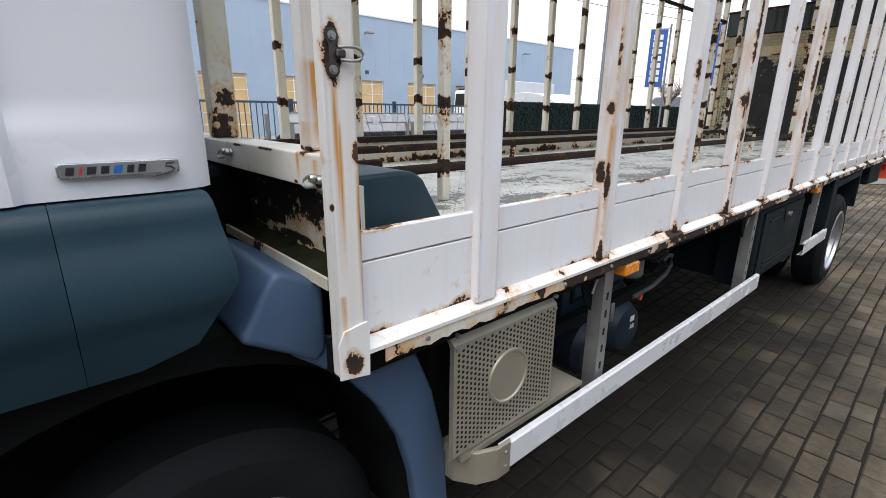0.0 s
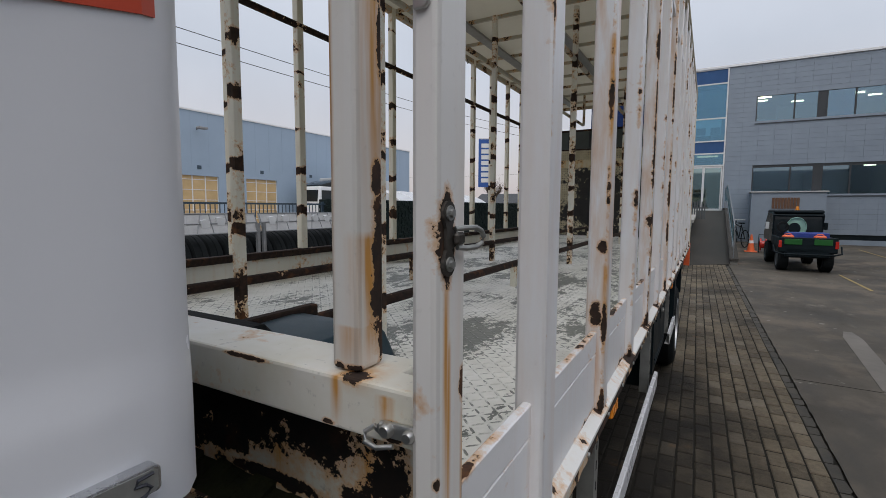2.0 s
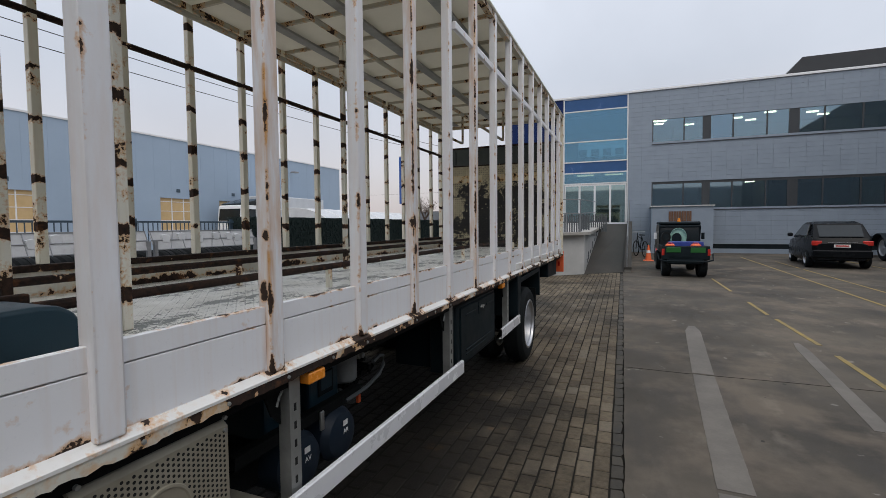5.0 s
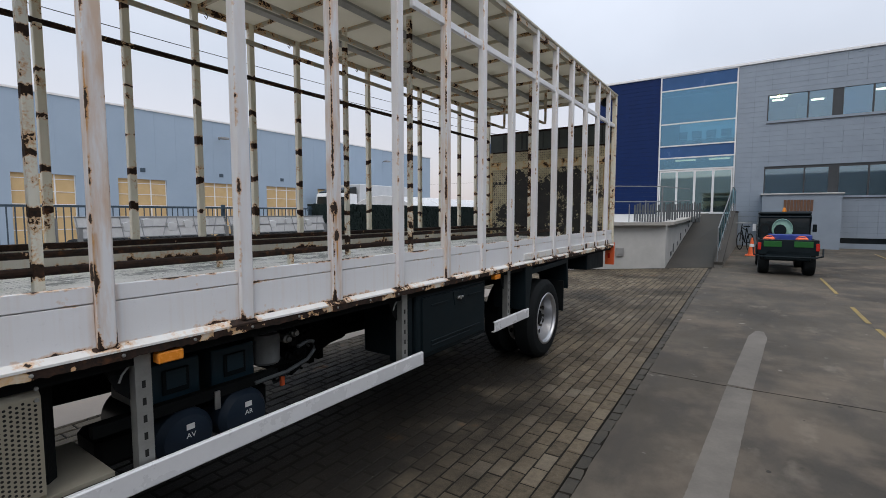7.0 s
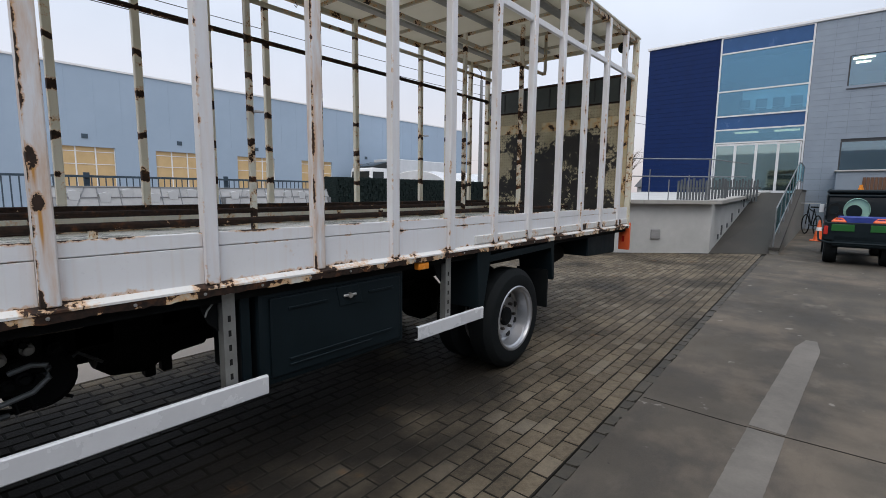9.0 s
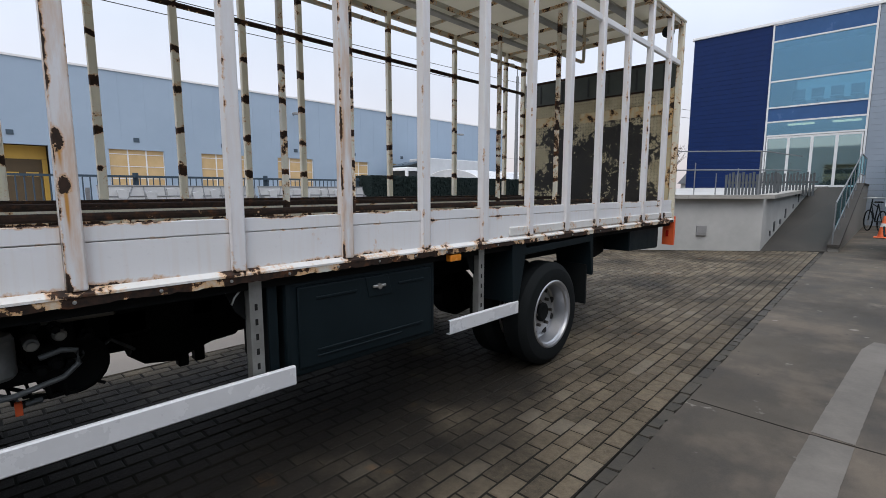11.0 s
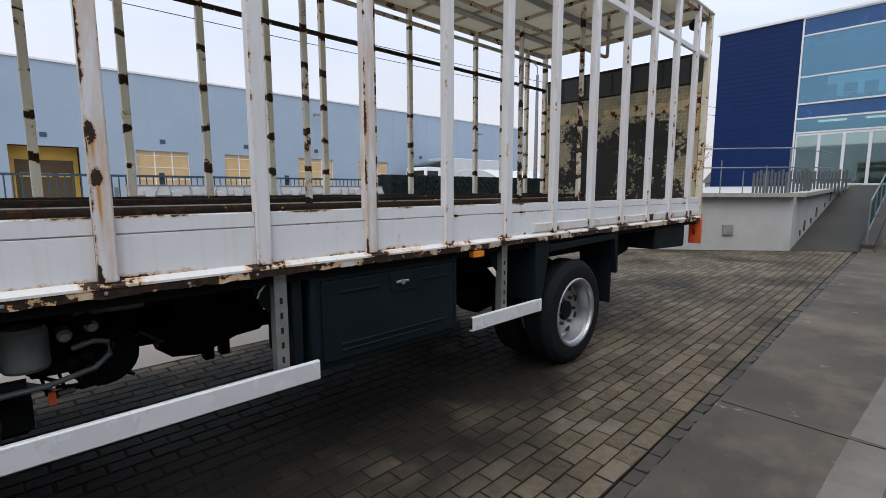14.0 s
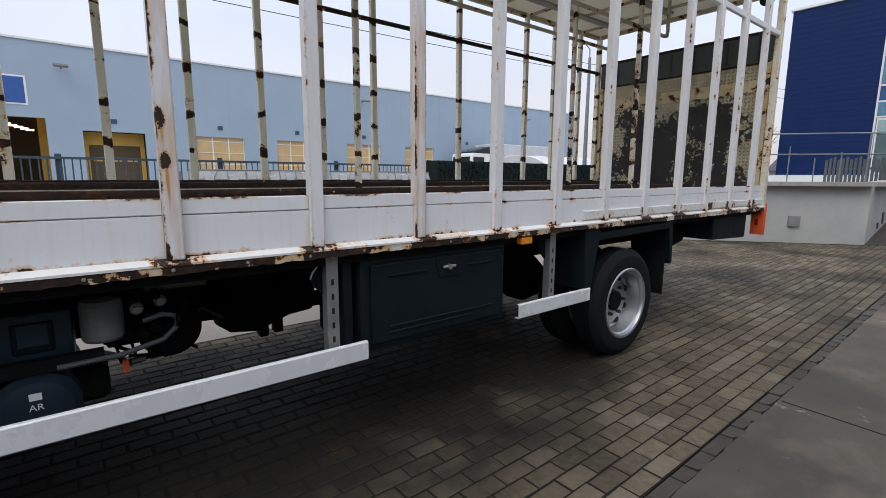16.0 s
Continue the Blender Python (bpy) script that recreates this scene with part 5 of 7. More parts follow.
# wheels
def wheel(name, y, x_out, width, deep, label):
    w = new(name)
    w.parent = truck
    tagged(w, label)
    w.location = (x_out, y, 0.392)
    bm = bmesh.new()
    s = width
    lathe(bm, [(-0.012, 0.245), (0.0, 0.262), (0.004, 0.30), (-0.004, 0.345), (-0.022, 0.375), (-0.045, 0.394), (-s + 0.045, 0.394), (-s + 0.02, 0.37), (-s, 0.30), (-s + 0.012, 0.245)], (0, 0, 0), "x", 56)
    part("tyre", bm, m_rubber, w, "", True)
    bm = bmesh.new()
    lathe(bm, [(-0.004, 0.262), (0.004, 0.252), (0.0, 0.238), (-0.02, 0.232), (-0.03, 0.222), (-0.06, 0.216), (-deep, 0.205), (-deep - 0.01, 0.19), (-deep + 0.01, 0.15), (-deep + 0.012, 0.11), (-deep + 0.012, 0.0), (-deep - 0.03, 0.0), (-deep - 0.03, 0.262)], (0, 0, 0), "x", 56)
    rim = part("rim", bm, m_rim, w, "silver deep-dished steel rim", True)
    # near-black discs paint the shade inside the vent holes
    for k in range(8):
        a = 2 * math.pi * (k + 0.5) / 8
        bm = bmesh.new()
        rod(bm, (-deep - 0.004, 0.172 * math.cos(a), 0.172 * math.sin(a)), (-deep + 0.009, 0.172 * math.cos(a), 0.172 * math.sin(a)), 0.024, 14)
        part("vent_hole", bm, m_hole, rim)
    for k in range(6):
        a = 2 * math.pi * k / 6
        bm = bmesh.new()
        rod(bm, (-deep + 0.01, 0.105 * math.cos(a), 0.105 * math.sin(a)), (-deep + 0.04, 0.105 * math.cos(a), 0.105 * math.sin(a)), 0.013, 6)
        part("wheel_nut", bm, m_iron, rim)
    bm = bmesh.new()
    lathe(bm, [(-deep + 0.012, 0.075), (-deep + 0.03, 0.072), (-deep + 0.04, 0.055), (-deep + 0.042, 0.0)], (0, 0, 0), "x", 28)
    part("hub", bm, m_under, rim, "", True)
    return w


wheel("rear_wheel", 4.785, -0.004, 0.215, 0.115, "rear wheel with a silver rim and black tyre")
wheel("rear_wheel", 4.785, -0.32, 0.215, 0.05, "inner rear wheel")
wheel("rear_wheel", 4.785, -1.55, 0.46, 0.1, "far rear wheel")
wheel("front_wheel", -0.10, -0.18, 0.23, 0.04, "front wheel in the dark arch")
wheel("front_wheel", -0.10, -1.75, 0.23, 0.04, "far front wheel")
bm = bmesh.new()
rod(bm, (-1.6, 4.785, 0.40), (-0.3, 4.785, 0.40), 0.09, 20)
lathe(bm, [(-0.24, 0.03), (-0.2, 0.13), (-0.06, 0.21), (0.06, 0.21), (0.2, 0.13), (0.24, 0.03)], (-1.04, 4.785, 0.42), "x", 28)
rod(bm, (-1.04, -0.2, 0.62), (-1.04, 4.7, 0.46), 0.05, 14)
part("axle", bm, m_under, truck, "", True)

# mudguards
bm = bmesh.new()
prism(bm, [(4.25, 1.0), (4.40, 1.0), (4.42, 0.93), (5.27, 0.95), (5.30, 1.0), (5.40, 1.0), (5.43, 0.62), (5.40, 0.61), (5.35, 0.90), (4.41, 0.88), (4.34, 0.575), (4.27, 0.56)], "x", -0.34, -0.008, 0.006)
part("rear_mudguard", bm, m_black, truck, "black plastic rear mudguard", True)
block("mud_flap", (-0.36, 5.375, 0.36), (-0.05, 5.395, 0.70), m_rubber, truck, "black rubber mud flap")
bm = bmesh.new()
outer = [(0.10, 1.005), (0.124, 0.990), (0.24, 0.966), (0.298, 0.948), (0.352, 0.889), (0.403, 0.764), (0.442, 0.596), (0.457, 0.402), (0.457, 0.33)]
inner = [(0.354, 0.33), (0.352, 0.43), (0.340, 0.54), (0.307, 0.666), (0.248, 0.787), (0.181, 0.878), (0.109, 0.942), (0.06, 0.982)]
prism(bm, outer + inner, "x", -0.135, -0.095, 0.010, 3)
arch = part("front_mudguard", bm, m_fender, truck, "blue-grey plastic front mudguard", 40)
bm = bmesh.new()
prism(bm, outer + inner, "x", -0.5, -0.1355)
part("mudguard_inside", bm, m_under, truck)
bm = bmesh.new()
shell = [(-0.15 + 0.56 * math.cos(t), 0.42 + 0.56 * math.sin(t)) for t in np.linspace(0.9, math.pi, 15)]
prism(bm, shell + [(-0.71, 1.03), (0.15, 1.03)], "x", -0.55, -0.16)
part("arch_liner", bm, m_under, truck)
block("engine_block", (-1.5, -1.2, 0.45), (-0.56, 0.42, 1.28), m_under, truck, "", 0.02)
bm = bmesh.new()
prism(bm, [(-0.028, 1.037), (-0.012, 1.064), (0.022, 1.122), (0.042, 1.150), (0.072, 1.142), (0.122, 1.112), (0.131, 1.098), (0.131, 0.975), (0.109, 0.950), (0.06, 0.985), (0.0, 1.020)], "x", -0.42, -0.088, 0.014, 4)
part("mudguard_cap", bm, m_fender, arch, "", 40)

# perforated silencer guard
bm = bmesh.new()
prism(bm, [(-0.045, 0.58), (-0.03, 0.60), (-0.03, 0.905), (-0.042, 0.915), (-0.10, 0.975), (-0.12, 0.975), (-0.05, 0.905), (-0.045, 0.895)], "y", 0.41, 0.80)
guard = part("silencer_guard", bm, m_guard, truck, "perforated pale steel silencer guard")
# thin near-black discs on whole sheet stand for the shaded holes
bm = bmesh.new()
for i in range(27):
    for j in range(21):
        y, z = 0.425 + i * 0.0139, 0.615 + j * 0.0139 + (0.007 if i % 2 else 0)
        if (y - 0.605) ** 2 + (z - 0.755) ** 2 < 0.0065 or z > 0.898:
            continue
        rod(bm, (-0.0305, y, z), (-0.0296, y, z), 0.0042, 8)
for i in range(25):
    for j in range(4):
        y, t = 0.43 + i * 0.0145 + (0.007 if j % 2 else 0), 0.16 + j * 0.22
        p = Vector((-0.042 - 0.058 * t, y, 0.915 + 0.06 * t))
        nrm = Vector((0.06, 0, 0.058)).normalized()
        rod(bm, p - nrm * 0.0005, p + nrm * 0.0006, 0.004, 8)
tagged(part("perforation", bm, m_hole, guard), kind="stuff")
bm = bmesh.new()
lathe(bm, [(-0.001, 0.078), (0.004, 0.076), (0.005, 0.070), (0.001, 0.066), (0.0015, 0.0)], (-0.0295, 0.605, 0.755), "x", 36)
part("emblem_disc", bm, m_guard, guard, "round pressed emblem", True)
for y in (0.42, 0.79):
    for z in (0.93, 0.895):
        bm = bmesh.new()
        rod(bm, (-0.034, y, z), (-0.024, y, z), 0.006, 8)
        part("screw", bm, m_zinc, guard)
block("silencer", (-0.55, 0.40, 0.52), (-0.12, 0.86, 0.96), m_under, truck, "", 0.03)
block("silencer_step", (-0.4, 0.44, 0.57), (-0.032, 0.98, 0.585), m_guard, truck)

# side underrun rails
def underrun(y0, y1, curved):
    bm = bmesh.new()
    prism(bm, [(-0.030, 0.490), (-0.003, 0.490), (0.002, 0.495), (0.002, 0.570), (-0.003, 0.575), (-0.016, 0.575), (-0.016, 0.572), (-0.004, 0.572), (-0.001, 0.568), (-0.001, 0.497), (-0.004, 0.493), (-0.030, 0.493)], "y", y0, y1)
    r = part("underrun_rail", bm, m_alu, truck, "pale aluminium side underrun rail")
    if curved:
        bm = bmesh.new()
        pts = [(0.004, y0 + 0.03), (0.004, y0 - 0.02), (-0.02, y0 - 0.075), (-0.07, y0 - 0.11), (-0.14, y0 - 0.115)]
        inner = [(x - 0.012, y + 0.008) for x, y in pts]
        prism(bm, pts + inner[::-1], "z", 0.484, 0.581, 0.002)
        part("rail_cap", bm, m_guard, r, "rounded end cap")
        bm = bmesh.new()
        for z in (0.51, 0.555):
            rod(bm, (0.0, y0 + 0.012, z), (0.008, y0 + 0.012, z), 0.005, 8)
        part("rivet", bm, m_zinc, r)
    return r


underrun(0.56, 2.675, True)
underrun(3.64, 4.32, False)
for y in (1.08, 2.53, 3.96):
    bm = bmesh.new()
    for a, b in (((-0.078, y - 0.026), (-0.0351, y - 0.022)), ((-0.078, y + 0.022), (-0.0351, y + 0.026)), ((-0.035, y - 0.026), (-0.031, y + 0.026))):
        box(bm, (a[0], a[1], 0.50), (b[0], b[1], 0.965))
    st = part("underrun_strut", bm, m_zinc, truck, "grey slotted steel strut")
    # slots are near-black strips, their shade painted on the closed web
    for k in range(5):
        bm = bmesh.new()
        prism(bm, [(y - 0.006, 0.592 + k * 0.062), (y + 0.006, 0.592 + k * 0.062), (y + 0.006, 0.618 + k * 0.062), (y - 0.006, 0.618 + k * 0.062)], "x", -0.0308, -0.0302)
        part("slot", bm, m_hole, st)
    bm = bmesh.new()
    prism(bm, [(y - 0.13, 0.985), (y - 0.03, 0.985), (y - 0.03, 0.80), (y - 0.07, 0.84)], "x", -0.074, -0.066)
    part("gusset", bm, m_under, st)

# locker
bm = bmesh.new()
box(bm, (-0.5, 2.66, 0.50), (-0.04, 3.56, 0.935), 0.02, 2)
locker = part("locker", bm, m_black, truck, "black plastic locker with a flap handle", True)
bm = bmesh.new()
box(bm, (-0.041, 2.71, 0.535), (-0.03, 3.52, 0.905), 0.008, 2)
lid = part("locker_door", bm, m_black, locker, "", True)
bm = bmesh.new()
prism(bm, [(3.07, 0.90), (3.09, 0.80), (3.24, 0.80), (3.21, 0.90)], "x", -0.031, -0.026, 0.003)
part("handle_recess", bm, m_black, lid)
bm = bmesh.new()
box(bm, (-0.026, 3.11, 0.845), (-0.014, 3.19, 0.858), 0.003)
rod(bm, (-0.028, 3.15, 0.85), (-0.012, 3.15, 0.85), 0.014, 14)
part("handle", bm, m_steel, lid, "small steel turn handle")
for a, b in (((2.80, 0.60), (3.45, 0.612)), ((2.80, 0.575), (3.30, 0.583)), ((2.80, 0.84), (3.02, 0.852)), ((3.28, 0.84), (3.46, 0.852))):
    bm = bmesh.new()
    box(bm, (-0.0305, a[0], a[1]), (-0.0245, b[0], b[1]), 0.002)
    part("ridge", bm, m_black, lid)
block("locker_bracket", (-0.2, 2.585, 0.50), (-0.05, 2.63, 0.985), m_black, truck, "", 0.004)

# air tanks, batteries, filter and pipes
def tank(y, z, r, label_kind):
    bm = bmesh.new()
    lathe(bm, [(0.0, 0.0), (-0.004, r * 0.5), (-0.018, r * 0.82), (-0.05, r), (-0.55, r), (-0.58, r * 0.8), (-0.6, 0.0)], (-0.16, y, z), "x", 40)
    tk = part("air_tank", bm, m_tank, truck, "dark blue compressed-air tank", True)
    block("tank_label", (-0.1625, y - 0.016, z + 0.045), (-0.1600, y + 0.016, z + 0.068), m_label, tk, "small white sticker")
    if label_kind:
        cu = bpy.data.curves.new("tank_letters", "FONT")
        cu.body, cu.size, cu.extrude = label_kind, 0.03, 0.0006
        cu.align_x = "CENTER"
        cu.materials.append(m_label)
        ob = new("tank_letters", cu)
        ob.matrix_basis = Matrix.Translation((-0.1585, y, z + 0.012)) @ Euler((radians(90), 0, radians(90))).to_matrix().to_4x4()
        ob.parent = tk


tank(1.30, 0.525, 0.118, "AV")
tank(1.56, 0.530, 0.118, "AR")
for y0 in (1.19, 1.455):
    bm = bmesh.new()
    box(bm, (-0.62, y0, 0.635), (-0.27, y0 + 0.215, 0.835), 0.012, 2)
    bat = part("battery_box", bm, m_plastic, truck, "blue-grey battery box with a recessed grip", True)
    bm = bmesh.new()
    box(bm, (-0.271, y0 + 0.055, 0.70), (-0.262, y0 + 0.165, 0.805), 0.004)
    part("grip", bm, m_black, bat)
    block("grip_plate", (-0.263, y0 + 0.07, 0.725), (-0.2595, y0 + 0.15, 0.80), m_plastic, bat, "", 0.001)
block("tank_rail", (-0.24, 0.98, 0.645), (-0.20, 1.75, 0.69), m_under, truck)
bm = bmesh.new()
lathe(bm, [(0, 0.0), (0, 0.058), (0.012, 0.066), (0.13, 0.066), (0.148, 0.058), (0.155, 0.0)], (-0.3, 1.755, 0.70), "z", 28)
part("air_dryer", bm, m_filter, truck, "grey air dryer canister", True)
block("valve_block", (-0.44, 1.84, 0.70), (-0.36, 1.99, 0.84), m_under, truck, "dark valve block with fittings", 0.008)
block("valve_tray", (-0.46, 1.76, 0.66), (-0.3, 1.98, 0.699), m_under, truck, "", 0.006)
for k, (y, z) in enumerate(((1.86, 0.80), (1.90, 0.77), (1.94, 0.81), (1.92, 0.72), (1.88, 0.70), (1.82, 0.69))):
    bm = bmesh.new()
    lathe(bm, [(-0.16, 0.0), (-0.16, 0.022), (-0.02, 0.022), (-0.015, 0.014), (0.0, 0.014), (0.0, 0.0)], (-0.25 - 0.02 * (k % 3), y, z), "x", 14)
    part("fitting", bm, m_zinc if k in (0, 2) else m_under, truck, "", True)
bm = bmesh.new()
tube(bm, [(-0.2, 1.62, 0.655), (-0.2, 1.80, 0.66), (-0.2, 1.93, 0.69), (-0.2, 1.975, 0.73), (-0.2, 1.97, 0.775), (-0.2, 1.93, 0.785), (-0.2, 1.87, 0.77)], 0.010)
part("air_pipe", bm, m_pipe, truck, "bent grey air pipe", True)
bm = bmesh.new()
for s in (0, 1, 2, 3):
    tube(bm, [(-0.36, 1.78 + 0.05 * s, 0.70), (-0.3 - 0.02 * s, 1.80 + 0.05 * s, 0.60 - 0.01 * s), (-0.42, 1.90 + 0.04 * s, 0.56), (-0.5, 2.0, 0.66)], 0.008, 6)
part("hose", bm, m_under, truck, "", True)
block("hose_clip", (-0.26, 1.80, 0.575), (-0.245, 1.82, 0.62), m_orange, truck)
block("valve_box", (-0.52, 1.86, 0.84), (-0.36, 2.12, 0.985), m_beige, truck, "drab valve box", 0.006)
# gearbox, hangers and hose coil that show under the sill
bm = bmesh.new()
lathe(bm, [(-0.26, 0.0), (-0.26, 0.12), (-0.2, 0.17), (-0.06, 0.19), (0.02, 0.16), (0.12, 0.13), (0.24, 0.12), (0.26, 0.0)], (-0.85, 2.50, 0.635), "y", 24)
part("gearbox", bm, m_under, truck, "", True)
for y, z in ((2.455, 0.405), (2.535, 0.415)):
    block("hanger", (-0.88, y, z), (-0.82, y + 0.05, 0.60), m_under, truck, "", 0.006)
for y, w, z in ((1.99, 0.07, 0.70), (2.12, 0.16, 0.685), (2.46, 0.10, 0.72), (2.62, 0.06, 0.78)):
    block("bracket", (-0.68, y, z), (-0.585, y + w, 0.80), m_under, truck, "", 0.012)
bm = bmesh.new()
lathe(bm, [(-0.04, 0.0), (-0.04, 0.10), (-0.02, 0.118), (0.02, 0.118), (0.03, 0.10), (0.02, 0.04), (0.02, 0.0)], (-0.43, 1.98, 0.665), "x", 24)
part("brake_booster", bm, m_under, truck, "", True)
block("step_box", (-0.50, 1.02, 0.47), (-0.30, 1.76, 0.60), m_under, truck, "", 0.02)
for y in (2.42, 2.66):
    bm = bmesh.new()
    rod(bm, (-0.07, y, 0.93), (-0.05, y, 0.93), 0.008, 8)
    part("bolt", bm, m_zinc, truck)
block("tank_latch", (-0.195, 1.42, 0.60), (-0.185, 1.445, 0.68), m_steel, truck, "bright steel strap latch", 0.002)

# rear underside
bm = bmesh.new()
prism(bm, [(6.25, 1.0), (7.0, 1.0), (7.0, 0.70), (6.25, 0.73)], "x", -0.4, -0.05, 0.01)
part("rear_box", bm, m_black, truck)
bm = bmesh.new()
prism(bm, [(5.60, 0.99), (5.95, 0.99), (6.05, 0.86), (6.25, 0.80), (6.25, 0.70), (6.05, 0.66), (5.85, 0.66), (5.62, 0.74)], "x", -0.5, -0.3, 0.02)
part("lift_arm", bm, m_under, truck)
block("rear_cross_beam", (-1.9, 7.0, 0.70), (-0.1, 7.15, 0.95), m_under, truck)
bm = bmesh.new()
box(bm, (-0.115, 7.325, 0.705), (0.012, 7.365, 1.03), 0.006, 2)
brd = part("rear_marker_board", bm, m_orange, truck, "orange marker board on the rear corner", True)
block("board_mark", (-0.075, 7.3205, 0.80), (-0.045, 7.3249, 0.87), m_tail_red, brd)
for y, z in ((1.16, 0.938), (3.69, 0.938), (5.67, 0.985)):
    bm = bmesh.new()
    box(bm, (-0.04, y - 0.045, z - 0.02), (0.004, y + 0.045, z + 0.02), 0.005)
    part("side_marker", bm, m_amber, truck, "amber side marker lamp")

# latches and hooks on the corner posts
bm = bmesh.new()
HY = 0.118
plate = [(HY + 0.011 * math.sin(t), 1.519 + 0.011 * math.cos(t)) for t in np.linspace(-2.3, 2.3, 11)] + [(HY + 0.005, 1.505), (HY + 0.013, 1.502), (HY + 0.013, 1.489), (HY + 0.005, 1.486)] + [(HY + 0.011 * math.sin(t), 1.473 + 0.011 * math.cos(t)) for t in np.linspace(0.85, 5.45, 11)] + [(HY - 0.005, 1.486), (HY - 0.005, 1.505)]
prism(bm, plate, "x", 0.0103, 0.0135)
hk = part("hook_plate", bm, m_iron, truck, "rusty iron hook plate with two bolts")
bm = bmesh.new()
tube(bm, [(0.014, HY + 0.010, 1.5045), (0.020, HY + 0.020, 1.5055), (0.024, HY + 0.032, 1.5055), (0.026, HY + 0.040, 1.5020), (0.027, HY + 0.0435, 1.4965), (0.026, HY + 0.042, 1.4905), (0.023, HY + 0.035, 1.4870), (0.019, HY + 0.022, 1.4865), (0.015, HY + 0.012, 1.4875)], 0.0026, 10)
part("hook", bm, m_zinc, hk, "bent iron loop", True)
block("hook_stem", (0.0136, HY + 0.004, 1.490), (0.020, HY + 0.020, 1.5015), m_iron, hk, "", 0.0025)
for z in (1.473, 1.519):
    bm = bmesh.new()
    rod(bm, (0.0134, HY, z), (0.0150, HY, z), 0.0068, 16)
    rod(bm, (0.0150, HY, z), (0.0180, HY, z), 0.0038, 6)
    part("bolt", bm, m_zinc, hk)
for x, y, z in ((-0.028, 0.111, 1.310), (-0.47, 0.111, 1.325)):
    bm = bmesh.new()
    prism(bm, [(x - 0.036, z - 0.004), (x - 0.028, z + 0.006), (x + 0.018, z + 0.008), (x + 0.024, z), (x + 0.018, z - 0.008), (x - 0.028, z - 0.009)], "y", y - 0.006, y - 0.001, 0.001)
    for dx, rr in ((-0.018, 0.0075), (0.008, 0.0065)):
        lathe(bm, [(0.0, 0.0), (0.0, rr * 0.7), (0.003, rr), (0.009, rr)], (x + dx, y - 0.014, z), "y", 14)
    tube(bm, [(x - 0.030, y - 0.010, z + 0.003), (x - 0.040, y - 0.014, z - 0.004), (x - 0.038, y - 0.017, z - 0.012), (x - 0.024, y - 0.017, z - 0.015), (x - 0.008, y - 0.012, z - 0.012)], 0.0026, 10)
    part("latch", bm, m_steel, truck, "bright steel over-centre latch", 40)
bm = bmesh.new()
prism(bm, [(-0.012, 1.690), (0.0, 1.690), (0.003, 1.694), (0.003, 1.708), (0.0, 1.713), (-0.010, 1.716), (-0.013, 1.706)], "y", 0.0965, 0.1015, 0.0015)
prism(bm, [(-0.008, 1.732), (0.002, 1.730), (0.004, 1.738), (0.002, 1.746), (-0.006, 1.747), (-0.009, 1.742)], "y", 0.0955, 0.1015, 0.0015)
hl = part("latch", bm, m_steel, truck, "bright steel over-centre latch high on the corner post", 50)
bm = bmesh.new()
prism(bm, [(-0.026, 1.738), (-0.021, 1.740), (-0.010, 1.732), (-0.006, 1.722), (-0.006, 1.710), (-0.011, 1.706), (-0.018, 1.708), (-0.023, 1.716), (-0.027, 1.728)], "y", 0.084, 0.0945, 0.0025, 3)
part("lever", bm, m_steel, hl, "cast steel lever", 50)
for x, z, r in ((-0.013, 1.722, 0.0028), (-0.003, 1.699, 0.0016), (-0.003, 1.740, 0.0024)):
    bm = bmesh.new()
    rod(bm, (x, 0.0832 if r > 0.0026 else 0.0952, z), (x, 0.0842 if r > 0.0026 else 0.0966, z), r, 12)
    part("rivet", bm, m_hole, hl)
bm = bmesh.new()
tube(bm, [(-0.006, 0.092, 1.736), (-0.003, 0.090, 1.730), (-0.004, 0.089, 1.720), (-0.007, 0.091, 1.714)], 0.0018, 8)
part("link", bm, m_zinc, hl, "", True)
# widened foot of the corner post and moulding beside it
bm = bmesh.new()
prism(bm, [(0.100, 0.965), (0.160, 0.955), (0.163, 1.055), (0.158, 1.062), (0.112, 1.055), (0.099, 1.03)], "x", 0.0102, 0.0142, 0.001)
part("post_foot", bm, m_corner, truck, "rust-patched foot plate of the corner post")

# bolts along the sill
bm = bmesh.new()
lathe(bm, [(0.0, 0.0), (0.0, 0.0062), (0.004, 0.0056), (0.005, 0.0)], (0, 0, 0), "x", 8)
bolt_mesh = finish("bolt", bm, m_zinc)
for k in range(30):
    ob = new("bolt", bolt_mesh)
    ob.location = (0.0078, 0.3 + k * 0.236, ZB - 0.026)
    ob.parent = truck
# pipes and cables behind the tanks
rng_t = random.Random(8)
for k in range(9):
    y0, z0 = 1.72 + 0.035 * k, 0.66 + 0.02 * (k % 4)
    pts = [(-0.30 - 0.015 * k, y0, z0)]
    for j in range(4):
        p = pts[-1]
        pts.append((p[0] + rng_t.uniform(-0.05, 0.03), p[1] + rng_t.uniform(0.0, 0.09), p[2] + rng_t.uniform(-0.07, 0.07)))
    bm = bmesh.new()
    tube(bm, pts, 0.007 if k % 3 else 0.011, 8)
    part("hose", bm, m_pipe if k % 4 == 0 else m_under, truck, "", True)
for y, z in ((1.87, 0.855), (1.93, 0.83), (2.02, 0.79)):
    bm = bmesh.new()
    lathe(bm, [(-0.05, 0.0), (-0.05, 0.018), (-0.02, 0.018), (-0.018, 0.024), (0.0, 0.024), (0.004, 0.014), (0.03, 0.012), (0.03, 0.0)], (-0.33, y, z), "x", 16)
    part("valve_cap", bm, m_under, truck, "", True)
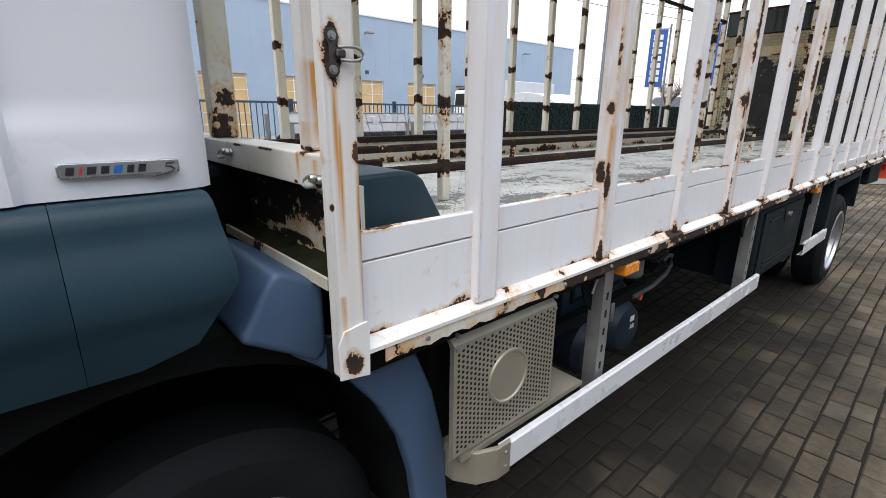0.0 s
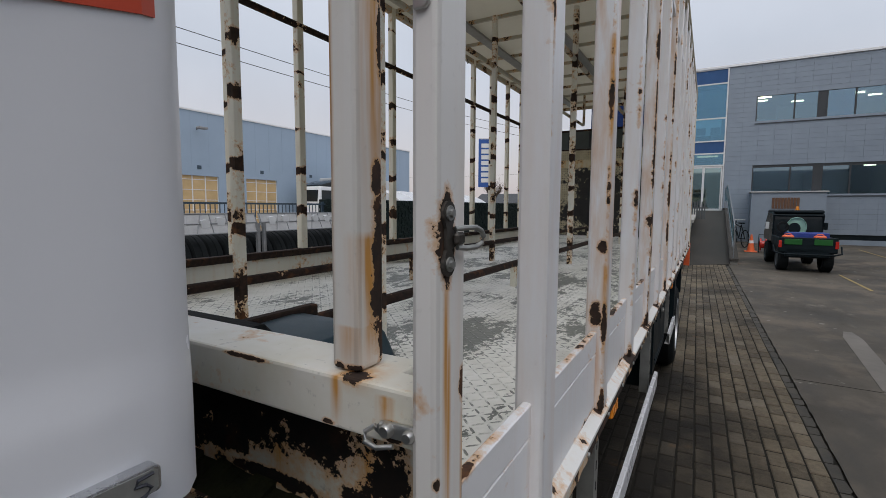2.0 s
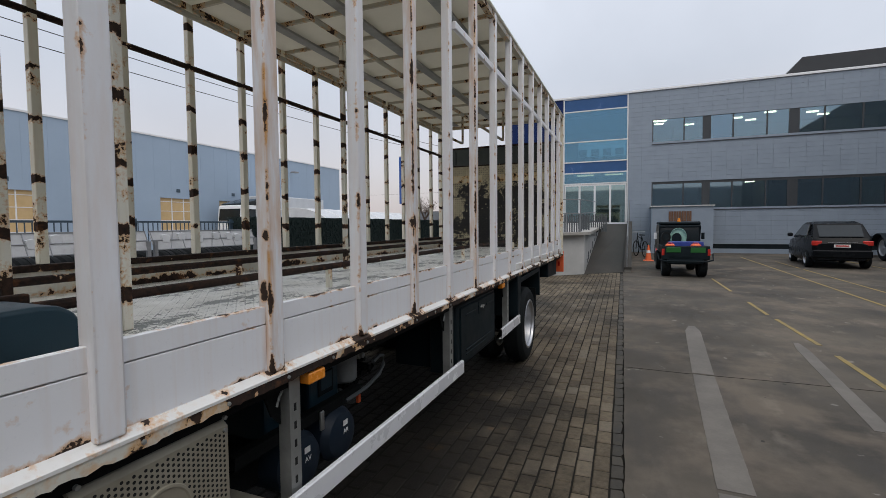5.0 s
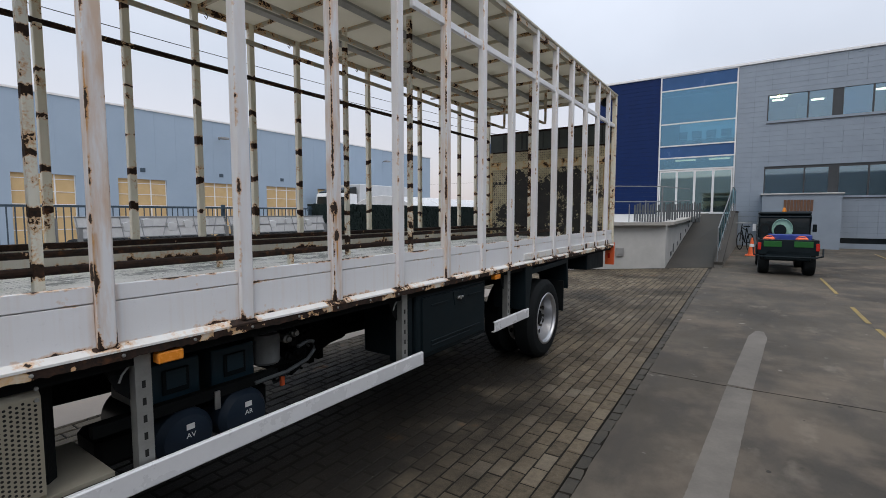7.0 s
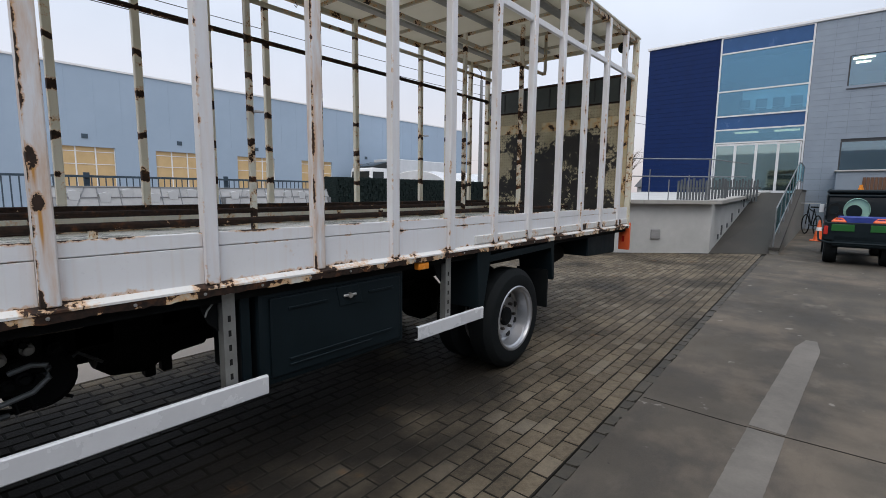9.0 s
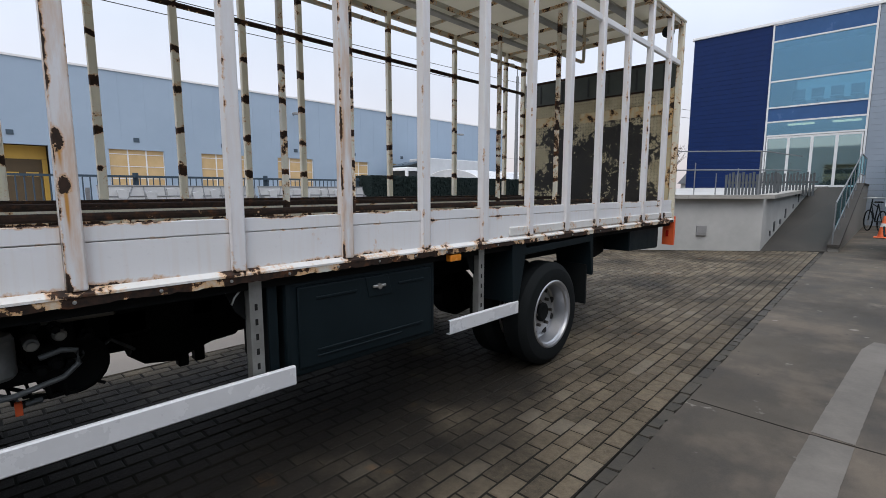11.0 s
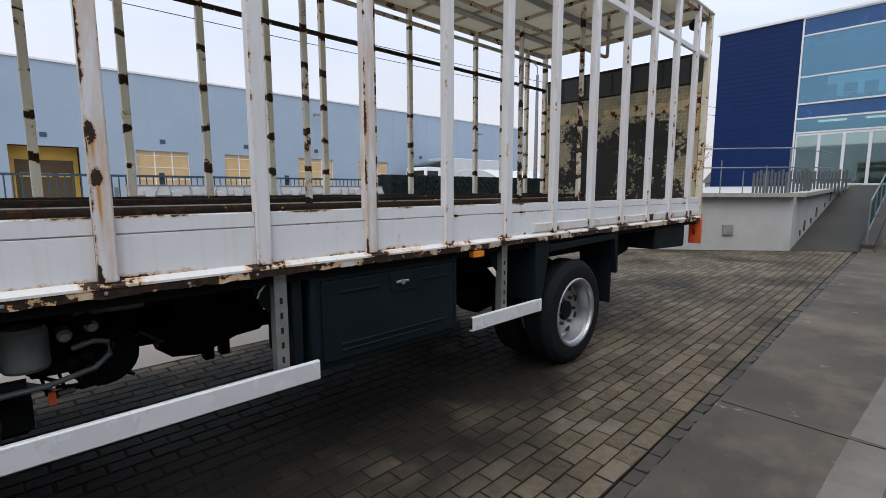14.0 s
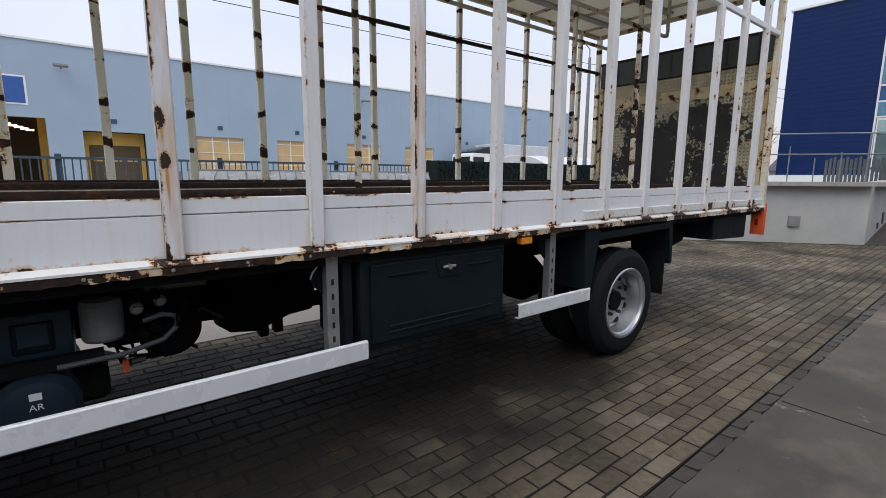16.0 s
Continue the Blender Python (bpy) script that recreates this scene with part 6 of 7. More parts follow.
# bent wire stays by the struts
for y in (1.03, 2.46):
    bm = bmesh.new()
    tube(bm, [(-0.06, y + 0.06, 0.955), (-0.05, y + 0.02, 0.93), (-0.045, y - 0.01, 0.90), (-0.045, y - 0.02, 0.875)], 0.004, 8)
    part("wire_stay", bm, m_zinc, truck, "", True)
# eyelets on the rear corner post and a small lamp under the roof corner
for z in (1.28, 1.62, 2.05, 2.48, 2.86):
    bm = bmesh.new()
    tube(bm, [(-0.012, YR - 0.004, z), (-0.006, YR + 0.012, z + 0.006), (0.0, YR + 0.016, z - 0.004), (0.002, YR + 0.006, z - 0.014)], 0.0032, 8)
    part("eyelet", bm, m_iron, truck, "", True)
bm = bmesh.new()
lathe(bm, [(0.0, 0.0), (0.0, 0.055), (-0.05, 0.06), (-0.07, 0.03), (-0.07, 0.0)], (-0.12, YR - 0.12, 3.0), "y", 20)
part("work_lamp", bm, m_black, truck, "small round black work lamp", True)
bm = bmesh.new()
tube(bm, [(-0.06, YR + 0.002, 3.06), (-0.03, YR + 0.03, 2.99), (-0.01, YR + 0.035, 2.90), (-0.03, YR + 0.02, 2.83), (-0.05, YR + 0.004, 2.88), (-0.04, YR + 0.004, 2.96)], 0.004, 6)
part("lamp_cable", bm, m_wire, truck, "", True)
for y in (0.5, 1.1, 1.75, 2.5, 3.3, 4.2):
    bm = bmesh.new()
    tube(bm, [(XF + 0.05, y, ZR - 0.05), (XF + 0.055, y + 0.015, ZR - 0.075), (XF + 0.055, y + 0.005, ZR - 0.095), (XF + 0.05, y - 0.01, ZR - 0.075)], 0.004, 6)
    part("clip", bm, m_iron, truck)


# ---- yard behind the truck ----
fence = thing("yard_fence", "dark blue steel bar fence along the yard", "fence")
FX, FT = -9.5, 1.63
for z in (0.15, FT - 0.06):
    block("fence_rail", (FX - 0.02, -4, z), (FX + 0.02, 9.9, z + 0.045), m_fence, fence)
bm = bmesh.new()
rod(bm, (0, 0, 0.196), (0, 0, FT - 0.061), 0.012, 8)
bar_mesh = finish("fence_bar", bm, m_fence)
for k in range(115):
    ob = new("fence_bar", bar_mesh)
    ob.location = (FX, -3.9 + k * 0.12, 0)
    ob.parent = fence
for y in np.arange(-4, 10, 2.77):
    block("fence_post", (FX - 0.06, y - 0.05, 0), (FX - 0.021, y + 0.05, FT + 0.04), m_fence, fence)

TYRE_PROFILE = [(-0.13, 0.30), (-0.15, 0.36), (-0.145, 0.44), (-0.115, 0.49), (-0.06, 0.505), (-0.055, 0.49), (0.0, 0.492), (0.005, 0.506), (0.06, 0.505), (0.115, 0.49), (0.145, 0.44), (0.15, 0.36), (0.13, 0.30)]
bm = bmesh.new()
lathe(bm, TYRE_PROFILE, (0, 0, 0), "y", 32, True)
tyre_mesh = finish("loose_tyre", bm, m_rubber, True)
for rack_y in (3.35, 6.0):
    rack = thing("tyre_rack", "grey steel tyre rack with a steep milky cover panel", "rack", pose(-7.9, rack_y, 0), "tyre racks")
    for x in (-0.55, 0.55):
        for y in (-0.03, 2.48):
            block("leg", (x - 0.03, y - 0.03, 0), (x + 0.03, y + 0.03, 1.2 if x > 0 else 1.36), m_pole, rack)
        bm = bmesh.new()
        box(bm, (x - 0.02, 0.0, 0.22), (x + 0.02, 2.45, 0.28))
        part("rail", bm, m_pole, rack)
    bm = bmesh.new()
    prism(bm, [(0.55, 1.03), (0.56, 1.035), (0.41, 1.385), (0.40, 1.38)], "y", -0.06, 2.52)
    part("cover", bm, m_film, rack, "steep milky cover panel")
    for k in range(9):
        y = -0.04 + k * 0.318
        bm = bmesh.new()
        tube(bm, [(0.566, y, 1.04), (0.416, y + (0.16 if k % 3 == 1 else 0.0), 1.39)], 0.009, 6)
        part("cover_bar", bm, m_pole, rack)
    for x, z in ((0.566, 1.04), (0.416, 1.39), (0.49, 1.216)):
        bm = bmesh.new()
        tube(bm, [(x, -0.06, z), (x, 2.52, z)], 0.011, 6)
        part("cover_bar", bm, m_pole, rack)
    rng_k = random.Random(int(rack_y * 10))
    for k in range(6):
        y, z = 0.2 + 0.36 * k + rng_k.uniform(-0.1, 0.1), 1.12 + rng_k.uniform(0, 0.1)
        x = 0.566 - (z - 1.035) * 0.4286
        bm = bmesh.new()
        prism(bm, [(y, z), (y + 0.13, z - 0.015), (y + 0.15, z + 0.12), (y + 0.07, z + 0.15), (y - 0.02, z + 0.13)], "x", x - 0.07, x + 0.004)
        part("film_bag", bm, m_tent, rack, "crumpled clear film bag with papers")
    for k in range(8):
        ob = new("loose_tyre", tyre_mesh)
        tagged(ob, "large black used tyre standing in a rack", "tyre", "tyres in the racks")
        ob.matrix_basis = pose(-7.9 + 0.02 * math.sin(k * 2.1), rack_y + 0.13 + k * 0.312, 0.505 + 0.01, 0, 7 * k, 2 * math.sin(k))

# dark stone gabion wall
bm = bmesh.new()
gx, gy0, gy1, gz = -9.0, 9.95, 27.0, 1.74
box(bm, (gx - 0.8, gy0 + 0.05, 0), (gx - 0.06, gy1, gz - 0.06))
rng_g = random.Random(4)
verts, faces = [], []


def stone(c, s):
    o = len(verts)
    for i in (-1, 1):
        for j in (-1, 1):
            for k in (-1, 1):
                verts.append((c[0] + i * s[0] * rng_g.uniform(0.6, 1), c[1] + j * s[1] * rng_g.uniform(0.6, 1), c[2] + k * s[2] * rng_g.uniform(0.6, 1)))
    for q in ((0, 1, 3, 2), (4, 6, 7, 5), (0, 4, 5, 1), (2, 3, 7, 6), (0, 2, 6, 4), (1, 5, 7, 3)):
        faces.append([o + i for i in q])


for k in range(int((gy1 - gy0) / 0.085)):
    for j in range(22):
        stone((gx - 0.06 + rng_g.uniform(-0.02, 0.03), gy0 + 0.06 + k * 0.085 + rng_g.uniform(-0.02, 0.02), 0.04 + j * 0.079), (0.05, 0.052, 0.048))
    for j in range(6):
        stone((gx - 0.13 - j * 0.11, gy0 + 0.06 + k * 0.085, gz - 0.05 + rng_g.uniform(-0.02, 0.03)), (0.06, 0.052, 0.045))
for j in range(22):
    for k in range(9):
        stone((gx - 0.06 - k * 0.085, gy0 + 0.05, 0.04 + j * 0.079), (0.052, 0.045, 0.048))
core = finish("gabion_core", bm, m_gabion)
gab = thing("gabion_wall", "dark grey stone gabion wall behind the truck", "wall")
ob = new("core", core)
ob.parent = gab
me = bpy.data.meshes.new("stones")
me.from_pydata(verts, [], faces)
me.materials.append(m_gabion)
ob = new("stones", me)
ob.parent = gab
tagged(ob, kind="stuff")
grass_bm = bmesh.new()
for k in range(60):
    a, l = rng_g.uniform(0, 6.3), rng_g.uniform(0.1, 0.3)
    p = Vector((-8.7 + rng_g.uniform(-0.1, 0.1), 9.6 + rng_g.uniform(-0.25, 0.25), 0.0))
    rod(grass_bm, p, p + Vector((0.1 * math.cos(a), 0.1 * math.sin(a), l)), 0.008, 3, 0.001)
m_grass = surface("weed_green", (0.08, 0.11, 0.03), (0.16, 0.18, 0.05), 9, 0.8)
solid("weeds", grass_bm, m_grass, "tuft of yellow-green weeds by the wall", "weeds", "stuff")

# white arched tents beyond the wall
for k, (y0, y1, x) in enumerate(((24.5, 31.5, -19.6), (32.5, 39.5, -20.3))):
    tent = thing("arched_tent", "long white arched storage tent beyond the wall", "tent", group="storage tents")
    bm = bmesh.new()
    prof = [(x + 3.0 * math.cos(a), 1.2 + 1.45 * math.sin(a)) for a in np.linspace(0, math.pi, 17)]
    prism(bm, [(x + 3.0, 0)] + prof + [(x - 3.0, 0)], "y", y0, y1)
    part("cover", bm, m_tent, tent, "", True)
    for y in np.arange(y0 + 0.02, y1, 1.7):
        bm = bmesh.new()
        tube(bm, [(px, y, pz + 0.012) for px, pz in prof], 0.03, 6)
        part("hoop", bm, m_white, tent)

# lorry cab standing beyond the fence
lorry = thing("lorry", "white box lorry with a dark wind deflector beyond the fence", "lorry", pose(-24.9, 25.4, 0, 0, 0, 180))
bm = bmesh.new()
prism(bm, [(-1.1, 0.5), (-1.1, 2.95), (0.85, 2.98), (1.0, 2.9), (1.1, 1.9), (1.15, 0.5)], "x", -1.1, 1.1, 0.05)
part("cab", bm, m_white, lorry, "", True)
bm = bmesh.new()
prism(bm, [(-1.1, 2.99), (-1.1, 3.5), (-0.85, 3.5), (0.75, 3.1), (0.85, 2.99)], "x", -1.05, 1.05, 0.04)
part("deflector", bm, m_carglass, lorry, "dark roof wind deflector", True)
bm = bmesh.new()
prism(bm, [(1.118, 1.9), (1.125, 1.92), (1.03, 2.72), (1.02, 2.70)], "x", -0.95, 0.95)
part("windscreen", bm, m_carglass, lorry)
bm = bmesh.new()
box(bm, (-1.2, -8.0, 0.95), (1.2, -1.3, 3.72), 0.04)
part("box_body", bm, m_tent, lorry, "plain white box body")
for x in (-1.13, 1.12):
    block("side_window", (x, -0.2, 1.95), (x + 0.012, 0.85, 2.7), m_carglass, lorry)
for x in (-1.0, 1.0):
    bm = bmesh.new()
    rod(bm, (x - 0.14, 0.3, 0.5), (x + 0.14, 0.3, 0.5), 0.5, 24)
    part("wheel", bm, m_rubber, lorry)

# lamp post with cables
PX, PY = -13.0, 22.6
mast = thing("street_lamp", "tall concrete mast with a curved street lamp arm", "street lamp")
bm = bmesh.new()
rod(bm, (PX, PY, 0), (PX, PY, 7.2), 0.12, 12, 0.07)
part("mast", bm, m_pole, mast)
bm = bmesh.new()
tube(bm, [(PX, PY, 7.1), (PX - 0.02, PY, 7.6), (PX - 0.2, PY - 0.1, 7.85), (PX - 0.55, PY - 0.3, 7.9)], 0.03)
part("arm", bm, m_pole, mast)
bm = bmesh.new()
box(bm, (PX - 0.85, PY - 0.42, 7.86), (PX - 0.5, PY - 0.25, 7.95), 0.02)
part("lamp_head", bm, m_grey, mast)


def cable(points, sag):
    bm = bmesh.new()
    a, b = Vector(points[0]), Vector(points[1])
    tube(bm, [a.lerp(b, t) - Vector((0, 0, sag * 4 * t * (1 - t))) for t in np.linspace(0, 1, 13)], 0.012, 5)
    return solid("overhead_cable", bm, m_wire, "thin black overhead cable against the sky", "cable", group="overhead cables")


cable(((PX, PY, 6.9), (-13.0, -22, 6.7)), 0.35)
cable(((PX, PY, 6.45), (-13.0, -22, 6.3)), 0.35)
cable(((PX, PY, 6.9), (8, 62, 5.5)), 0.6)
cable(((PX, PY, 6.45), (8, 62, 5.0)), 0.6)
cable(((-60, 62, 6.5), (8, 62, 7)), 0.6)

# blue banners, their wording as plain bars
for x, y in ((-8.34, 18.6), (-6.45, 18.6)):
    ban = thing("banner", "upright blue banner with pale lettering blocks on a pole", "banner", pose(x, y, 0, 0, 0, 28), "blue banners")
    bm = bmesh.new()
    rod(bm, (0.36, 0, 0), (0.36, 0, 4.65), 0.035, 10)
    rod(bm, (-0.32, 0, 4.5), (0.36, 0, 4.5), 0.015, 8)
    part("pole", bm, m_pole, ban)
    block("cloth", (-0.32, -0.006, 2.42), (0.28, 0.006, 4.48), m_flag, ban, "blue banner cloth")
    for k in range(7):
        block("mark", (-0.20, -0.011, 2.62 + k * 0.25), (0.14, -0.007, 2.80 + k * 0.25), m_label, ban)


# bare trees and low houses far off
def bare_tree(x, y, h, seed):
    r = random.Random(seed)
    root = thing("bare_tree", "leafless tree with fine twigs far off", "tree", pose(x, y, 0), "bare trees")
    bm = bmesh.new()
    rod(bm, (0, 0, 0), (0.05, 0, h * 0.4), 0.16, 8, 0.1)
    part("trunk", bm, m_leaf, root)
    bm = bmesh.new()
    tips = []
    for k in range(9):
        a = r.uniform(0, 6.28)
        p = Vector((0.05, 0, h * r.uniform(0.3, 0.42)))
        q = p + Vector((math.cos(a) * h * 0.2, math.sin(a) * h * 0.2, h * r.uniform(0.2, 0.35)))
        rod(bm, p, q, 0.06, 5, 0.03)
        tips.append((p, q))
    for p, q in tips:
        for k in range(16):
            s = p.lerp(q, r.uniform(0.4, 1.0))
            e = s + Vector((r.uniform(-1, 1) * h * 0.14, r.uniform(-1, 1) * h * 0.14, r.uniform(0.05, 0.22) * h))
            rod(bm, s, e, 0.022, 3, 0.006)
            for j in range(3):
                s2 = s.lerp(e, r.uniform(0.4, 1))
                rod(bm, s2, s2 + Vector((r.uniform(-1, 1) * 0.35, r.uniform(-1, 1) * 0.35, r.uniform(0, 0.45))), 0.012, 3, 0.004)
    part("crown", bm, m_leaf, root)


for k, (x, y, h) in enumerate(((-14, 47, 6.5), (-17, 50, 5.5), (-11.5, 52, 6.0), (-9, 55, 5.0), (-24, 55, 6), (-6.8, 46, 4.5))):
    bare_tree(x, y, h, 20 + k)
for k, (x, y, w, h) in enumerate(((-14, 70, 9, 3.6), (-3, 75, 10, 4.2), (-28, 72, 10, 3.8))):
    house = thing("far_house", "low dark-roofed house far behind the yard", "house", pose(x, y, 0), "far houses")
    block("wall", (-w / 2, -3, 0), (w / 2, 3, h * 0.6), m_wall, house)
    bm = bmesh.new()
    prism(bm, [(-3.4, h * 0.6), (0, h), (3.4, h * 0.6)], "x", -w / 2 - 0.3, w / 2 + 0.3)
    part("roof", bm, m_roofdark, house)
    for i in range(3):
        block("window", (-w / 3 + i * w / 3.5, -3.04, 0.9), (-w / 3 + i * w / 3.5 + 1.1, -3.0, h * 0.48), m_carglass, house)

# ---- parked vehicles ----
def disc_wheel(parent, x, y, r, w, rim_mat):
    """A wheel whose outside faces away from the middle of the car."""
    s = 1 if x > 0 else -1
    wh = new("wheel")
    wh.parent = parent
    wh.location = (x, y, r)
    bm = bmesh.new()
    lathe(bm, [(-w, r * 0.6), (-w, r * 0.92), (-w + 0.03, r), (-0.03, r), (0, r * 0.92), (0, r * 0.64)], (0, 0, 0), "x", 32)
    t = part("tyre", bm, m_rubber, wh, "", True)
    bm = bmesh.new()
    lathe(bm, [(-0.005, r * 0.66), (0.003, r * 0.62), (-0.02, r * 0.56), (-0.03, r * 0.2), (-0.01, r * 0.14), (-0.01, 0)], (0, 0, 0), "x", 28)
    rim = part("rim", bm, rim_mat, wh, "", True)
    if s < 0:
        wh.rotation_euler = (0, 0, math.pi)
    return wh


buggy = thing("utility_vehicle", "black off-road utility vehicle with a green tailgate", "utility vehicle", pose(2.33, 13.85, 0, 0, 0, 1.5) @ Matrix.Diagonal((0.83, 1.0, 0.96, 1.0)))
for x in (-0.66, 0.66):
    for y in (0.35, 2.4):
        disc_wheel(buggy, x, y, 0.32, 0.26, m_darkframe)
bm = bmesh.new()
prism(bm, [(-0.1, 0.38), (-0.1, 0.62), (0.0, 0.66), (2.9, 0.66), (3.0, 0.5), (2.9, 0.34), (0.2, 0.34)], "x", -0.52, 0.52, 0.03)
part("chassis", bm, m_black, buggy, "", True)
bm = bmesh.new()
for a, b in (((-0.68, -0.05), (-0.63, 1.25)), ((0.63, -0.05), (0.68, 1.25))):
    box(bm, (a[0], a[1], 0.66), (b[0], b[1], 0.87), 0.01)
box(bm, (-0.63, 1.2, 0.66), (0.63, 1.25, 0.87), 0.01)
box(bm, (-0.63, -0.04, 0.66), (0.63, 1.2, 0.70))
part("cargo_bed", bm, m_black, buggy)
bm = bmesh.new()
box(bm, (-0.69, -0.10, 0.50), (0.69, -0.05, 0.88), 0.015)
gate = part("tailgate", bm, m_black, buggy, "black tailgate with green plates")
for x in (-0.56, 0.14):
    block("plate", (x, -0.112, 0.70), (x + 0.42, -0.101, 0.84), m_green, gate, "green plate", 0.004)
bm = bmesh.new()
tube(bm, [(-0.80, 0.05, 0.66), (-0.78, -0.11, 0.50), (-0.6, -0.18, 0.46), (0.6, -0.18, 0.46), (0.78, -0.11, 0.50), (0.80, 0.05, 0.66)], 0.022)
part("bumper", bm, m_black, buggy, "", True)
for x in (-0.70, 0.62):
    block("tail_lamp", (x, -0.115, 0.62), (x + 0.08, -0.101, 0.80), m_tail_red, buggy, "red tail lamp", 0.006)
bm = bmesh.new()
prism(bm, [(1.3, 0.66), (1.3, 1.40), (1.42, 1.51), (2.3, 1.51), (2.75, 1.05), (2.95, 0.95), (2.95, 0.66)], "x", -0.66, 0.66, 0.04)
hood = part("cab", bm, m_carglass, buggy, "dark glazed cab", True)
bm = bmesh.new()
for x in (-0.64, 0.64):
    tube(bm, [(x, 1.28, 0.7), (x, 1.27, 1.42), (x * 0.96, 1.42, 1.54), (x * 0.96, 2.32, 1.54), (x, 2.8, 1.05)], 0.03)
tube(bm, [(-0.64, 1.27, 1.42), (0.64, 1.27, 1.42)], 0.03)
part("roll_bar", bm, m_black, buggy, "", True)
bm = bmesh.new()
box(bm, (-0.66, 1.28, 1.47), (0.66, 2.36, 1.56), 0.03)
part("roof", bm, m_black, buggy)
bm = bmesh.new()
rod(bm, (0.0, 1.5, 1.56), (0.0, 1.5, 1.59), 0.06, 12)
rod(bm, (0.0, 1.5, 1.59), (0.0, 1.5, 1.67), 0.05, 12, 0.035)
part("beacon", bm, m_amber, buggy, "amber warning beacon")
bm = bmesh.new()
lathe(bm, [(0.0, 0.0), (0.03, 0.18), (0.02, 0.26), (0.0, 0.27), (-0.02, 0.26)], (-0.05, 1.20, 1.10), "y", 30)
disc = part("reel_disc", bm, m_teal, buggy, "pale green disc of a hose reel", True)
bm = bmesh.new()
lathe(bm, [(-0.03, 0.0), (-0.03, 0.15), (-0.005, 0.16)], (-0.10, 1.20, 1.06), "y", 24)
part("reel_hub", bm, m_black, disc, "", True)
bm = bmesh.new()
lathe(bm, [(-0.06, 0.09), (-0.06, 0.145), (0.04, 0.145), (0.04, 0.09)], (-0.52, 0.5, 1.12), "y", 24, True)
part("small_tyre", bm, m_rubber, buggy, "", True)
block("toolbox", (-0.42, 0.3, 0.70), (0.58, 0.9, 0.98), m_blueplate, buggy, "blue box in the cargo bed", 0.01)
for x, y in ((-0.56, 0.15), (0.2, 0.12)):
    bm = bmesh.new()
    box(bm, (x, y, 0.72), (x + 0.28, y + 0.2, 0.92), 0.03)
    tube(bm, [(x + 0.04, y + 0.1, 0.915), (x + 0.08, y + 0.1, 0.95), (x + 0.20, y + 0.1, 0.95), (x + 0.24, y + 0.1, 0.915)], 0.012, 6)
    part("canister", bm, m_orange, buggy, "orange canister")
for x in (-0.80, 0.74):
    block("mirror", (x, 1.6, 1.02), (x + 0.10, 1.68, 1.22), m_white if x < 0 else m_black, buggy, "", 0.01)

car = thing("hatchback_car", "black hatchback car seen from behind", "car", pose(6.95, 17.6, 0, 0, 0, -6))
bm = bmesh.new()
secs = [(-0.02, 0.62, 0.28, 0.78), (0.10, 0.72, 0.24, 0.96), (0.55, 0.80, 0.22, 1.0), (1.6, 0.84, 0.20, 0.98), (2.7, 0.84, 0.20, 0.93), (3.5, 0.80, 0.22, 0.84), (4.05, 0.66, 0.28, 0.66)]
rings = []
for y, w, z0, z1 in secs:
    prof = [(-w * 0.9, z0), (-w, z0 + 0.12), (-w, z0 + (z1 - z0) * 0.55), (-w * 0.94, z1 - 0.04), (-w * 0.8, z1), (w * 0.8, z1), (w * 0.94, z1 - 0.04), (w, z0 + (z1 - z0) * 0.55), (w, z0 + 0.12), (w * 0.9, z0)]
    rings.append([bm.verts.new((px, y, pz)) for px, pz in prof])
for a, b in zip(rings, rings[1:]):
    for k in range(10):
        bm.faces.new((a[k], a[(k + 1) % 10], b[(k + 1) % 10], b[k]))
bm.faces.new(rings[0])
bm.faces.new(rings[-1][::-1])
bmesh.ops.recalc_face_normals(bm, faces=bm.faces[:])
part("body", bm, m_carblack, car, "", True)
bm = bmesh.new()
gh = [(0.12, 0.70, 0.95), (0.55, 0.60, 1.40), (1.0, 0.585, 1.47), (1.9, 0.585, 1.46), (2.35, 0.60, 1.36), (3.0, 0.72, 0.94)]
rings = [[bm.verts.new(c) for c in ((-w - 0.02, y, 0.93), (-w, y, z - 0.03), (-w * 0.85, y, z), (w * 0.85, y, z), (w, y, z - 0.03), (w + 0.02, y, 0.93))] for y, w, z in gh]
for a, b in zip(rings, rings[1:]):
    for k in range(6):
        bm.faces.new((a[k], a[(k + 1) % 6], b[(k + 1) % 6], b[k]))
bm.faces.new(rings[0])
bm.faces.new(rings[-1][::-1])
bmesh.ops.recalc_face_normals(bm, faces=bm.faces[:])
part("roof", bm, m_carblack, car, "", True)
bm = bmesh.new()
prism(bm, [(0.13, 1.0), (0.118, 1.0), (0.50, 1.35), (0.515, 1.345)], "x", -0.54, 0.54)
part("rear_window", bm, m_carglass, car, "dark rear window")
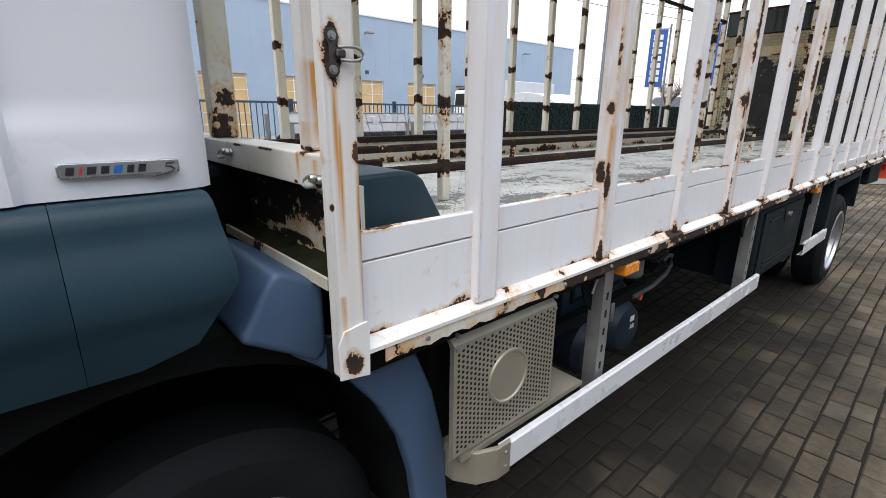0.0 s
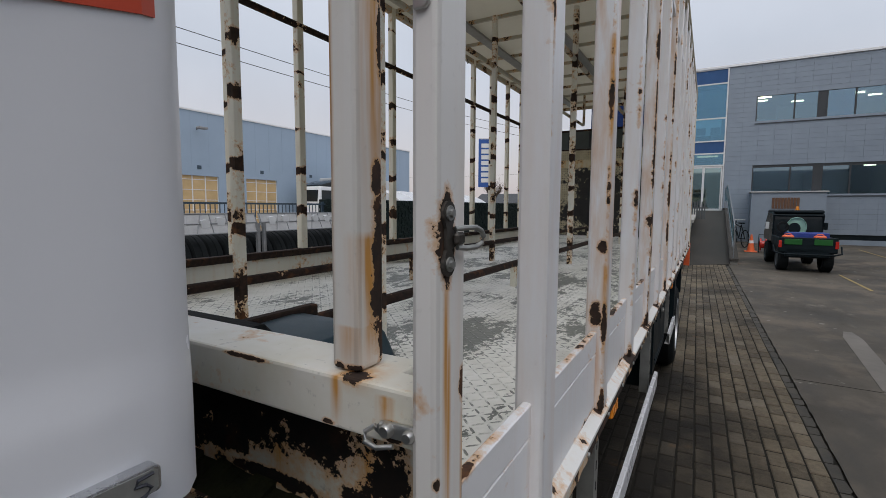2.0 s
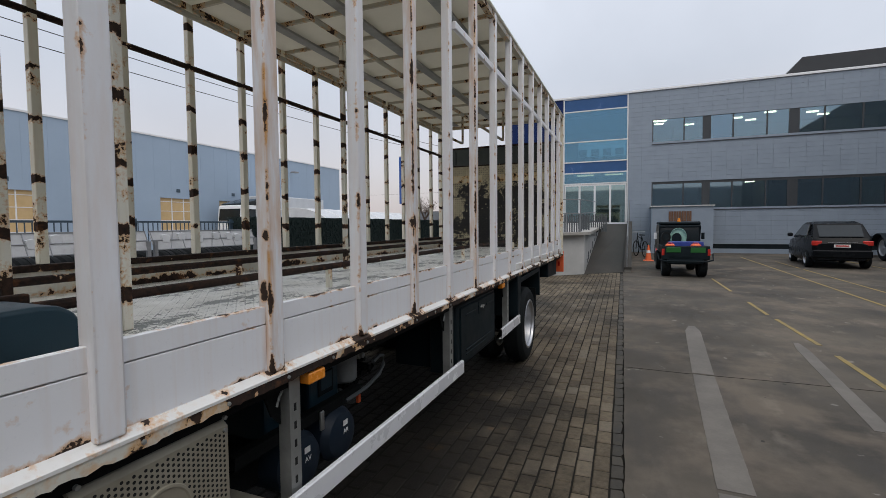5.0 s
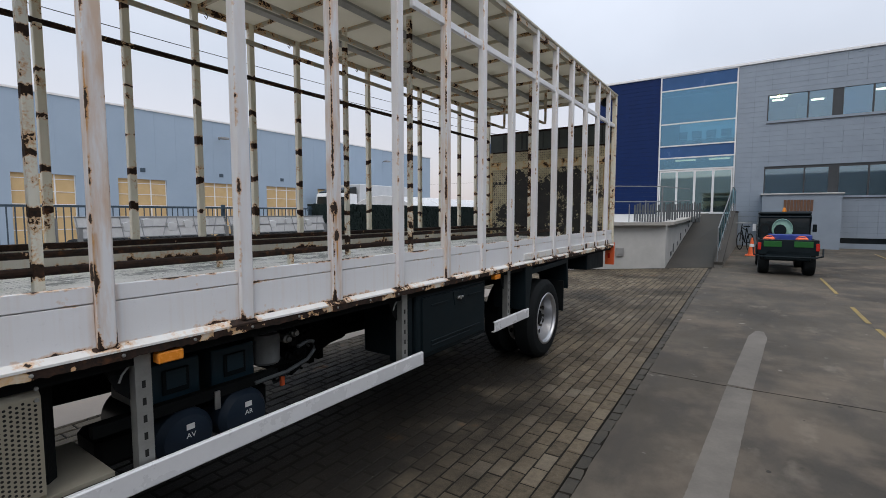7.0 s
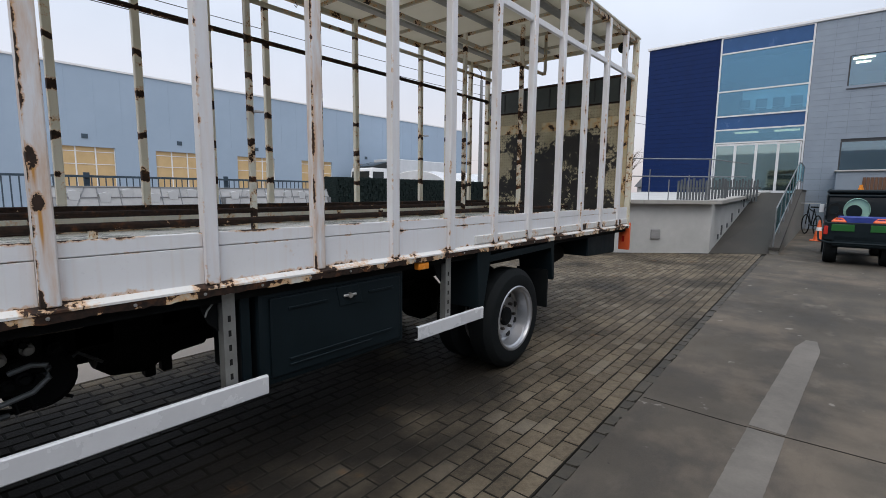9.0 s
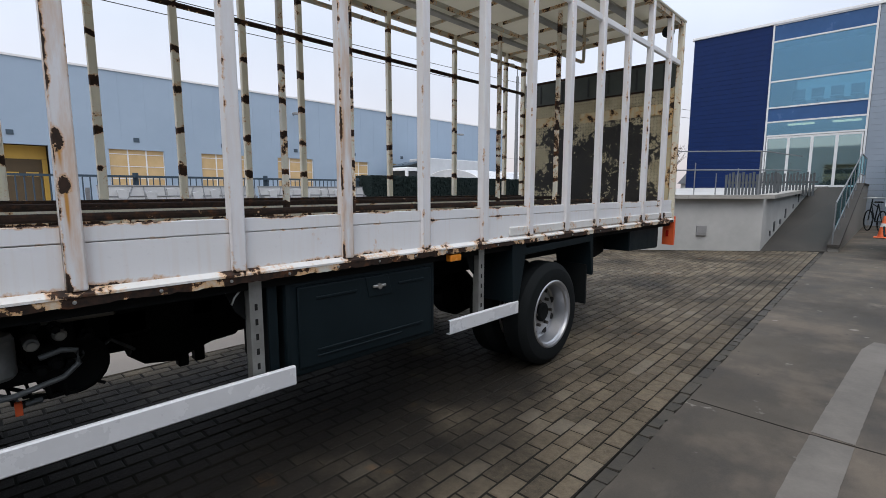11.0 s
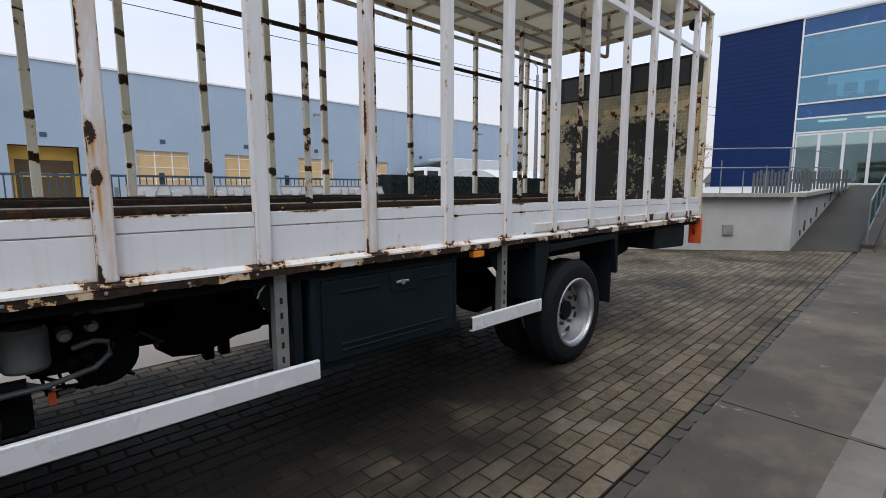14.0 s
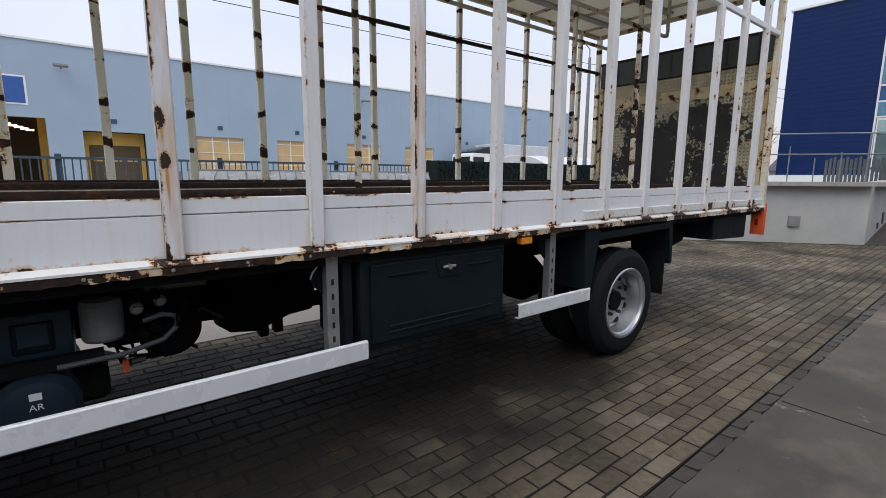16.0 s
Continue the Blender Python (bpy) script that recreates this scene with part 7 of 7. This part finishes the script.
for s in (-1, 1):
    bm = bmesh.new()
    v = [bm.verts.new(c) for c in ((s * 0.735, 0.75, 1.02), (s * 0.625, 0.95, 1.38), (s * 0.625, 1.95, 1.38), (s * 0.735, 2.65, 1.0))]
    u = [bm.verts.new((c.co.x + s * 0.012, c.co.y, c.co.z)) for c in v]
    bm.faces.new(v)
    bm.faces.new(u[::-1])
    for i in range(4):
        bm.faces.new((v[i], u[i], u[(i + 1) % 4], v[(i + 1) % 4]))
    bmesh.ops.recalc_face_normals(bm, faces=bm.faces[:])
    part("side_window", bm, m_carglass, car)
    bm = bmesh.new()
    box(bm, (s * 0.74, -0.01, 0.72), (s * 0.48, 0.09, 0.87), 0.02)
    part("tail_lamp", bm, m_tail_red, car, "red tail lamp")
    bm = bmesh.new()
    box(bm, (s * 0.82, 2.55, 0.95), (s * 0.98, 2.65, 1.08), 0.03)
    part("mirror", bm, m_carblack, car)
    for y in (0.62, 3.15):
        disc_wheel(car, s * 0.80, y, 0.305, 0.19, m_rim)
block("trim", (-0.36, -0.03, 0.80), (0.36, 0.01, 0.825), m_chrome, car, "chrome trim strip")
block("number_plate", (-0.20, -0.035, 0.67), (0.20, -0.015, 0.76), m_label, car, "pale number plate")
block("plate_mark", (-0.16, -0.038, 0.695), (0.16, -0.0355, 0.735), m_tail_red, car)
block("bumper", (-0.72, -0.06, 0.34), (0.72, 0.06, 0.58), m_carblack, car, "", 0.03)

chassis = thing("lorry_chassis", "dark parked lorry with a large rear wheel", "lorry", pose(10.45, 21.2, 0))
wh = disc_wheel(chassis, -0.9, 0.6, 0.48, 0.3, m_rim)
disc_wheel(chassis, 0.9, 0.6, 0.48, 0.3, m_rim)
block("frame", (-0.5, -0.4, 0.62), (0.5, 3.6, 0.86), m_black, chassis, "", 0.02)
for x0, x1 in ((-1.06, -0.72), (0.72, 1.06)):
    bm = bmesh.new()
    arc = [(0.6 + 0.58 * math.cos(a), 0.48 + 0.54 * math.sin(a)) for a in np.linspace(0.1, math.pi - 0.1, 11)]
    prism(bm, arc + [(0.6 + (y - 0.6) * 0.95, 0.48 + (z - 0.48) * 0.95) for y, z in arc[::-1]], "x", x0, x1)
    part("mudguard", bm, m_black, chassis, "rounded black mudguard", True)

# bicycle, cone and cable reel by the wall
bike = thing("bicycle", "dark bicycle leaning by the grey wall", "bicycle", pose(1.35, 22.0, 0, 0, 0, 20))
for y in (-0.5, 0.52):
    bm = bmesh.new()
    tube(bm, [(0, y + 0.33 * math.cos(a), 0.35 + 0.33 * math.sin(a)) for a in np.linspace(0, 2 * math.pi, 25)], 0.02, 6)
    wl = part("wheel", bm, m_rubber, bike)
    bm = bmesh.new()
    for a in np.linspace(0, math.pi, 9)[:-1]:
        rod(bm, (0, y + 0.32 * math.cos(a), 0.35 + 0.32 * math.sin(a)), (0, y - 0.32 * math.cos(a), 0.35 - 0.32 * math.sin(a)), 0.003, 4)
    tagged(part("spokes", bm, m_zinc, wl), kind="stuff")
bm = bmesh.new()
for p, q in (((0, -0.5, 0.35), (0, -0.12, 0.9)), ((0, -0.12, 0.9), (0, 0.02, 0.33)), ((0, 0.02, 0.33), (0, 0.38, 0.85)), ((0, -0.12, 0.8), (0, 0.36, 0.9)), ((0, -0.5, 0.35), (0, 0.02, 0.33)), ((0, 0.52, 0.35), (0, 0.34, 1.05))):
    rod(bm, p, q, 0.018, 8)
part("frame", bm, m_black, bike)
bm = bmesh.new()
tube(bm, [(-0.28, 0.22, 1.08), (-0.1, 0.33, 1.08), (0.1, 0.33, 1.08), (0.28, 0.22, 1.08)], 0.015)
part("handlebar", bm, m_steel, bike)
block("saddle", (-0.08, -0.28, 0.93), (0.08, 0.0, 0.98), m_black, bike, "", 0.02)
cone = thing("traffic_cone", "orange and white traffic cone standing by the wall", "cone", pose(1.6, 19.6, 0))
bm = bmesh.new()
box(bm, (-0.19, -0.19, 0), (0.19, 0.19, 0.035), 0.01)
rod(bm, (0, 0, 0.035), (0, 0, 0.62), 0.12, 20, 0.025)
part("body", bm, m_cone, cone)
bm = bmesh.new()
rod(bm, (0, 0, 0.31), (0, 0, 0.41), 0.079, 20, 0.063)
part("band", bm, m_white, cone, "white reflective band")
reel = thing("hose_reel", "red hose reel standing beside the cone", "hose reel", pose(1.95, 19.6, 0))
bm = bmesh.new()
lathe(bm, [(-0.1, 0.12), (-0.1, 0.22), (-0.06, 0.22), (-0.06, 0.13), (0.06, 0.13), (0.06, 0.22), (0.1, 0.22), (0.1, 0.12)], (0, 0, 0.28), "x", 24, True)
part("drum", bm, m_tail_red, reel, "", True)
bm = bmesh.new()
tube(bm, [(-0.13, -0.2, 0.0), (-0.13, 0, 0.3), (-0.13, 0.05, 0.62), (0.13, 0.05, 0.62), (0.13, 0, 0.3), (0.13, -0.2, 0)], 0.015)
part("stand", bm, m_black, reel)


# ---- paving: each block has its own edges; the nearest stretch is single pieces ----
pav = thing("pavement", "grey-brown concrete block paving in running bond", "pavement", KERB, kind="structure")
PW, PL, GAP = 0.0985, 0.188, 0.0095
rng_p = random.Random(11)


def paver_points(w, l, c):
    """A block with a worn edge, its top at nought."""
    x, y = w / 2, l / 2
    v = [(i * x, j * y, -0.03) for i, j in ((-1, -1), (1, -1), (1, 1), (-1, 1))]
    v += [(i * x, j * y, -c) for i, j in ((-1, -1), (1, -1), (1, 1), (-1, 1))]
    v += [(i * (x - c * 1.3), j * (y - c * 1.3), 0) for i, j in ((-1, -1), (1, -1), (1, 1), (-1, 1))]
    f = [(8, 9, 10, 11)]
    for o in (0, 4):
        for k in range(4):
            f.append((o + k, o + (k + 1) % 4, o + 4 + (k + 1) % 4, o + 4 + k))
    return v, f


pv, pf = paver_points(PW - GAP, PL - GAP, 0.0045)
paver_mesh = bpy.data.meshes.new("paver")
paver_mesh.from_pydata(pv, [], pf)
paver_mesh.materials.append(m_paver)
verts, faces = [], []
single = 0
for i in range(67):
    u = -0.080 - PW / 2 - i * PW
    j = 0
    while True:
        v0 = -6.06 + j * PL + (PL * 0.5 if i % 2 else 0)
        j += 1
        if v0 > 15.2:
            break
        here = KERB @ Vector((u, v0, 0))
        if i > 31 and v0 < 8.25:
            continue
        if (here.y - C1[1]) > 0.83 * (here.x - C1[0]) - 0.02:
            continue
        dz, tx, ty = rng_p.uniform(-0.003, 0.001), rng_p.uniform(-0.012, 0.012), rng_p.uniform(-0.012, 0.012)
        du, dv, rz = rng_p.uniform(-0.0015, 0.0015), rng_p.uniform(-0.003, 0.003), rng_p.uniform(-0.8, 0.8)
        if i < 15 and 2.5 < v0 < 8.0 and single < 300:
            ob = new("paver", paver_mesh)
            ob.matrix_basis = Matrix.LocRotScale((u + du, v0 + dv, dz), Euler((tx, ty, radians(rz))), None)
            ob.parent = pav
            single += 1
        else:
            o = len(verts)
            cr, sr = math.cos(radians(rz)), math.sin(radians(rz))
            for x, y, z in pv:
                verts.append((u + du + x * cr - y * sr, v0 + dv + x * sr + y * cr, z + dz + x * ty - y * tx))
            faces.extend([[o + q for q in face] for face in pf])
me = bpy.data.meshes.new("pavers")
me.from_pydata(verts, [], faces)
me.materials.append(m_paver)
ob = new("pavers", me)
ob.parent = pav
tagged(ob, kind="stuff")
bm = bmesh.new()
box(bm, (-3.4, -6.2, -0.038), (-0.0781, 15.3, -0.0055))
box(bm, (-0.078, -6.2, -0.038), (0.03, 15.3, -0.018))
box(bm, (-6.8, 8.15, -0.038), (-3.401, 15.3, -0.0045))
part("bedding", bm, m_soil, pav)
# broken edge strip between paving and asphalt
kerb_strip = thing("kerb", "narrow dark broken concrete edge strip", "kerb", KERB, kind="structure")
rng_k = random.Random(3)
y = -6.0
while y < 14.3:
    l = rng_k.uniform(0.10, 0.26)
    bm = bmesh.new()
    w = rng_k.uniform(0.063, 0.071)
    x0 = -0.074 + rng_k.uniform(-0.002, 0.003)
    c = rng_k.choice((0.0, 0.008, 0.018))
    prism(bm, [(x0, y + 0.004), (x0 + w - c, y + 0.004 + rng_k.uniform(0, 0.012)), (x0 + w + rng_k.uniform(-0.008, 0.004), y + l * 0.3), (x0 + w + rng_k.uniform(-0.008, 0.004), y + l * 0.7), (x0 + w - rng_k.choice((0.0, 0.012)), y + l - 0.004), (x0, y + l - 0.006)], "z", -0.03, rng_k.uniform(-0.012, -0.005))
    part("edge_stone", bm, m_kerb, kerb_strip)
    y += l
